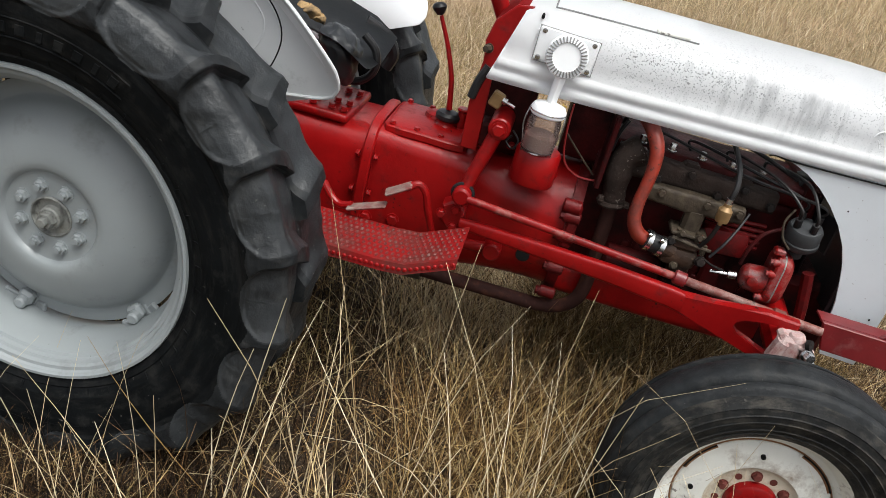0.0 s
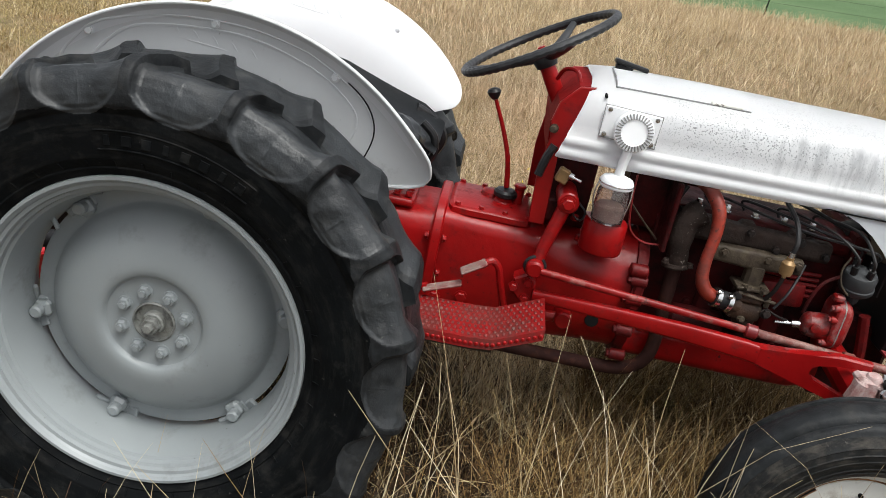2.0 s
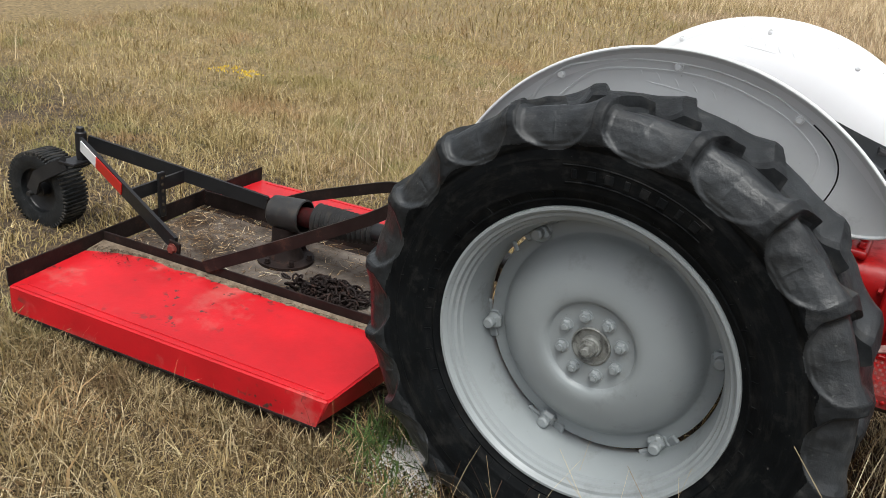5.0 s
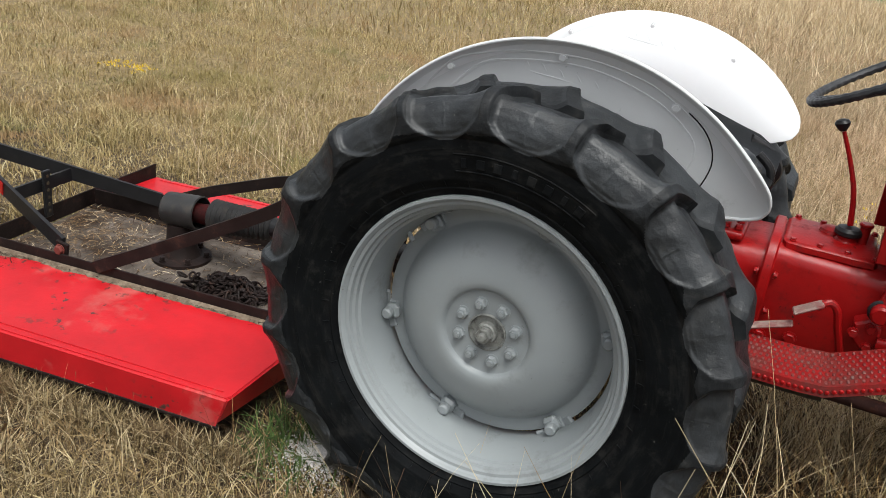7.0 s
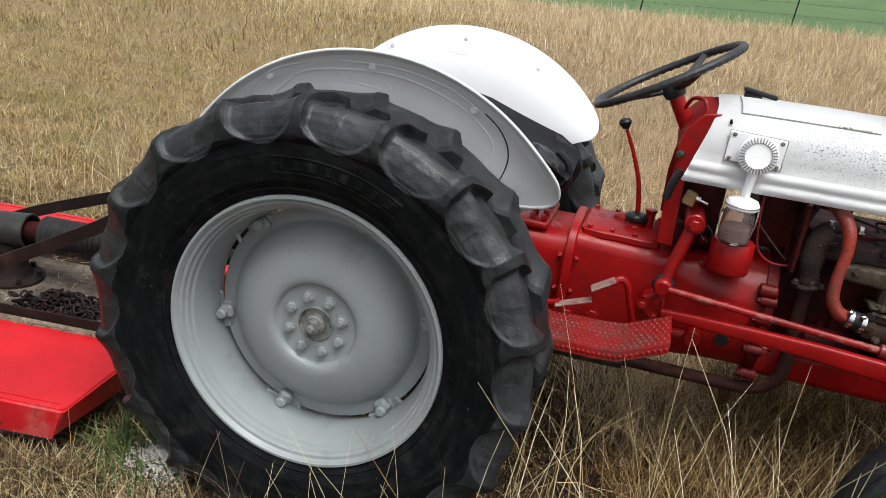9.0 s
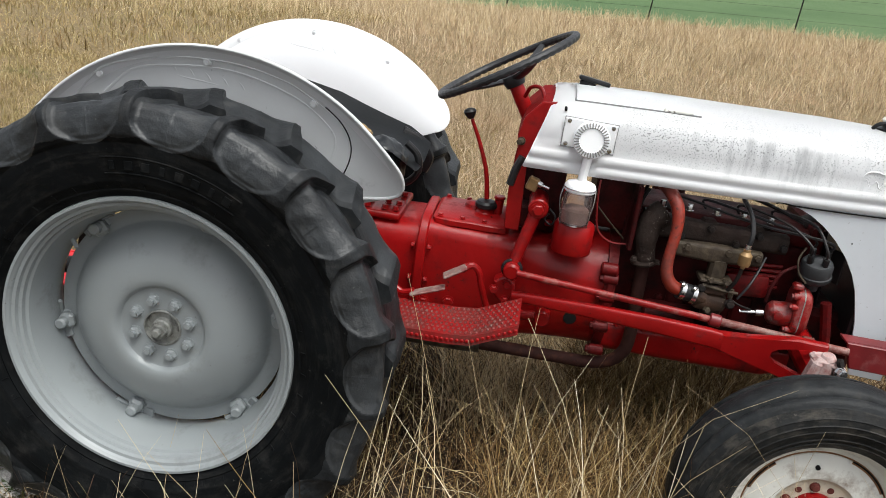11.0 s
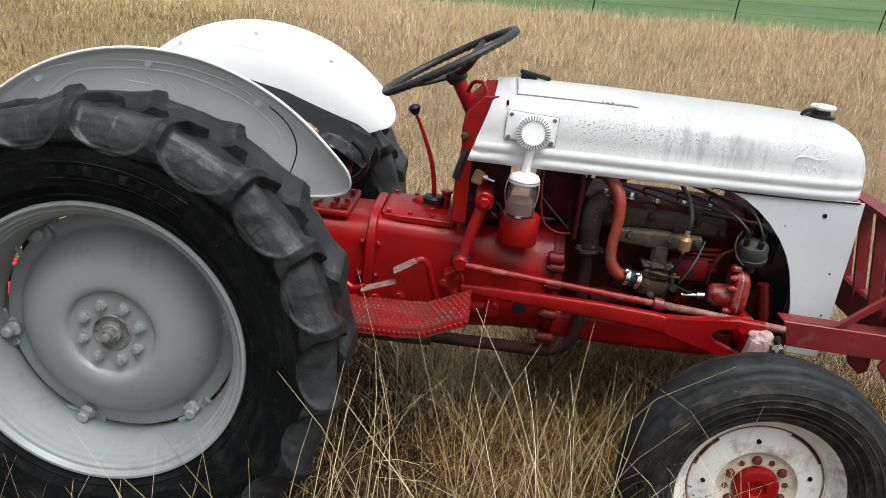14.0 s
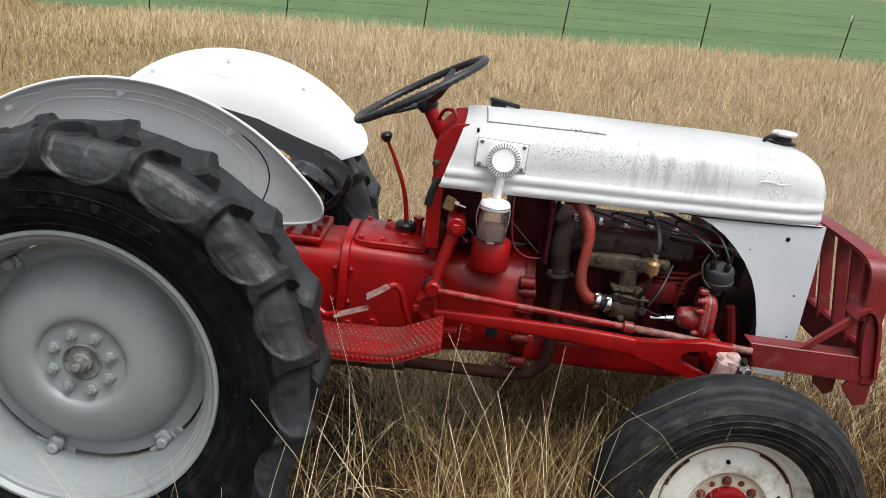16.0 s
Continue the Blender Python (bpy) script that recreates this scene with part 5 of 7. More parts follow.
    tube(bm, [(1.700, -0.22, 0.905), (1.655, -0.235, 0.88), (1.635, -0.24, 0.83), (1.632, -0.235, 0.785)], 0.005, 8)
    part("oil_line", bm, M_REDENG, engine)
    # ribs on the red block
    for i in range(5):
        bm = B()
        tube(bm, [(1.53, -0.130, 0.862 - 0.016 * i), (1.60, -0.150, 0.868 - 0.016 * i), (1.68, -0.150, 0.872 - 0.017 * i)], 0.006, 8)
        part("block_rib", bm, M_REDGRIME, engine)
    bm = B()
    box(bm, (1.59, -0.145, 0.80), (0.13, 0.05, 0.075), 0.015, (0, -4, 0), 2)
    part("valve_cover", bm, M_REDGRIME, engine, "red tappet cover")
    for i in range(3):
        bm = B()
        box(bm, (1.40 + 0.1 * i, -0.128, 0.70), (0.06, 0.02, 0.12), 0.008)
        part("block_boss", bm, M_REDENG, engine)
    # wiring loom above the head
    for i, pts in enumerate((((1.235, -0.13, 1.03), (1.25, -0.14, 1.065), (1.30, -0.14, 1.075), (1.38, -0.12, 1.06)),
                             ((1.23, -0.12, 1.05), (1.28, -0.10, 1.085), (1.40, -0.10, 1.082), (1.55, -0.11, 1.065)),
                             ((1.40, -0.13, 1.06), (1.48, -0.14, 1.075), (1.58, -0.13, 1.055), (1.70, -0.16, 1.02)),
                             ((1.245, -0.16, 1.05), (1.23, -0.165, 1.01), (1.225, -0.165, 0.96)))):
        bm = B()
        tube(bm, pts, 0.006, 8)
        part("cable", bm, M_BLACK, engine)
    for i, pts in enumerate((((1.095, -0.20, 1.06), (1.098, -0.205, 0.99), (1.115, -0.20, 0.91), (1.16, -0.19, 0.875), (1.215, -0.185, 0.875)),
                             ((1.10, -0.19, 0.98), (1.15, -0.18, 0.93), (1.20, -0.175, 0.885)))):
        bm = B()
        tube(bm, pts, 0.003, 6)
        part("wire", bm, M_WIRE if i == 0 else M_ALU, engine)
    bm = B()
    loft(bm, [rounded(1.095, 0.10, 0.885, 1.055, 0.02, yo=0.0), rounded(1.225, 0.10, 0.885, 1.06, 0.02, yo=0.0)])
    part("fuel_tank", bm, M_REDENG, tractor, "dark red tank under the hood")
    # starter/pump body behind the pipe, and the red strut to the axle
    bm = B()
    tube(bm, [(1.86, -0.19, 0.60), (1.84, -0.2, 0.70), (1.815, -0.2, 0.80)], 0.016, 8, 2)
    part("front_strut", bm, M_REDGRIME, tractor)
    bm = B()
    cyl(bm, (1.775, 0, 0.86), (1.815, 0, 0.86), 0.03, seg=16)
    for i in range(4):
        a = radians(90 * i + 20)
        box(bm, (1.815, 0.11 * math.sin(a), 0.86 + 0.11 * math.cos(a)), (0.006, 0.07 + 0.08 * abs(math.sin(a)), 0.07 + 0.08 * abs(math.cos(a))), 0.002, (0, 0, 22))
    part("fan", bm, M_BLACK, engine, "black cooling fan")


build_fittings()


# ---- air cleaner with glass jar and round intake
def build_air_cleaner():
    bm = B()
    lathe(bm, [(0, 0.835), (0.058, 0.835), (0.060, 0.84), (0.060, 0.918), (0.055, 0.926), (0, 0.926)], Matrix.Translation((1.045, -0.215, 0)), 32)
    ac = part("air_cleaner", bm, M_RED, tractor, "red oil bath air cleaner with glass jar")
    bm = B()
    lathe(bm, [(0, 0), (0.038, 0), (0.043, 0.006), (0.044, 0.05), (0.042, 0.085), (0.036, 0.100), (0.033, 0.100), (0.039, 0.084), (0.041, 0.05), (0.040, 0.010), (0.0, 0.006)], Matrix.Translation((1.036, -0.25, 0.930)), 32)
    part("glass_jar", bm, M_GLASS, ac, "dusty clear glass jar")
    bm = B()
    lathe(bm, [(0, 0), (0.038, 0), (0.0395, 0.012), (0.040, 0.036), (0.034, 0.043), (0, 0.050)], Matrix.Translation((1.036, -0.25, 0.938)), 24)
    part("jar_dust", bm, M_DUSTY, ac, "settled pinkish dust")
    bm = B()
    lathe(bm, [(0, 0.028), (0.018, 0.026), (0.040, 0.018), (0.045, 0.010), (0.045, -0.004), (0.041, -0.008), (0.0, -0.008)], Matrix.Translation((1.037, -0.25, 1.036)), 32)
    part("jar_lid", bm, M_WHITE, ac, "white jar lid")
    bm = B()
    tube(bm, [(0.992, -0.255, 1.044), (0.985, -0.26, 1.0), (0.995, -0.262, 0.95), (0.998, -0.26, 0.925)], 0.002, 6)
    tube(bm, [(1.082, -0.255, 1.044), (1.083, -0.262, 1.0), (1.076, -0.264, 0.95), (1.076, -0.26, 0.925)], 0.002, 6)
    ring(bm, None, 0.046, 0.002, Matrix.Translation((1.037, -0.25, 1.040)), 32, 6)
    part("wire_bail", bm, M_STEEL, ac)
    bm = B()
    tube(bm, [(1.037, -0.25, 1.055), (1.038, -0.253, 1.09), (1.041, -0.258, 1.125), (1.041, -0.262, 1.16)], lambda t: 0.0175, 12, flat=0.75)
    part("intake_pipe", bm, M_WHITE, ac, "white intake pipe")
    q = Matrix.Translation((1.041, -0.250, 1.182)) @ Matrix.Rotation(radians(84), 4, 'X')
    bm = B()
    lathe(bm, [(0, 0.0), (0.048, 0.0), (0.052, 0.004), (0.052, 0.020), (0.049, 0.026), (0.035, 0.0285), (0.0335, 0.0265), (0.0, 0.0265)], q, 48)
    cap = part("intake_cap", bm, M_WHITE, ac, "white round louvred intake cap")
    slot = None
    for i in range(34):
        mq = q @ Matrix.Rotation(math.tau * i / 34, 4, 'Z')
        if slot is None:
            bm = B()
            box(bm, (0.0415, 0, 0.0285), (0.015, 0.0034, 0.0035), 0.0008, (0, 15, 0))
            slot = part("louvre_slot", bm, M_SEAM, cap)
            base = slot.data
            slot.matrix_basis = mq
        else:
            o = new("louvre_slot", base)
            o.parent = cap
            o.matrix_basis = mq
    # small brass box with a stub beside the dash
    bm = B()
    box(bm, (0.902, -0.185, 1.012), (0.034, 0.03, 0.04), 0.004, (0, 18, 0))
    bx = part("brass_fitting", bm, M_BRASS, tractor, "small brass switch box")
    bm = B()
    cyl(bm, (0.915, -0.195, 1.018), (0.952, -0.205, 1.010), 0.004, seg=10)
    cyl(bm, (0.918, -0.196, 1.018), (0.930, -0.199, 1.015), 0.009, seg=12)
    part("stub", bm, M_STEEL, bx)


build_air_cleaner()


# ---- steering arm, drag link, radius rod, axle and step
def build_linkage():
    bm = B()
    tube(bm, [(0.930, -0.205, 0.950), (0.915, -0.215, 0.89), (0.895, -0.225, 0.81), (0.884, -0.235, 0.757)], lambda t: 0.021 - 0.004 * t, 12, flat=1.0)
    cyl(bm, (0.930, -0.10, 0.950), (0.930, -0.232, 0.950), 0.030, seg=22, bevel=0.004)
    arm = part("steering_arm", bm, M_RED, tractor, "red steering arm")
    bm = B()
    hexbolt(bm, (0.930, -0.234, 0.950), (0, -1, 0), 0.017, 0.014)
    part("arm_nut", bm, M_RED, arm)
    bm = B()
    cyl(bm, (0.883, -0.222, 0.757), (0.883, -0.268, 0.752), 0.026, seg=20, bevel=0.006)
    part("ball_joint", bm, M_RED, arm)
    bm = B()
    ring(bm, None, 0.027, 0.006, Matrix.Translation((0.883, -0.240, 0.755)) @ YAXIS, 24, 8)
    part("rubber_boot", bm, M_BLACK, arm)
    bm = B()
    tube(bm, [(0.90, -0.262, 0.752), (1.20, -0.290, 0.742), (1.484, -0.316, 0.732)], 0.0105, 12, 2)
    dl = part("drag_link", bm, M_WORNRED, tractor, "thin red drag link with bare worn end")
    bm = B()
    tube(bm, [(1.484, -0.316, 0.732), (1.65, -0.340, 0.729), (1.845, -0.370, 0.726)], 0.0118, 12, 2)
    part("link_end", bm, M_FLAKED, dl)
    bm = B()
    cyl(bm, (1.468, -0.314, 0.733), (1.500, -0.318, 0.731), 0.019, seg=16, bevel=0.003)
    part("link_clamp", bm, M_MAROON, dl)
    bm = B()
    cyl(bm, (1.72, -0.352, 0.728), (1.752, -0.357, 0.727), 0.018, seg=14, bevel=0.003)
    part("link_clamp", bm, M_RUSTRED, dl)
    # radius rod: round at the rear, flattening into a fork at the axle
    bm = B()
    rows = []
    for x, z, hy, hz in ((0.895, 0.669, 0.012, 0.015), (0.98, 0.674, 0.013, 0.018), (1.15, 0.682, 0.014, 0.022), (1.32, 0.688, 0.015, 0.025), (1.47, 0.689, 0.015, 0.0275), (1.545, 0.686, 0.015, 0.029)):
        yc = -0.240 - (x - 0.895) * 0.178 if x < 1.45 else -0.3388 - (x - 1.45) * 0.26
        rows.append([Vector((x, yc + p.y, z + p.z)) for p in rounded(0, hy, -hz, hz, 0.009, 3)])
    loft(bm, rows)
    rr = part("radius_rod", bm, M_RED, tractor, "red forged steel radius rod")
    bm = B()
    plate(bm, [(1.50, 0.715), (1.57, 0.719), (1.63, 0.738), (1.69, 0.756), (1.765, 0.760), (1.765, 0.738), (1.69, 0.733), (1.645, 0.718), (1.628, 0.703), (1.626, 0.686), (1.645, 0.667), (1.70, 0.650), (1.765, 0.644),
               (1.765, 0.622), (1.70, 0.628), (1.63, 0.641), (1.56, 0.654), (1.50, 0.660)], -0.0155, 0.0155, 0.005)
    for v in bm.verts:
        v.co.y += -0.3388 - (v.co.x - 1.45) * 0.26
    part("rod_fork", bm, M_RED, rr)
    bm = B()
    plate(bm, [(0.835, 0.700), (0.872, 0.722), (0.900, 0.700), (0.905, 0.640), (0.875, 0.622), (0.840, 0.655)], -0.225, -0.165, 0.006)
    bk = part("rod_bracket", bm, M_RED, tractor, "red radius rod bracket")
    for x, z in ((0.876, 0.698), (0.878, 0.645), (0.838, 0.676)):
        bm = B()
        hexbolt(bm, (x, -0.227, z), (0, -1, 0), 0.012, 0.014)
        part("bracket_bolt", bm, M_RED, bk)
    bm = B()
    cyl(bm, (0.92, -0.20, 0.592), (1.00, -0.205, 0.604), 0.016, seg=14)
    cyl(bm, (1.00, -0.16, 0.604), (1.00, -0.235, 0.604), 0.026, seg=18, bevel=0.005)
    part("cross_shaft", bm, M_RED, tractor)
    bm = B()
    cyl(bm, (1.087, -0.15, 0.605), (1.087, -0.189, 0.605), 0.020, seg=16)
    part("inspection_hole", bm, M_LINE, tractor)
    # front axle and spindles
    bm = B()
    box(bm, (1.87, 0, 0.615), (0.20, 0.25, 0.26), 0.02)
    part("axle_support", bm, M_REDENG, tractor, "grimy front axle support casting")
    bm = B()
    tube(bm, [(1.775, -0.46, 0.64), (1.775, -0.2, 0.66), (1.775, 0, 0.67), (1.775, 0.2, 0.66), (1.775, 0.46, 0.64)], 0.04, 10, 4)
    box(bm, (1.80, 0, 0.66), (0.22, 0.22, 0.16), 0.02)
    part("front_axle", bm, M_RED, tractor, "red front axle beam")
    for sd in (-1, 1):
        bm = B()
        cyl(bm, (1.748, sd * 0.462, 0.42), (1.748, sd * 0.462, 0.742), 0.036, 0.032, 18, 0.008)
        box(bm, (1.752, sd * 0.462, 0.728), (0.072, 0.060, 0.022), 0.008, (0, 5, 0))
        cyl(bm, (1.766, sd * 0.46, 0.37), (1.766, sd * 0.60, 0.37), 0.03, seg=16)
        box(bm, (1.722, sd * 0.478, 0.700), (0.030, 0.040, 0.070), 0.008, (0, 12, 0))
        cyl(bm, (1.756, sd * 0.470, 0.735), (1.752, sd * 0.472, 0.752), 0.022, 0.018, 16, 0.004)
        cyl(bm, (1.800, sd * 0.450, 0.640), (1.788, sd * 0.478, 0.722), 0.018, 0.016, 14, 0.004)
        sp = part("spindle", bm, M_PRIMER, tractor, "flaked pinkish spindle housing")
        bm = B()
        cyl(bm, (1.778, sd * 0.486, 0.738), (1.785, sd * 0.492, 0.742), 0.013, seg=12)
        part("grease_joint", bm, M_IRON, sp)
        bm = B()
        hexbolt(bm, (1.785, sd * 0.492, 0.715), (0.2, sd, 0.1), 0.013, 0.022)
        hexbolt(bm, (1.80, sd * 0.480, 0.69), (0.2, sd, 0.1), 0.012, 0.02)
        part("spindle_bolt", bm, M_STEEL, sp)
    # footboard: a wire-patterned red step, bent up at its front
    bm = B()
    pts = [(0.40, 0.600), (0.74, 0.606), (0.80, 0.612), (0.86, 0.640), (0.928, 0.672)]
    rows = []
    for x, z in pts:
        rows.append([Vector((x, -0.27, z + 0.008)), Vector((x, -0.455, z)), Vector((x, -0.460, z - 0.028)), Vector((x, -0.452, z - 0.029)), Vector((x, -0.448, z - 0.006)), Vector((x, -0.27, z + 0.002))])
    loft(bm, rows)
    step = part("footboard", bm, M_STEP, tractor, "red embossed steel footboard with worn paint")
    stud = None
    for i in range(26):
        for j in range(8):
            x = 0.53 + i * 0.0153 + (0.0075 if j % 2 else 0)
            z = float(np.interp(x, [p[0] for p in pts], [p[1] for p in pts]))
            y = -0.285 - j * 0.0215
            z += 0.008 * (y + 0.455) / 0.185
            if stud is None:
                bm = B()
                box(bm, (0, 0, -0.0008), (0.0075, 0.014, 0.0045), 0.0018)
                stud = part("stud", bm, M_STUD, step)
                o, base = stud, stud.data
            else:
                o = new("stud", base)
                o.parent = step
            o.location = (x, y, z + 0.001)
    bead = None
    for i in range(30):
        x = 0.50 + i * 0.0145
        z = float(np.interp(x, [p[0] for p in pts], [p[1] for p in pts]))
        if bead is None:
            bm = B()
            lathe(bm, [(0, 0), (0.006, 0), (0.004, 0.004), (0, 0.005)], YAXIS, 10)
            bead = part("edge_bead", bm, M_RED, step)
            o, base = bead, bead.data
        else:
            o = new("edge_bead", base)
            o.parent = step
        o.location = (x, -0.458, z - 0.015)
    # pedals
    bm = B()
    box(bm, (0.716, -0.270, 0.727), (0.078, 0.040, 0.009), 0.004, (4, -31, 8))
    p1 = part("pedal", bm, M_BARE, tractor, "worn bare metal brake pedal")
    bm = B()
    tube(bm, [(0.735, -0.262, 0.730), (0.762, -0.252, 0.748), (0.785, -0.245, 0.730), (0.800, -0.235, 0.68), (0.825, -0.215, 0.605)], 0.0105, 10)
    part("pedal_arm", bm, M_RED, p1)
    bm = B()
    box(bm, (0.640, -0.270, 0.651), (0.112, 0.036, 0.009), 0.004, (2, -20, 4))
    p2 = part("pedal", bm, M_BARE, tractor, "worn bare metal brake pedal")
    bm = B()
    tube(bm, [(0.600, -0.265, 0.640), (0.565, -0.26, 0.628), (0.535, -0.25, 0.640), (0.50, -0.22, 0.66)], 0.0105, 10)
    part("pedal_arm", bm, M_RED, p2)


build_linkage()


# ---- front guard
def build_guard():
    bm = B()
    box(bm, (2.205, 0, 0.715), (0.05, 0.74, 0.11), 0.008)
    g = part("front_guard", bm, M_MAROON, tractor, "maroon welded steel front guard")
    for sd in (-1, 1):
        bm = B()
        plate(bm, [(1.838, 0.752), (2.19, 0.748), (2.20, 0.668), (1.862, 0.676)], sd * 0.352, sd * 0.366, 0.002)
        plate(bm, [(1.838, 0.752), (2.19, 0.748), (2.19, 0.742), (1.838, 0.746)], sd * 0.300, sd * 0.352)
        part("guard_arm", bm, M_MAROON, g)
        bm = B()
        plate(bm, [(1.985, 0.752), (2.015, 0.752), (2.150, 0.872), (2.135, 0.892)], sd * 0.345, sd * 0.360, 0.002)
        part("guard_brace", bm, M_MAROON, g)
        bm = B()
        fold = smooth_path([(2.112, 0, 0.874), (2.128, 0, 0.894), (2.150, 0, 0.902), (2.172, 0, 0.886), (2.190, 0, 0.845), (2.204, 0, 0.775), (2.218, 0, 0.690)], 4)
        rows = []
        for i, p in enumerate(fold):
            d = (fold[min(i + 1, len(fold) - 1)] - fold[max(i - 1, 0)]).normalized()
            n_ = Vector((-d.z, 0, d.x)) * 0.005
            rows.append([Vector((p.x + k * n_.x, sd * y, p.z + k * n_.z)) for k, y in ((1, 0.385), (-1, 0.385), (-1, 0.300), (1, 0.300))])
        loft(bm, rows)
        plate(bm, [(2.150, 0.893), (2.168, 0.880), (2.184, 0.842), (2.198, 0.775), (2.211, 0.690), (2.178, 0.690), (2.164, 0.76), (2.152, 0.83)], sd * 0.352, sd * 0.372, 0.003)
        part("guard_gusset", bm, M_MAROON, g)
        bm = B()
        plate(bm, [(2.165, 0.690), (2.225, 0.690), (2.222, 0.60), (2.19, 0.588), (2.14, 0.645)], sd * 0.352, sd * 0.364, 0.002)
        plate(bm, [(2.07, 0.675), (2.15, 0.665), (2.15, 0.60), (2.125, 0.585), (2.085, 0.62)], sd * 0.290, sd * 0.302, 0.002)
        part("guard_hook", bm, M_MAROON, g)
    bm = B()
    rail = [(2.165, -0.362, 0.865), (2.165, -0.364, 0.95), (2.160, -0.358, 1.010), (2.150, -0.325, 1.040), (2.148, -0.25, 1.050), (2.146, 0.0, 1.056), (2.148, 0.25, 1.050), (2.150, 0.325, 1.040), (2.160, 0.358, 1.010), (2.165, 0.364, 0.95), (2.165, 0.362, 0.865)]
    P = smooth_path(rail, 5)
    rows = []
    for i, p in enumerate(P):
        d = (P[min(i + 1, len(P) - 1)] - P[max(i - 1, 0)]).normalized()
        n_ = Vector((1, 0, 0)).cross(d).normalized() * 0.006
        w = Vector((0.032, 0, 0))
        rows.append([p - w - n_, p + w - n_, p + w + n_, p - w + n_])
    loft(bm, rows)
    part("guard_rail", bm, M_MAROON, g, "maroon curved top rail")
    for y in (-0.32, -0.235, -0.14, -0.025, 0.09, 0.20, 0.31):
        bm = B()
        loft(bm, [[Vector((2.175, y - 0.006, 0.74)), Vector((2.214, y - 0.006, 0.74)), Vector((2.214, y + 0.006, 0.74)), Vector((2.175, y + 0.006, 0.74))],
                  [Vector((2.118, y - 0.006, 1.048)), Vector((2.156, y - 0.006, 1.048)), Vector((2.156, y + 0.006, 1.048)), Vector((2.118, y + 0.006, 1.048))]])
        part("guard_bar", bm, M_MAROON, g)


build_guard()


# ---- seat
def build_seat():
    bm = B()
    rows = []
    for i in range(13):
        u = i / 12
        x = 0.12 + 0.42 * u
        row = []
        for j in range(17):
            v = j / 8 - 1
            w = 0.235 * (1 - 0.18 * u) * (1 - 0.35 * max(0, 0.25 - u) * 4 * abs(v))
            z = 0.965 + 0.07 * abs(v) ** 2.5 * (1 - 0.5 * u) + 0.125 * (1 - u) ** 1.2 + 0.03 * u - 0.2 * max(0, u - 0.85)
            row.append(Vector((x - 0.03 * abs(v) * (1 - u), v * w, z)))
        rows.append(row)
    loft(bm, rows, cap=False, closed=False)
    bmesh.ops.solidify(bm, geom=list(bm.faces), thickness=0.03)
    seat = part("seat_pan", bm, M_VINYL, tractor, "black worn vinyl tractor seat", sharp=60)
    bm = B()
    tube(bm, [(0.30, -0.01, 0.97), (0.20, 0, 0.93), (0.16, 0, 0.87)], 0.03, 10)
    part("seat_spring", bm, M_BLACK, seat)
    bm = B()
    tube(bm, [(0.484, 0, 1.032), (0.523, 0, 0.998), (0.532, 0, 0.951), (0.515, 0, 0.916), (0.482, 0, 0.894), (0.44, 0.01, 0.89)], 0.012, 10)
    part("seat_strap", bm, M_BLACK, seat, "black rubber strap")
    bm = B()
    tube(bm, [(0.44, 0.17, 1.03), (0.50, 0.19, 1.0), (0.535, 0.2, 0.95), (0.52, 0.2, 0.90)], 0.02, 10)
    part("seat_strap", bm, M_BLACK, seat)
    # loose vinyl bunched over the front edge
    bm = B()
    g2 = bmesh.ops.create_icosphere(bm, subdivisions=4, radius=1.0)
    for v in g2["verts"]:
        q = v.co.copy()
        v.co = Vector((0.448 + 0.055 * q.x - 0.02 * q.z, -0.10 + 0.075 * q.y, 1.012 + 0.052 * q.z - 0.05 * max(0, -q.z)))
        v.co += 0.011 * Vector(noise.noise_vector(q * 2.3)) + 0.004 * Vector(noise.noise_vector(q * 6.5))
    part("vinyl_fold", bm, M_VINYL, seat, "loose black vinyl fold", sharp=80)


build_seat()
gloves = thing("work_glove", "crumpled tan work glove lying on the tractor seat", "glove")
bm = B()
for (x, y, z, r) in ((0.336, -0.045, 1.066, 0.025), (0.362, -0.05, 1.056, 0.020), (0.31, -0.04, 1.074, 0.019)):
    g_ = bmesh.ops.create_icosphere(bm, subdivisions=3, radius=r)
    for v in g_["verts"]:
        v.co.z *= 0.6
        v.co += 0.012 * Vector(noise.noise_vector(v.co * 40 + Vector((x * 50, 0, 0))))
        v.co += Vector((x, y, z))
gpart = part("glove_body", bm, material("tan_glove_leather", (0.30, 0.19, 0.08), 0.8, vary=0.35, scale=40, dirt=(0.04, 0.03, 0.022), dirt_amount=0.5, dirt_scale=34), gloves)


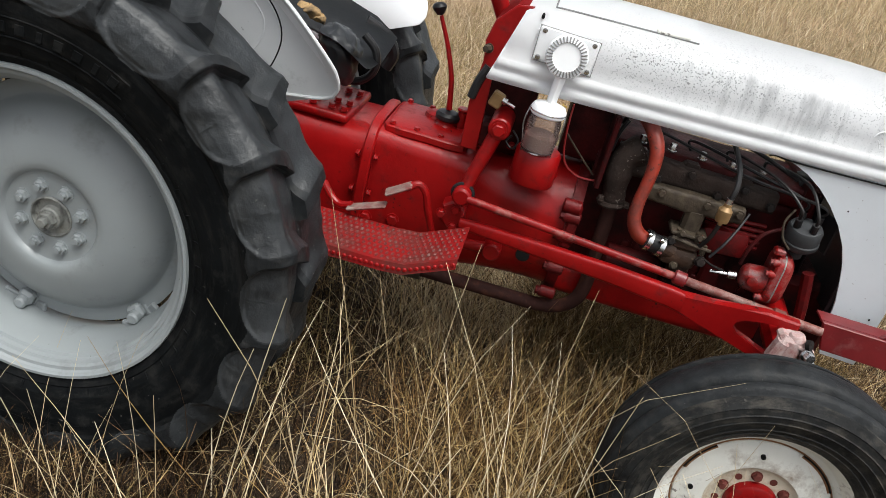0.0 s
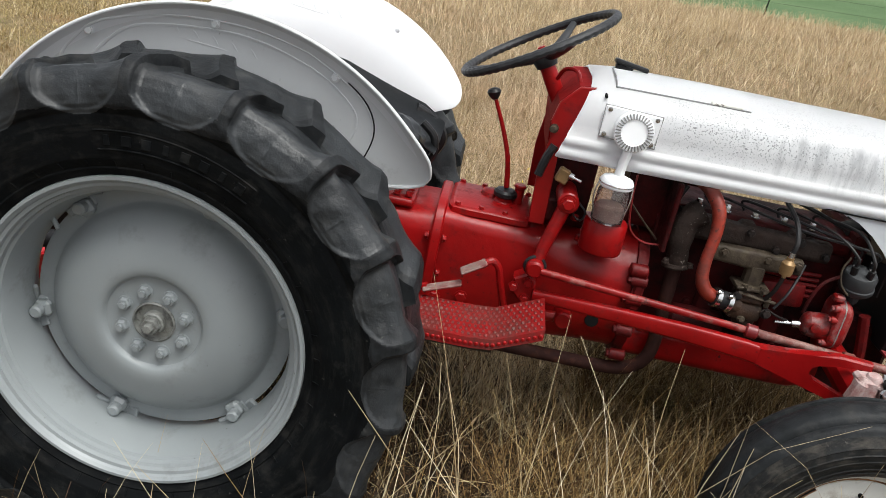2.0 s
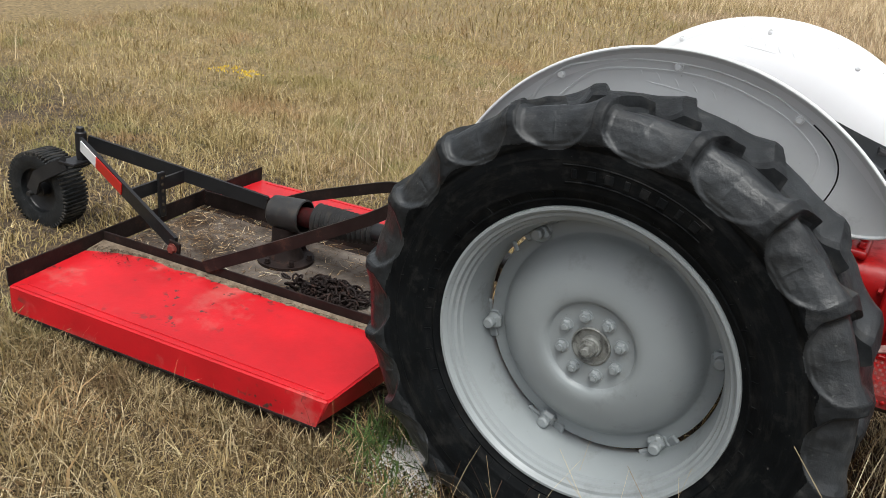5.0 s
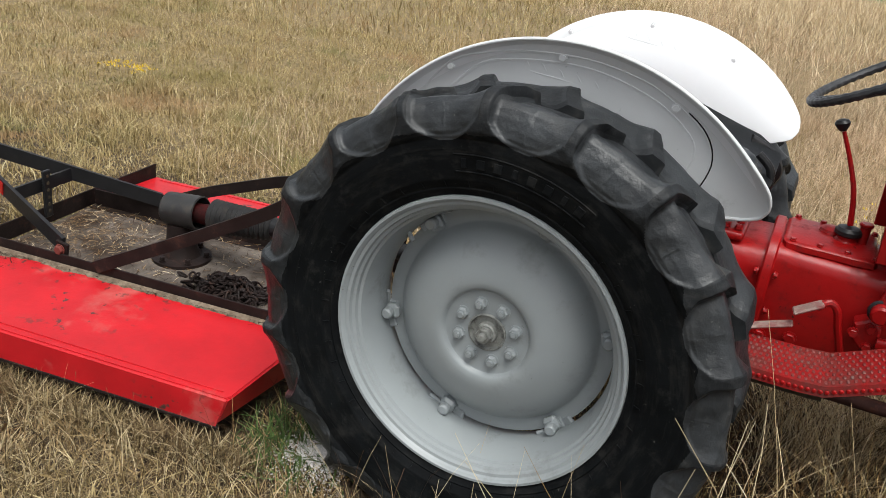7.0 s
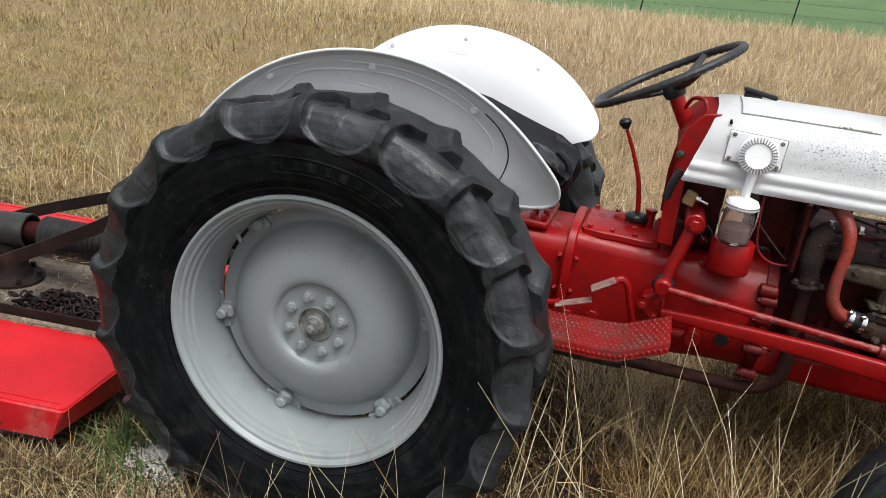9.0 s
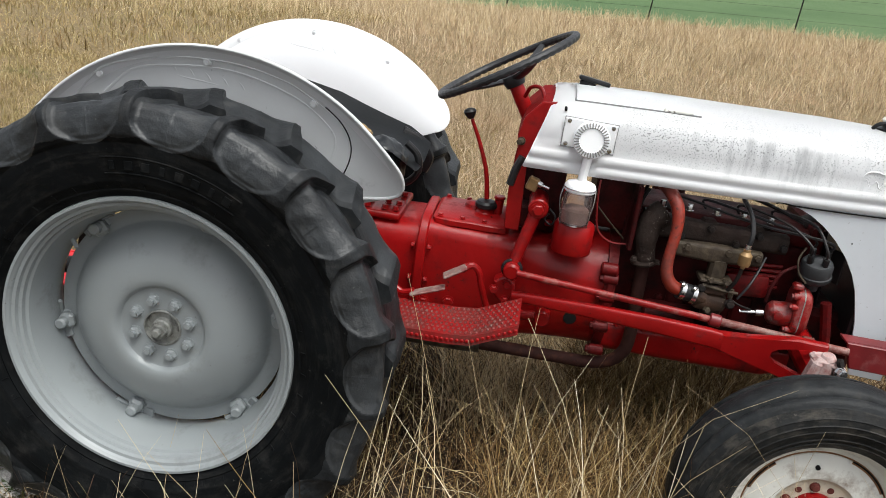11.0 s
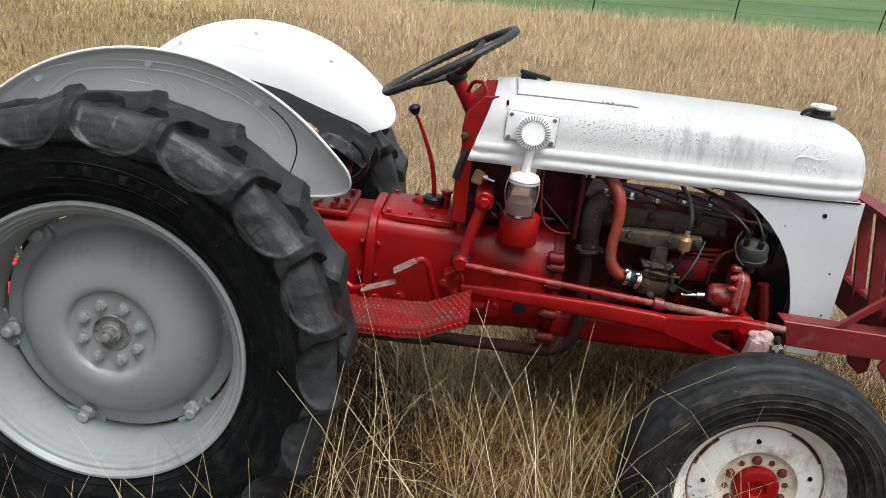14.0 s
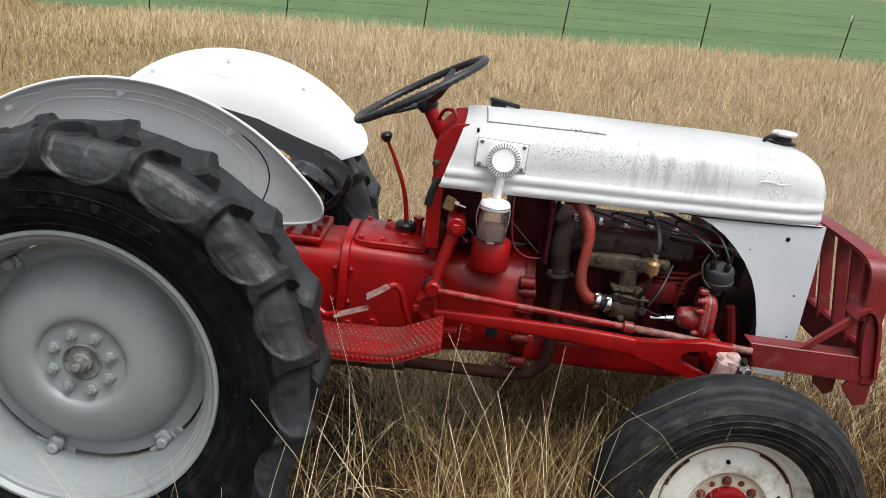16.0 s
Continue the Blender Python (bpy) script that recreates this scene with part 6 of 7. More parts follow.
# ---- small engine clutter
def build_clutter():
    rc_ = random.Random(17)
    for x, z in ((1.30, 0.962), (1.36, 0.93), (1.44, 0.965), (1.52, 0.93), (1.58, 0.965), (1.655, 0.94)):
        bm = B()
        hexbolt(bm, (x, -0.189, z), (0, -1, 0), 0.010, 0.012)
        part("manifold_nut", bm, M_IRON, engine)
    for x, z in ((1.35, 0.70), (1.42, 0.66), (1.49, 0.62), (1.56, 0.66), (1.63, 0.62), (1.70, 0.66), (1.40, 0.60), (1.52, 0.57), (1.66, 0.56)):
        bm = B()
        hexbolt(bm, (x, -0.120, z), (0, -1, 0), 0.011, 0.010)
        part("block_bolt", bm, M_REDENG, engine)
    for i in range(12):
        bm = B()
        hexbolt(bm, (1.24 + i * 0.042, -0.141, 0.592), (0, -1, 0), 0.008, 0.007)
        part("pan_bolt", bm, M_RED, engine)
    # carburettor details
    bm = B()
    box(bm, (1.475, -0.222, 0.822), (0.085, 0.055, 0.008), 0.002)
    part("carburettor_flange", bm, M_ALU, engine)
    for x, z, r in ((1.44, 0.80, 0.010), (1.46, 0.828, 0.008), (1.505, 0.828, 0.008), (1.53, 0.765, 0.012), (1.47, 0.735, 0.009)):
        bm = B()
        hexbolt(bm, (x, -0.252, z), (0, -1, 0.2), r, 0.012)
        part("carburettor_screw", bm, M_IRON if r > 0.009 else M_ALU, engine)
    bm = B()
    tube(bm, [(1.55, -0.24, 0.78), (1.575, -0.23, 0.82), (1.60, -0.20, 0.86), (1.62, -0.17, 0.90)], 0.004, 6)
    part("choke_cable", bm, M_BLACK, engine)
    bm = B()
    tube(bm, [(1.60, -0.235, 0.752), (1.56, -0.25, 0.765), (1.53, -0.248, 0.778)], 0.0035, 6)
    part("governor_rod", bm, M_IRON, engine)
    # starter/oil filter body low behind the rods and hoses on the far side of the bay
    bm = B()
    cyl(bm, (1.30, -0.145, 0.655), (1.46, -0.145, 0.655), 0.042, seg=20, bevel=0.008)
    part("starter_motor", bm, M_REDENG, engine, "grimy starter motor")
    bm = B()
    cyl(bm, (1.36, 0.18, 0.80), (1.36, 0.18, 1.0), 0.055, seg=20, bevel=0.01)
    part("oil_filter", bm, M_REDENG, engine)
    bm = B()
    tube(bm, [(1.735, -0.06, 0.99), (1.80, -0.07, 1.03), (1.86, -0.07, 1.06), (1.91, -0.06, 1.07)], 0.028, 12)
    part("radiator_hose", bm, M_BLACK, engine, "black upper radiator hose")
    bm = B()
    tube(bm, [(1.74, 0.0, 0.64), (1.82, 0.0, 0.66), (1.91, 0.0, 0.70)], 0.028, 12)
    part("radiator_hose", bm, M_BLACK, engine)
    # fan belt and pulleys
    for y0, z0, r in ((0.0, 0.86, 0.065), (0.0, 0.64, 0.07)):
        bm = B()
        cyl(bm, (1.782, y0, z0), (1.800, y0, z0), r, seg=24, bevel=0.003)
        part("pulley", bm, M_IRON, engine)
    # bracket and bolts between bell housing and hood
    bm = B()
    box(bm, (1.215, -0.10, 0.965), (0.014, 0.24, 0.20), 0.004)
    part("firewall_bracket", bm, M_REDENG, tractor)
    for x, y, z in ((0.93, -0.10, 0.90), (0.97, -0.13, 0.88), (1.10, -0.18, 0.855), (0.99, -0.165, 0.835)):
        bm = B()
        hexbolt(bm, (x, y, z), (0, -0.3, 1), 0.010, 0.012)
        part("housing_bolt", bm, M_RED, tractor)
    bm = B()
    cyl(bm, (0.895, -0.08, 0.905), (0.895, -0.175, 0.905), 0.034, seg=20, bevel=0.006)
    part("sector_boss", bm, M_REDENG, tractor)
    # hoses curling behind the steering arm
    bm = B()
    tube(bm, [(0.965, -0.19, 0.945), (0.985, -0.20, 0.925), (0.975, -0.20, 0.900), (0.955, -0.19, 0.912), (0.965, -0.185, 0.93)], 0.003, 6)
    part("wire_loop", bm, M_BLACK, tractor)


build_clutter()
# ---------------------------------------------------------------- rotary mower behind the tractor
mower = thing("rotary_mower", "red rotary mower with black lift frame and tail wheel", "mower")
MW = Matrix.Translation((-0.70, -0.065, 0.0)) @ Matrix.Rotation(radians(7.5), 4, 'Z')
mower.matrix_basis = MW


def flatbar(bm, pts, w, t, up=(0, 0, 1)):
    """A flat bar on edge, w high and t thick, through points."""
    P = [Vector(p) for p in pts]
    rows = []
    for i, p in enumerate(P):
        d = (P[min(i + 1, len(P) - 1)] - P[max(i - 1, 0)]).normalized()
        s = d.cross(Vector(up)).normalized()
        u = s.cross(d).normalized()
        rows.append([p - u * w / 2 - s * t / 2, p - u * w / 2 + s * t / 2, p + u * w / 2 + s * t / 2, p + u * w / 2 - s * t / 2])
    loft(bm, rows)


def build_mower():
    bm = B()
    box(bm, (-0.765, -0.035, 0.17), (1.33, 0.64, 0.012), 0.002)
    deck = part("deck", bm, M_DECK, mower, "dusty steel centre deck")
    def sheet_z(v):
        return 0.205 - 0.046 * (v - 0.315)
    rdust = random.Random(12)
    for sd in (-1, 1):
        def at_side(u, v, z):
            return Vector((u, sd * v - 0.035, z))
        rim_ = [(-1.43, 0.312), (-0.16, 0.312), (-0.105, 0.332), (-0.072, 0.385), (-0.112, 0.716), (-0.122, 0.729), (-1.43, 0.729)]
        bm = B()
        loft(bm, [[at_side(u, v, sheet_z(v) - 0.006) for u, v in rim_], [at_side(u, v, sheet_z(v)) for u, v in rim_]])
        bmesh.ops.bevel(bm, geom=[e for e in bm.edges if min(q.co.z - sheet_z(abs(q.co.y + 0.035)) for q in e.verts) > -0.001], offset=0.0025, segments=2, affect='EDGES')
        w = part("side_deck", bm, M_MOWER, mower, "glossy bright red side deck, scuffed")
        bm = B()
        loft(bm, [[at_side(u, 0.730, sheet_z(0.73) - 0.002), at_side(u, 0.736, sheet_z(0.73) - 0.006), at_side(ub, 0.738, 0.082), at_side(ub, 0.732, 0.082)] for u, ub in ((-1.43, -1.43), (-0.8, -0.81), (-0.117, -0.150))])
        part("deck_skirt", bm, M_MOWER, w, "bright red vertical skirt with dark scrapes")
        bm = B()
        loft(bm, [[at_side(u, v, sheet_z(v) - 0.003), at_side(u + 0.006, v, sheet_z(v) - 0.006), at_side(ub + 0.006, v, 0.095), at_side(ub, v, 0.095)] for u, ub, v in ((-0.118, -0.150, 0.731), (-0.072, -0.090, 0.388), (-0.10, -0.11, 0.335))])
        part("deck_front", bm, M_MOWER, w)
        bm = B()
        box(bm, at_side(-0.765, 0.700, sheet_z(0.70) + 0.001), (1.24, 0.005, 0.005), 0.001, (0, 0, 0.3 * sd))
        part("weld_seam", bm, M_MOWER, w)
        bm = B()
        box(bm, at_side(-0.78, 0.735, 0.078), (1.28, 0.010, 0.014), 0.003)
        part("skid_runner", bm, M_RUST, w, "rusty brown runner edge")
        # dust and chaff drifted against the rail
        bm = B()
        rows = []
        for i in range(90):
            u = -1.425 + 1.27 * i / 89
            wd = 0.012 + 0.020 * (0.5 + 0.5 * noise.noise(Vector((u * 9, sd, 0)))) + 0.012 * noise.noise(Vector((u * 40, sd, 3))) + 0.07 * max(0.0, (-1.24 - u) / 0.18) ** 1.3
            wd = max(wd, 0.004)
            row = [at_side(u, 0.306, sheet_z(0.306) + 0.010)]
            for k in (0.35, 0.7, 1.0):
                row.append(at_side(u, 0.306 + wd * k, sheet_z(0.306 + wd * k) + 0.009 * (1 - k) + 0.0012 + 0.003 * (1 - k) * rdust.random()))
            row.append(at_side(u, 0.306 + wd + 0.002, sheet_z(0.306 + wd) - 0.002))
            rows.append(row)
        loft(bm, rows, cap=False, closed=False)
        part("dust_drift", bm, M_CHAFF, w, "pale dust and chaff along the rail")
        bm = B()
        box(bm, at_side(-0.765, 0.300, 0.212), (1.33, 0.006, 0.078), 0.002)
        box(bm, at_side(-0.765, 0.279, 0.176), (1.33, 0.045, 0.006), 0.002)
        part("deck_rail", bm, M_RUST, mower, "rusty dark angle iron rail")
    bm = B()
    box(bm, (-1.437, -0.035, 0.215), (0.006, 1.47, 0.075), 0.002)
    part("rear_rail", bm, M_RUST, mower, "rusty angle iron across the rear")
    bm = B()
    box(bm, (-0.10, -0.035, 0.185), (0.03, 0.62, 0.05), 0.003)
    part("front_rail", bm, M_RUST, mower)
    # tail boom: two flat bars meeting at the tail wheel pivot
    peak = (-1.885, 0.0, 0.46)
    for sd in (-1, 1):
        bm = B()
        flatbar(bm, [(peak[0] + 0.02, sd * 0.02, 0.445), (-1.09, sd * 0.288 - 0.02, 0.272)], 0.062, 0.014)
        b_ = part("tail_boom", bm, M_BLACK, mower, "black flat steel tail boom")
        bm = B()
        box(bm, (-1.09, sd * 0.300 - 0.02, 0.240), (0.055, 0.012, 0.105), 0.003, (0, 10, 0))
        part("boom_lug", bm, M_RUST, mower)
        bm = B()
        hexbolt(bm, (-1.09, sd * 0.308 - 0.02, 0.262), (0, sd, 0), 0.017, 0.014)
        part("boom_bolt", bm, M_RUSTRED, mower)
        if sd < 0:
            P0, P1 = Vector((peak[0] + 0.02, -0.030, 0.445)), Vector((-1.09, -0.318, 0.272))
            for lo, hi, mt, nm in ((0.02, 0.20, M_REFLW, "white reflective strip"), (0.20, 0.48, M_REFLR, "red reflective strip")):
                bm = B()
                flatbar(bm, [P0.lerp(P1, lo) + Vector((0, -0.001, 0)), P0.lerp(P1, hi) + Vector((0, -0.001, 0))], 0.050, 0.004)
                part("reflector", bm, mt, b_, nm)
    bm = B()
    flatbar(bm, [(-1.45, -0.170, 0.345), (-1.45, 0.150, 0.345)], 0.055, 0.012)
    part("cross_bar", bm, M_BLACK, mower)
    bm = B()
    box(bm, (-1.43, -0.01, 0.310), (0.014, 0.040, 0.20), 0.003)
    st = part("adjuster_strap", bm, M_BLACK, mower, "black strap with punched holes")
    for i in range(6):
        bm = B()
        c = Vector((-1.4235, -0.01, 0.236 + i * 0.030))
        cyl(bm, c, c + Vector((0.0025, 0, 0)), 0.0075, seg=12)
        part("strap_hole", bm, M_ALU, st)
    # tail wheel
    bm = B()
    cyl(bm, (peak[0], 0, 0.345), (peak[0], 0, 0.492), 0.025, seg=18, bevel=0.004)
    cyl(bm, (peak[0], 0, 0.488), (peak[0], 0, 0.512), 0.017, seg=14, bevel=0.003)
    part("pivot_post", bm, M_BLACK, mower)
    bm = B()
    wc = Vector((-2.12, 0.0, 0.176))
    for sd in (-1, 1):
        flatbar(bm, [(peak[0] - 0.02, sd * 0.075, 0.360), (wc.x + 0.04, sd * 0.085, 0.26), (wc.x, sd * 0.085, 0.185)], 0.06, 0.012, up=(1, 0, 0.3))
    box(bm, (peak[0] - 0.01, 0, 0.360), (0.09, 0.17, 0.014), 0.003)
    cyl(bm, wc + Vector((0, -0.11, 0)), wc + Vector((0, 0.11, 0)), 0.012, seg=12)
    part("tail_fork", bm, M_BLACK, mower, "black tail wheel fork")
    bm = B()
    Mx = Matrix.Translation(wc) @ YAXIS
    lathe(bm, [(0.105, 0.058), (0.135, 0.068), (0.165, 0.064), (0.178, 0.045), (0.182, 0.0), (0.178, -0.045), (0.165, -0.064), (0.135, -0.068), (0.105, -0.058), (0.10, 0.0), (0.105, 0.058)], Mx, 48)
    tw = part("tail_tyre", bm, M_RUBBER, mower, "laminated black rubber tail wheel tyre")
    lam = None
    for i in range(60):
        mq = Mx @ Matrix.Rotation(math.tau * i / 60, 4, 'Z')
        if lam is None:
            bm = B()
            box(bm, (0.172, 0, 0), (0.024, 0.011, 0.130), 0.003)
            lam = part("tyre_rib", bm, M_SCUFF, tw)
            base = lam.data
            lam.matrix_basis = mq
        else:
            o = new("tyre_rib", base)
            o.parent = tw
            o.matrix_basis = mq
    bm = B()
    lathe(bm, [(0.108, 0.045), (0.100, 0.030), (0.06, 0.012), (0.030, 0.012), (0.030, 0.05), (0.0, 0.05)], Mx, 32)
    part("tail_rim", bm, M_BLACK, tw)
    # gearbox, driveline shield, bellows and shaft
    bm = B()
    lathe(bm, [(0, 0), (0.115, 0), (0.115, 0.012), (0.075, 0.02), (0.06, 0.05), (0.055, 0.15), (0, 0.16)], Matrix.Translation((-0.80, 0.0, 0.176)), 28)
    gb = part("gearbox", bm, M_RUST, mower, "dark rusty gearbox")
    for i in range(6):
        a = math.tau * i / 6 + 0.3
        bm = B()
        hexbolt(bm, (-0.80 + 0.098 * math.cos(a), 0.098 * math.sin(a), 0.195), (0, 0, 1), 0.011, 0.016)
        part("gearbox_bolt", bm, M_RUST, gb)
    d = (Vector((-0.02, 0.0, 0.455)) - Vector((-0.86, 0, 0.41))).normalized()
    o0 = Vector((-0.87, 0, 0.375))
    def at(s):
        return o0 + d * s
    bm = B()
    m, L = align(at(0), at(0.17))
    lathe(bm, [(0, -0.078), (0.056, -0.078), (0.064, -0.070), (0.068, 0.072), (0.062, 0.074), (0.060, 0.0), (0, 0.0)], m, 32)
    part("driveline_shield", bm, M_BELLOWS, mower, "black round driveline shield")
    bm = B()
    cyl(bm, at(0.10), at(0.24), 0.038, 0.042, 18, 0.008)
    box(bm, at(0.20), (0.06, 0.07, 0.06), 0.012)
    part("universal_joint", bm, M_REDENG, mower, "oily red universal joint")
    bm = B()
    m, L = align(at(0.21), at(0.47))
    prof = [(0, -0.13)]
    for i in range(27):
        h = -0.13 + 0.26 * i / 26
        prof.append((0.060 - 0.014 * i / 26 + (0.007 if i % 2 else -0.006), h))
    prof.append((0, 0.13))
    lathe(bm, prof, m, 28)
    part("bellows", bm, M_BELLOWS, mower, "black corrugated rubber bellows")
    bm = B()
    cyl(bm, at(0.46), at(1.05), 0.030, 0.030, 20, 0.004)
    cyl(bm, at(0.46), at(0.54), 0.037, 0.037, 20, 0.004)
    part("drive_shaft", bm, M_BLACK, mower, "black plastic drive shaft guard")
    # lift frame braces
    for pts in (((-0.915, -0.350, 0.245), (-0.60, -0.300, 0.400), (-0.30, -0.235, 0.555), (-0.13, -0.19, 0.66), (0.10, -0.12, 0.70)),
                ((-1.02, 0.240, 0.29), (-0.86, 0.248, 0.362), (-0.66, 0.246, 0.435), (-0.50, 0.242, 0.490), (-0.40, 0.235, 0.508), (-0.10, 0.19, 0.545), (0.10, 0.12, 0.66))):
        bm = B()
        flatbar(bm, smooth_path(pts, 4), 0.045, 0.012)
        part("lift_brace", bm, M_RUST, mower, "dark rusty flat steel brace")
    bm = B()
    box(bm, (0.10, 0, 0.69), (0.04, 0.26, 0.06), 0.005)
    for sd in (-1, 1):
        flatbar(bm, [(-0.02, sd * 0.30, 0.20), (0.08, sd * 0.13, 0.69)], 0.06, 0.014, up=(1, 0, 0))
    part("hitch_mast", bm, M_RUST, mower)


build_mower()

# pile of rusty chain on the deck
chain = thing("chain", "heap of rusty chain lying on the mower deck", "chain")
chain.matrix_basis = MW @ Matrix.Translation((-0.47, -0.19, 0.176))
rc = random.Random(3)
bm = B()
tube(bm, [((0.014 if abs(math.sin(a)) > 0.0 else 0) * math.copysign(1, math.cos(a)) * min(1, abs(math.cos(a)) * 1.6) * 0.0 + 0.020 * math.cos(a), 0.0115 * math.sin(a), 0) for a in [math.tau * i / 14 for i in range(14)]], 0.0042, 6, 0, True)
link0 = part("chain_link", bm, M_RUST, chain)
for i in range(280):
    o = link0 if i == 0 else new("chain_link", link0.data)
    o.parent = chain
    r, a = abs(rc.gauss(0, 0.42)), rc.uniform(0, math.tau)
    r = min(r, 1.0)
    h = 0.075 * max(0, 1 - r) ** 1.2
    o.matrix_basis = pose(0.25 * r * math.cos(a), 0.15 * r * math.sin(a), 0.006 + rc.uniform(0, h), rc.uniform(-70, 70), rc.uniform(-50, 50), rc.uniform(0, 360))
# ---------------------------------------------------------------- fence beyond the pasture
def build_fence():
    fence = thing("wire_fence", "thin dark steel posts with wire along the green field", "fence")
    y = 25.0
    xs = [-28 + 4.52 * i for i in range(-4, 18)]
    shift = 4.0 - min(xs, key=lambda v: abs(v - 4.0))
    xs = [x + shift for x in xs]
    rf = random.Random(8)
    post = None
    tops = []
    for x in xs:
        z = float(ground_z(np.array(x), np.array(y)))
        if post is None:
            bm = B()
            box(bm, (0, 0, 0.85), (0.040, 0.010, 1.7), 0)
            box(bm, (0, -0.018, 0.85), (0.010, 0.034, 1.7), 0)
            post = part("fence_post", bm, M_IRON, fence)
            o, base = post, post.data
        else:
            o = new("fence_post", base)
            o.parent = fence
        o.matrix_basis = pose(x, y, z - 0.1, 0, 3 + rf.uniform(-2, 2), 0)
        tops.append((x, z))
    x, z = min(tops, key=lambda q: abs(q[0] - 13.0))
    bm = B()
    box(bm, (x + 0.083, y - 0.004, z + 1.50), (0.046, 0.052, 0.20), 0.004, (0, 3, 0))
    part("white_post_top", bm, M_REFLW, fence, "white painted post top")
    for h in (0.5, 0.85, 1.2, 1.45):
        bm = B()
        tube(bm, [(x, y - 0.045, z + h) for x, z in tops], 0.003, 4, 0)
        part("fence_wire", bm, M_IRON, fence)


build_fence()


# ---------------------------------------------------------------- grass
def grass_material(name, stops, patches=(), rough=0.7):
    """Blade colours by a ramp, blade by blade; patches: (colour, scale, cut, share) of the pasture that differ in tint."""
    m = bpy.data.materials.new(name)
    m.use_nodes = True
    n, l = m.node_tree.nodes, m.node_tree.links
    geo = n.new("ShaderNodeNewGeometry")
    r = n.new("ShaderNodeValToRGB")
    e = r.color_ramp.elements
    e[0].position, e[0].color = stops[0][0], (*stops[0][1], 1)
    e[1].position, e[1].color = stops[-1][0], (*stops[-1][1], 1)
    for p, c in stops[1:-1]:
        e.new(p).color = (*c, 1)
    l.new(geo.outputs["Random Per Island"], r.inputs[0])
    col = r.outputs[0]
    for i, (tint, sc, cut, share) in enumerate(patches):
        t = n.new("ShaderNodeTexNoise")
        t.noise_dimensions = '4D'
        t.inputs["W"].default_value = 3.7 * i
        t.inputs["Scale"].default_value, t.inputs["Detail"].default_value = sc, 4.0
        l.new(geo.outputs["Position"], t.inputs["Vector"])
        mr = n.new("ShaderNodeMapRange")
        mr.inputs["From Min"].default_value, mr.inputs["From Max"].default_value = cut, cut + 0.14
        mr.inputs["To Max"].default_value = share
        l.new(t.outputs["Fac"], mr.inputs["Value"])
        mx = n.new("ShaderNodeMix")
        mx.data_type = 'RGBA'
        l.new(mr.outputs[0], mx.inputs[0])
        l.new(col, mx.inputs[6])
        mx.inputs[7].default_value = (*tint, 1)
        col = mx.outputs[2]
    bs = n["Principled BSDF"]
    bs.inputs["Roughness"].default_value = rough
    bs.inputs["Specular IOR Level"].default_value = 0.25
    l.new(col, bs.inputs["Base Color"])
    return m


def blades(name, label, mat, xy, height, width, lean, seed, droop=0.5, base_z=0.0, lying=False):
    """Bent tapering blades: a quad and a triangle each, all in one mesh."""
    rg = np.random.default_rng(seed)
    n = len(xy)
    h = height * rg.uniform(0.55, 1.25, n) if np.isscalar(height) else height * rg.uniform(0.6, 1.25, n)
    a = rg.uniform(0, 2 * np.pi, n)
    ln = np.clip(np.abs(rg.normal(0, lean, n)), 0, 1.4)
    if lying:
        ln = rg.uniform(1.42, 1.56, n)
    w = (width if not np.isscalar(width) else np.full(n, width)) * rg.uniform(0.6, 1.3, n)
    x, y = xy[:, 0], xy[:, 1]
    z = ground_z(x, y) + base_z - 0.01
    dx, dy = np.cos(a), np.sin(a)
    f = rg.uniform(0, 2 * np.pi, n)
    px, py = np.cos(f), np.sin(f)
    m_out = h * 0.42 * np.sin(ln)
    m_up = h * 0.55 * np.cos(ln)
    t_out = h * (np.sin(ln) + droop * rg.uniform(0, 0.6, n))
    t_up = h * np.maximum(0.02 if lying else 0.12, np.cos(ln) * (1 - 0.25 * droop * rg.uniform(0, 1, n)))
    V = np.empty((n, 5, 3))
    V[:, 0] = np.stack([x - px * w / 2, y - py * w / 2, z], 1)
    V[:, 1] = np.stack([x + px * w / 2, y + py * w / 2, z], 1)
    V[:, 2] = np.stack([x + dx * m_out + px * w * 0.4, y + dy * m_out + py * w * 0.4, z + m_up], 1)
    V[:, 3] = np.stack([x + dx * m_out - px * w * 0.4, y + dy * m_out - py * w * 0.4, z + m_up], 1)
    V[:, 4] = np.stack([x + dx * t_out, y + dy * t_out, z + t_up], 1)
    me = bpy.data.meshes.new(name)
    me.vertices.add(n * 5)
    me.vertices.foreach_set("co", V.reshape(-1))
    b = np.arange(n)[:, None] * 5
    loops = np.concatenate([b + np.array([[0, 1, 2, 3]]), b + np.array([[3, 2, 4]])], 1).reshape(-1)
    me.loops.add(n * 7)
    me.loops.foreach_set("vertex_index", loops)
    starts = (np.arange(n)[:, None] * 7 + np.array([[0, 4]])).reshape(-1)
    me.polygons.add(n * 2)
    me.polygons.foreach_set("loop_start", starts)
    me.update(calc_edges=True)
    me.validate()
    me.materials.append(mat)
    return tagged(new(name, me), label, "grass", kind="stuff")


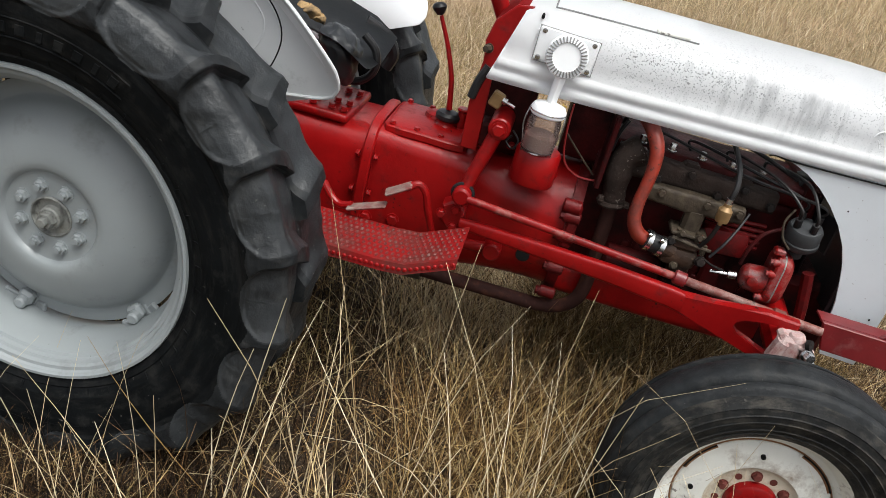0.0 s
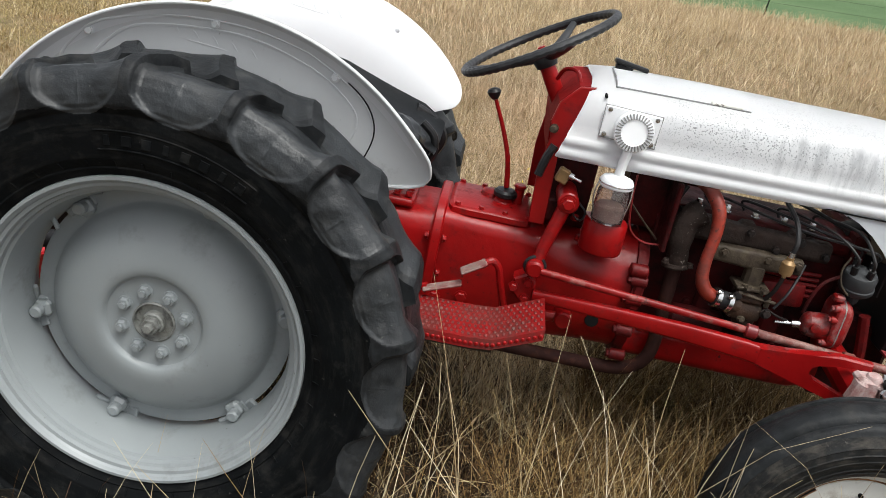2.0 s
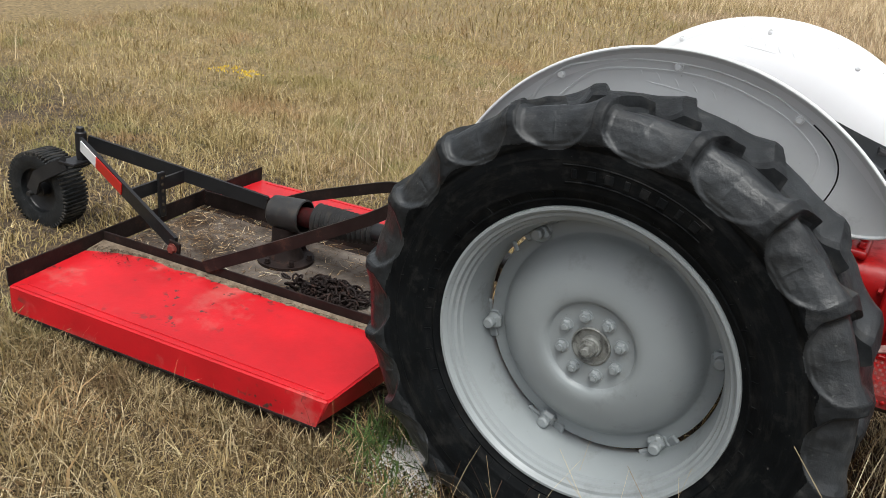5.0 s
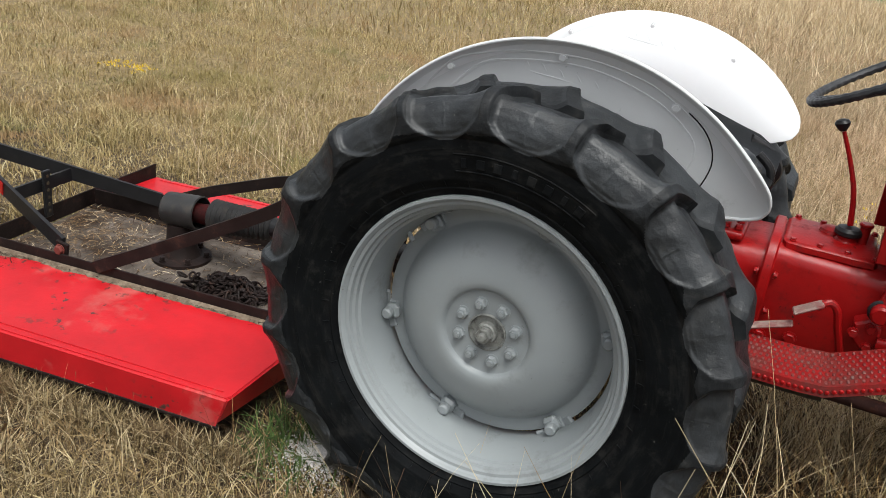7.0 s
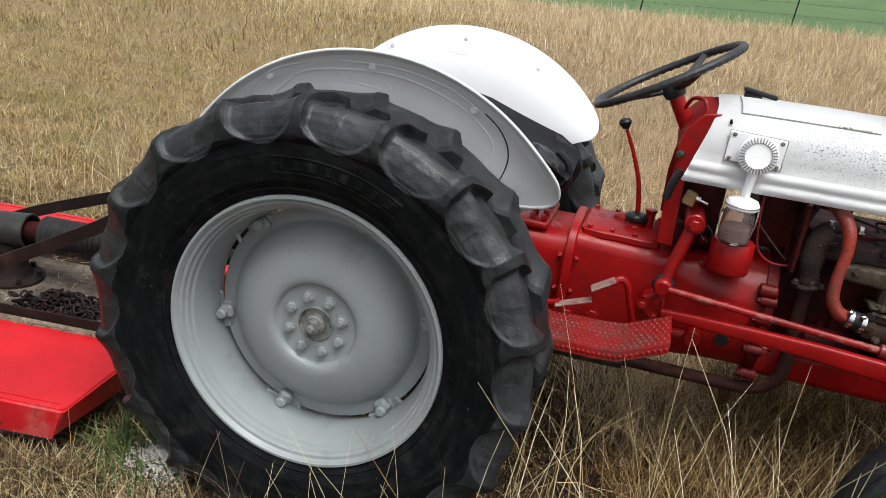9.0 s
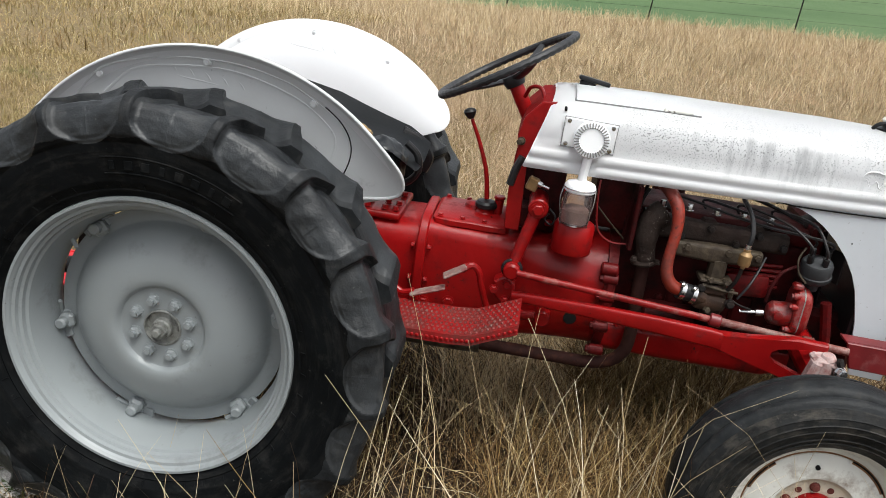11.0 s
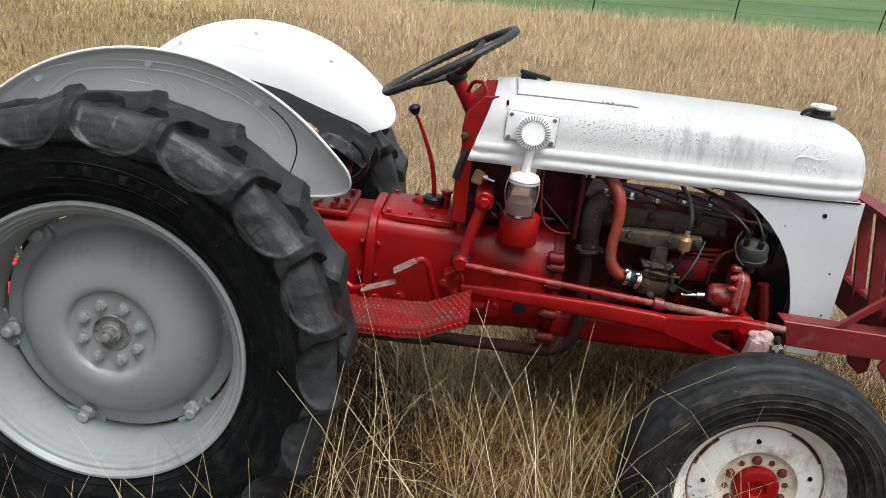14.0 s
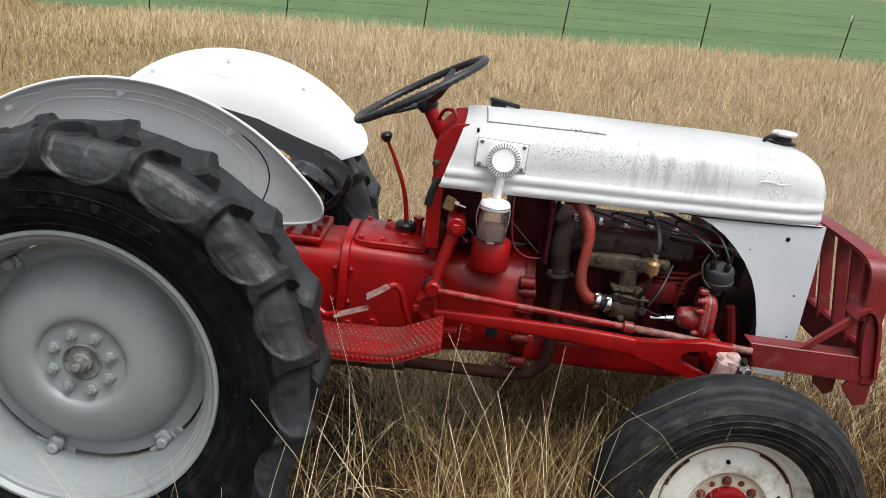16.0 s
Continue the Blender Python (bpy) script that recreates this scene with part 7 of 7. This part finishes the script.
def stems(name, label, mat, xy, height, radius, lean, seed):
    """Thin three-sided stalks that bend over as they rise, all in one mesh."""
    rg = np.random.default_rng(seed)
    n, K = len(xy), 6
    h = height * rg.uniform(0.55, 1.3, n)
    a, ln, bend = rg.uniform(0, 2 * np.pi, n), np.abs(rg.normal(0, lean, n)), rg.uniform(0.1, 0.9, n) ** 1.5 * 1.3
    turn = rg.normal(0, 0.5, n)
    r = radius * rg.uniform(0.7, 1.35, n)
    p = np.stack([xy[:, 0], xy[:, 1], ground_z(xy[:, 0], xy[:, 1]) - 0.01], 1)
    V = np.empty((n, K * 3, 3))
    for k in range(K):
        t = k / (K - 1)
        taper = r * (1.1 - 0.75 * t)
        for j in range(3):
            q = 2 * np.pi * j / 3
            V[:, k * 3 + j] = p + np.stack([taper * np.cos(q), taper * np.sin(q), np.zeros(n)], 1)
        e = np.minimum(ln + bend * (t + 0.1) ** 1.6, 1.75)
        aa = a + turn * t
        p = p + (h / (K - 1))[:, None] * np.stack([np.sin(e) * np.cos(aa), np.sin(e) * np.sin(aa), np.cos(e)], 1)
    F = []
    for k in range(K - 1):
        for j in range(3):
            F.append([k * 3 + j, k * 3 + (j + 1) % 3, k * 3 + 3 + (j + 1) % 3, k * 3 + 3 + j])
    F = (np.arange(n)[:, None, None] * (K * 3) + np.array(F)[None]).reshape(-1, 4)
    me = bpy.data.meshes.new(name)
    me.from_pydata(V.reshape(-1, 3).tolist(), [], F.tolist())
    me.materials.append(mat)
    return tagged(new(name, me), label, "grass", kind="stuff")


def strands(name, label, mat, xy, height, width, lean, seed, curl=1.2, K=6):
    """Thin ribbons that bend over and sink as they rise, each turned its own way, all in one mesh."""
    rg = np.random.default_rng(seed)
    n = len(xy)
    h = height * rg.uniform(0.45, 1.3, n)
    a, ln = rg.uniform(0, 2 * np.pi, n), np.clip(np.abs(rg.normal(0, lean, n)), 0, 1.5)
    bend, turn = curl * rg.uniform(0.1, 1.0, n) ** 1.3, rg.normal(0, 0.6, n)
    f = rg.uniform(0, 2 * np.pi, n)
    w = (width if not np.isscalar(width) else np.full(n, width)) * rg.uniform(0.6, 1.35, n)
    ground = ground_z(xy[:, 0], xy[:, 1])
    p = np.stack([xy[:, 0], xy[:, 1], ground - 0.008], 1)
    V = np.empty((n, K * 2, 3))
    for k in range(K):
        t = k / (K - 1)
        half = (w * (0.5 - 0.38 * t))[:, None] * np.stack([np.cos(f), np.sin(f), np.full(n, 0.25)], 1)
        V[:, 2 * k], V[:, 2 * k + 1] = p - half, p + half
        e = np.minimum(ln + bend * (t + 0.15) ** 1.4, 2.2)
        p = p + (h / (K - 1))[:, None] * np.stack([np.sin(e) * np.cos(a + turn * t), np.sin(e) * np.sin(a + turn * t), np.cos(e)], 1)
        p[:, 2] = np.maximum(p[:, 2], ground + 0.012)
    F = np.array([[2 * k, 2 * k + 1, 2 * k + 3, 2 * k + 2] for k in range(K - 1)])
    F = (np.arange(n)[:, None, None] * (K * 2) + F[None]).reshape(-1)
    me = bpy.data.meshes.new(name)
    me.vertices.add(n * K * 2)
    me.vertices.foreach_set("co", V.reshape(-1))
    me.loops.add(len(F))
    me.loops.foreach_set("vertex_index", F)
    me.polygons.add(len(F) // 4)
    me.polygons.foreach_set("loop_start", np.arange(0, len(F), 4))
    me.update(calc_edges=True)
    me.validate()
    me.materials.append(mat)
    return tagged(new(name, me), label, "grass", kind="stuff")


def feather(p, x0, x1, y0, y1, seed, w=0.5):
    """Thins the points out towards the edges of a patch."""
    d = np.minimum.reduce([p[:, 0] - x0, x1 - p[:, 0], p[:, 1] - y0, y1 - p[:, 1]]) / w
    return p[np.random.default_rng(seed).uniform(0, 1, len(p)) < d]


def scatter(seed, n, x0, x1, y0, y1, clump=0.0, clump_n=0):
    rg = np.random.default_rng(seed)
    if clump:
        c = np.stack([rg.uniform(x0, x1, clump_n), rg.uniform(y0, y1, clump_n)], 1)
        p = c[rg.integers(0, clump_n, n)] + rg.normal(0, clump, (n, 2))
    else:
        p = np.stack([rg.uniform(x0, x1, n), rg.uniform(y0, y1, n)], 1)
    return p


def clear(p):
    """Leaves out what would stand in the tyres, the footboard or the mower."""
    x, y = p[:, 0], p[:, 1]
    k = ~((np.abs(x) < 0.34) & (np.abs(np.abs(y) - 0.685) < 0.15))
    k &= ~((np.abs(x - 1.766) < 0.16) & (np.abs(np.abs(y) - 0.62) < 0.085))
    c, s = math.cos(radians(7.5)), math.sin(radians(7.5))
    u, v = (x + 0.70) * c + (y + 0.065) * s, -(x + 0.70) * s + (y + 0.065) * c
    k &= ~((u < -0.09) & (u > -1.45) & (np.abs(v + 0.035) < 0.745))
    return p[k]


def past_tractor(p):
    """Keeps the taller pasture clear of the far wheels."""
    p = clear(p)
    return p[(p[:, 1] > 0.95) | ((p[:, 0] > 0.7) & (p[:, 0] < 1.5)) | (p[:, 0] > 2.1)]


STRAW = [(0.0, (0.08, 0.042, 0.015)), (0.4, (0.19, 0.110, 0.037)), (0.7, (0.35, 0.230, 0.090)), (0.9, (0.50, 0.375, 0.18)), (1.0, (0.64, 0.53, 0.32))]
# Undergrowth stops near black: the shade inside deep grass, put into blade colour.
UNDER_SHADED = [(0.0, (0.004, 0.0022, 0.0012)), (0.5, (0.011, 0.0055, 0.0025)), (0.85, (0.034, 0.017, 0.006)), (1.0, (0.10, 0.056, 0.021))]
# Dark lower stops paint the shade between stems; upper stops are straw colour.
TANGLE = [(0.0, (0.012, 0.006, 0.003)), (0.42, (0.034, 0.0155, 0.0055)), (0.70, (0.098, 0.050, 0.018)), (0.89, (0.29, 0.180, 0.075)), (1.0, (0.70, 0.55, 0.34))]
SHORT = [(0.0, (0.160, 0.112, 0.048)), (0.3, (0.265, 0.195, 0.085)), (0.65, (0.365, 0.272, 0.125)), (0.9, (0.46, 0.375, 0.19)), (1.0, (0.56, 0.48, 0.29))]
FIELD = [(0.0, (0.25, 0.178, 0.108)), (0.4, (0.375, 0.275, 0.174)), (0.8, (0.51, 0.385, 0.250)), (1.0, (0.70, 0.58, 0.42))]
g_under = grass_material("brown_undergrowth_with_shade", UNDER_SHADED, [((0.050, 0.058, 0.020), 2.2, 0.60, 0.7)])
g_straw = grass_material("dry_straw_grass", STRAW)
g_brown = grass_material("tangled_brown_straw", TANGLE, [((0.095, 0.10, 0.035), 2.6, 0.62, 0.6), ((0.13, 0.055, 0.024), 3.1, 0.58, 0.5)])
g_pale = grass_material("pale_straw", [(0.0, (0.30, 0.22, 0.12)), (0.5, (0.52, 0.43, 0.27)), (1.0, (0.70, 0.62, 0.46))])
g_mid = grass_material("tangled_dry_grass", [(0.0, (0.04, 0.024, 0.010)), (0.4, (0.11, 0.063, 0.025)), (0.75, (0.22, 0.14, 0.06)), (1.0, (0.40, 0.29, 0.14))], [((0.085, 0.095, 0.035), 2.2, 0.58, 0.7)])
PATCHES = [((0.225, 0.190, 0.068), 0.8, 0.50, 0.6), ((0.115, 0.145, 0.045), 2.0, 0.57, 0.7), ((0.33, 0.200, 0.105), 1.7, 0.55, 0.75), ((0.47, 0.375, 0.205), 3.6, 0.60, 0.6), ((0.085, 0.095, 0.035), 4.5, 0.64, 0.5)]
g_mixed = grass_material("short_dry_green_grass", SHORT, PATCHES)
g_far = grass_material("far_reddish_straw", FIELD, [((0.27, 0.215, 0.125), 0.28, 0.52, 0.75), ((0.50, 0.345, 0.215), 0.6, 0.53, 0.7), ((0.22, 0.195, 0.10), 1.1, 0.60, 0.6)])
g_matted = grass_material("matted_dry_grass", [(0.0, (0.045, 0.030, 0.014)), (0.35, (0.14, 0.095, 0.045)), (0.7, (0.29, 0.215, 0.105)), (1.0, (0.55, 0.46, 0.29))], [((0.10, 0.115, 0.042), 1.9, 0.54, 0.65), ((0.12, 0.066, 0.032), 3.0, 0.57, 0.6)])
g_tip = grass_material("pale_seed_straw", [(0.0, (0.42, 0.31, 0.17)), (0.6, (0.58, 0.45, 0.27)), (1.0, (0.76, 0.65, 0.45))])


def thin(p, seed):
    """Sparser close behind the rear tyre, filling out towards x 1.4."""
    k = np.random.default_rng(seed).uniform(0, 1, len(p))
    return p[(p[:, 0] > 1.4) | (k < 0.12 + 0.70 * np.clip(p[:, 0] - 0.45, 0, 0.95))]


def fade(p, seed, x0, x1):
    """Thins the points out towards x0, full from x1 on."""
    return p[np.random.default_rng(seed).uniform(0, 1, len(p)) < (p[:, 0] - x0 - 0.5 * np.sin(1.7 * p[:, 1])) / (x1 - x0)]


def lumps(p, seed, size):
    """Smooth random swells of about the given size, 0 to 1, for tussocks."""
    rg = np.random.default_rng(seed)
    v = np.zeros(len(p))
    for _ in range(14):
        a, k = rg.uniform(0, 2 * np.pi), 2 * np.pi / (size * rg.uniform(0.7, 2.2))
        v += np.sin(k * (p[:, 0] * math.cos(a) + p[:, 1] * math.sin(a)) + rg.uniform(0, 6.28))
    return np.clip(0.5 + v / 8.0, 0, 1)


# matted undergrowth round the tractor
blades("undergrowth_grass", "matted brown undergrowth beneath the tractor, coloured dark for its shade", g_under, clear(feather(scatter(11, 56000, -0.4, 3.8, -2.1, 0.9), -0.4, 3.8, -2.1, 0.9, 3)), 0.11, 0.0036, 1.2, 21, 0.9)
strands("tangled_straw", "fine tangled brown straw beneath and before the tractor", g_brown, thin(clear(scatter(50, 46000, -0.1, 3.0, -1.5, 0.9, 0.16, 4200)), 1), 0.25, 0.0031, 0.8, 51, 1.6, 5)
strands("leaning_straw", "long thin straw leaning in all directions", g_straw, thin(clear(scatter(13, 3400, 0.3, 3.2, -1.60, 0.6, 0.09, 420)), 2), 0.44, 0.0029, 0.6, 23, 1.1, 7)
strands("straw_under_engine", "golden straw standing below the engine", g_tip, clear(scatter(61, 7000, 0.7, 2.3, -0.05, 1.15)), 0.30, 0.0027, 0.6, 62, 1.0)
strands("straw_by_front_wheel", "dry straw between the footboard and the front tyre", g_straw, clear(scatter(64, 2600, 0.95, 1.75, -0.85, -0.05, 0.10, 300)), 0.36, 0.0028, 0.65, 65, 1.3)
stems("tall_single_stalks", "tall pale stalks standing up before the engine", g_pale, clear(scatter(67, 32, 0.60, 1.9, -1.05, -0.62, 0.06, 16)), 0.78, 0.0014, 0.42, 68)
stems("long_straw_stalks", "single long bent pale straw stalks", g_pale, clear(scatter(43, 200, 0.48, 3.0, -1.50, -0.72, 0.05, 60)), 0.60, 0.0015, 0.48, 44)
stems("stalks_by_wheel", "thin pale straw stalks before the rear tyre", g_pale, clear(scatter(46, 30, -0.30, 0.45, -1.20, -0.90, 0.05, 12)), 0.44, 0.0012, 0.36, 47)
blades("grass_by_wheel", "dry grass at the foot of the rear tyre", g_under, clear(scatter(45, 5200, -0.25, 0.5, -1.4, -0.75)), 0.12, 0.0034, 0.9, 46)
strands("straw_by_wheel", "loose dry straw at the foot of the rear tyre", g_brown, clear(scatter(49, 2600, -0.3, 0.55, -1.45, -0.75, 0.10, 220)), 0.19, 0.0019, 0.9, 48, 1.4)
blades("grass_by_far_wheel", "tall dry grass before the far front tyre", g_mid, clear(scatter(48, 6500, 1.2, 2.3, 0.10, 0.54)), 0.36, 0.0045, 0.35, 49, 0.7)
# short matted pasture behind and round the mower
p = clear(np.concatenate([scatter(14, 92000, -7.5, 0.6, 0.6, 6.2), scatter(38, 76000, -4.2, 0.6, -1.5, 3.2)]))
blades("short_grass", "short mixed dry and green pasture grass", g_mixed, p, 0.048 + 0.085 * lumps(p, 91, 0.42) ** 1.5, 0.0054, 1.15, 24, 0.9)
p = clear(scatter(15, 52000, -8.0, 1.2, -1.6, 7.0))
q = lumps(p, 92, 0.55)
p, q = p[q > 0.52], q[q > 0.52]
strands("short_grass_tufts", "tufts of drier longer pasture grass", g_mixed, p, 0.05 + 0.15 * (q - 0.45), 0.0036, 1.0, 25, 1.8, 5)
strands("pasture_stalks", "single pale stalks leaning over the short pasture", g_tip, clear(scatter(19, 900, -7.0, 1.0, 0.9, 6.5, 0.25, 240)), 0.34, 0.0030, 0.75, 29, 1.0, 5)
# straw field behind the tractor up to the fence
blades("pasture_grass", "knee-high dry straw-coloured pasture", g_far, fade(past_tractor(scatter(16, 130000, -3.4, 8.0, 0.6, 7.2, 0.24, 3600)), 5, -3.4, 0.2), 0.17, 0.0036, 1.15, 26, 0.9)
strands("pasture_straw", "fine bent straw over the pasture", g_far, fade(past_tractor(scatter(20, 21000, -3.2, 8.0, 0.8, 8.5, 0.18, 1500)), 6, -3.2, 0.8), 0.40, 0.0036, 0.5, 30, 1.3, 5)
p = scatter(17, 125000, -16.0, 19.0, 5.6, 25.2, 0.40, 7000)
west = p[:, 0] < -2.0 - 0.25 * (p[:, 1] - 9.0) + 1.2 * np.sin(0.9 * p[:, 1])
q = p[west]
blades("short_distant_grass", "short green and dry pasture farther off", g_mixed, q, 0.10 + 0.14 * lumps(q, 93, 0.8), 0.0058 + 0.0005 * q[:, 1], 0.95, 33, 0.8)
p = p[~west]
blades("distant_pasture_grass", "dry reddish straw pasture reaching to the fence", g_far, p, 0.22, 0.0048 + 0.00042 * p[:, 1], 1.05, 27, 0.8)
p = scatter(21, 42000, -9.0, 18.0, 8.5, 25.2, 0.45, 2600)
rise = np.clip((p[:, 1] + 0.35 * p[:, 0] - 9.0 + 1.5 * np.sin(0.8 * p[:, 0])) / 6.0, 0, 1)
p = p[np.random.default_rng(35).uniform(0, 1, len(p)) < rise]
strands("distant_pasture_straw", "tall fine straw swaying over the far pasture", g_tip, p, 0.38, 0.0032 + 0.00034 * p[:, 1], 0.40, 31, 0.9, 4)

# the pasture goes on before the tractor and on both sides
p = scatter(71, 30000, -8.0, 10.0, -8.5, -1.5, 0.30, 7000)
blades("foreground_pasture_grass", "dry straw-coloured pasture on this side of the tractor", g_mixed, clear(p), 0.16, 0.0100, 0.95, 72, 0.8)
p = scatter(73, 22000, 2.9, 10.0, -1.7, 1.2, 0.20, 2200)
blades("side_pasture_grass", "dry straw pasture ahead of the tractor", g_far, p, 0.17, 0.006, 1.0, 74, 0.8)

# yellow wild flowers
p = np.concatenate([scatter(31, 34, -4.35, -4.0, 2.05, 2.35), scatter(32, 20, 0.95, 1.5, 2.4, 3.4)])
fl = grass_material("yellow_petals", [(0.0, (0.55, 0.36, 0.02)), (1.0, (0.75, 0.55, 0.05))])
blades("yellow_wildflowers", "small yellow wild flowers in the dry pasture", fl, np.repeat(p, 8, 0) + np.random.default_rng(2).normal(0, 0.012, (len(p) * 8, 2)), 0.020, 0.006, 1.1, 41, base_z=0.15)

c_, s_ = math.cos(radians(7.5)), math.sin(radians(7.5))


def on_mower(q):
    return np.stack([-0.70 + q[:, 0] * c_ - q[:, 1] * s_, -0.065 + q[:, 0] * s_ + q[:, 1] * c_], 1)


# pale ash on the ground behind the rear wheel
def build_ash():
    rg = np.random.default_rng(77)
    V, F = [], []
    for i in range(7500):
        r, a = abs(rg.normal(0, 0.075)), rg.uniform(0, math.tau)
        x, y = -0.43 + r * 1.3 * math.cos(a), -0.73 + r * math.sin(a)
        if abs(x) < 0.335 and abs(y + 0.685) < 0.15:
            continue
        s = rg.uniform(0.0012, 0.0042)
        z = float(ground_z(np.array(x), np.array(y))) + 0.012 + 0.045 * max(0, 1 - r / 0.16)
        b = len(V)
        for dx, dy, dz in ((1, 0, 0), (-1, 0, 0), (0, 1, 0), (0, -1, 0), (0, 0, 0.7), (0, 0, -0.7)):
            j = rg.uniform(0.6, 1.2)
            V.append((x + dx * s * j, y + dy * s * j, z + dz * s * j))
        for f in ((0, 2, 4), (2, 1, 4), (1, 3, 4), (3, 0, 4), (2, 0, 5), (1, 2, 5), (3, 1, 5), (0, 3, 5)):
            F.append(tuple(b + k for k in f))
    me = bpy.data.meshes.new("ash_pile")
    me.from_pydata(V, [], F)
    me.materials.append(M_ASH)
    tagged(new("ash_pile", me), "scattered pale ash lumps on the ground beside the tyre", "ash", kind="stuff")


build_ash()
stems("straw_over_ash", "thin straw lying about the pale ash", g_brown, clear(scatter(53, 260, -0.75, -0.25, -1.15, -0.60)), 0.20, 0.0010, 1.1, 54)
blades("matted_grass_by_mower", "short matted dry grass before the mower", g_matted, clear(feather(scatter(81, 42000, -2.4, 0.2, -2.1, -0.7), -2.4, 0.2, -2.1, -0.7, 82)), 0.075, 0.0042, 1.3, 83, 0.9)
strands("loose_straw_by_mower", "loose brown straw lying before the mower", g_matted, clear(feather(scatter(84, 9000, -2.2, 0.1, -1.9, -0.75), -2.2, 0.1, -1.9, -0.75, 85)), 0.17, 0.0030, 1.2, 86, 1.4)
blades("green_grass_by_wheel", "fresh green blades behind the rear tyre", grass_material("fresh_green", [(0.0, (0.03, 0.06, 0.015)), (1.0, (0.11, 0.17, 0.05))]), clear(scatter(55, 520, -0.72, -0.38, -0.85, -0.60, 0.05, 22)), 0.13, 0.006, 0.95, 56, 0.8)
blades("grass_along_mower", "matted grass along the mower's side", g_matted, on_mower(np.stack([np.random.default_rng(57).uniform(-1.5, -0.02, 5200), -0.785 - np.abs(np.random.default_rng(58).normal(0, 0.05, 5200))], 1)), 0.105, 0.0042, 0.8, 59, 0.8)
# straw litter lying on the mower deck
rg_ = np.random.default_rng(90)
p = np.concatenate([np.stack([-1.40 + 1.25 * rg_.uniform(0, 1, 2600) ** 1.6, rg_.uniform(-0.31, 0.25, 2600)], 1), np.stack([rg_.uniform(-1.42, -1.0, 900), rg_.normal(0, 0.13, 900)], 1)])
edge = np.concatenate([np.stack([rg_.uniform(-1.42, -0.2, 320), -0.342 - np.abs(rg_.normal(0, 0.010, 320))], 1), np.stack([rg_.normal(-1.34, 0.06, 170), -0.35 - np.abs(rg_.normal(0, 0.06, 170))], 1)])


def level(q, z):
    """The height above the ground's lumps that lays a blade on a level deck."""
    return z - ground_z(q[:, 0], q[:, 1])


p, edge = on_mower(p), on_mower(edge)
blades("straw_litter", "dry straw and twigs littering the mower deck", g_brown, p, 0.040, 0.0030, 1.45, 91, 0.2, base_z=level(p, 0.190), lying=True)
blades("pale_straw_litter", "pale straw pieces on the mower deck", g_pale, p[:130], 0.05, 0.0026, 1.45, 95, 0.2, base_z=level(p[:130], 0.194), lying=True)
blades("straw_edge_litter", "dry straw gathered along the mower rail", g_under, edge, 0.030, 0.003, 1.45, 92, 0.2, base_z=level(edge, 0.219), lying=True)
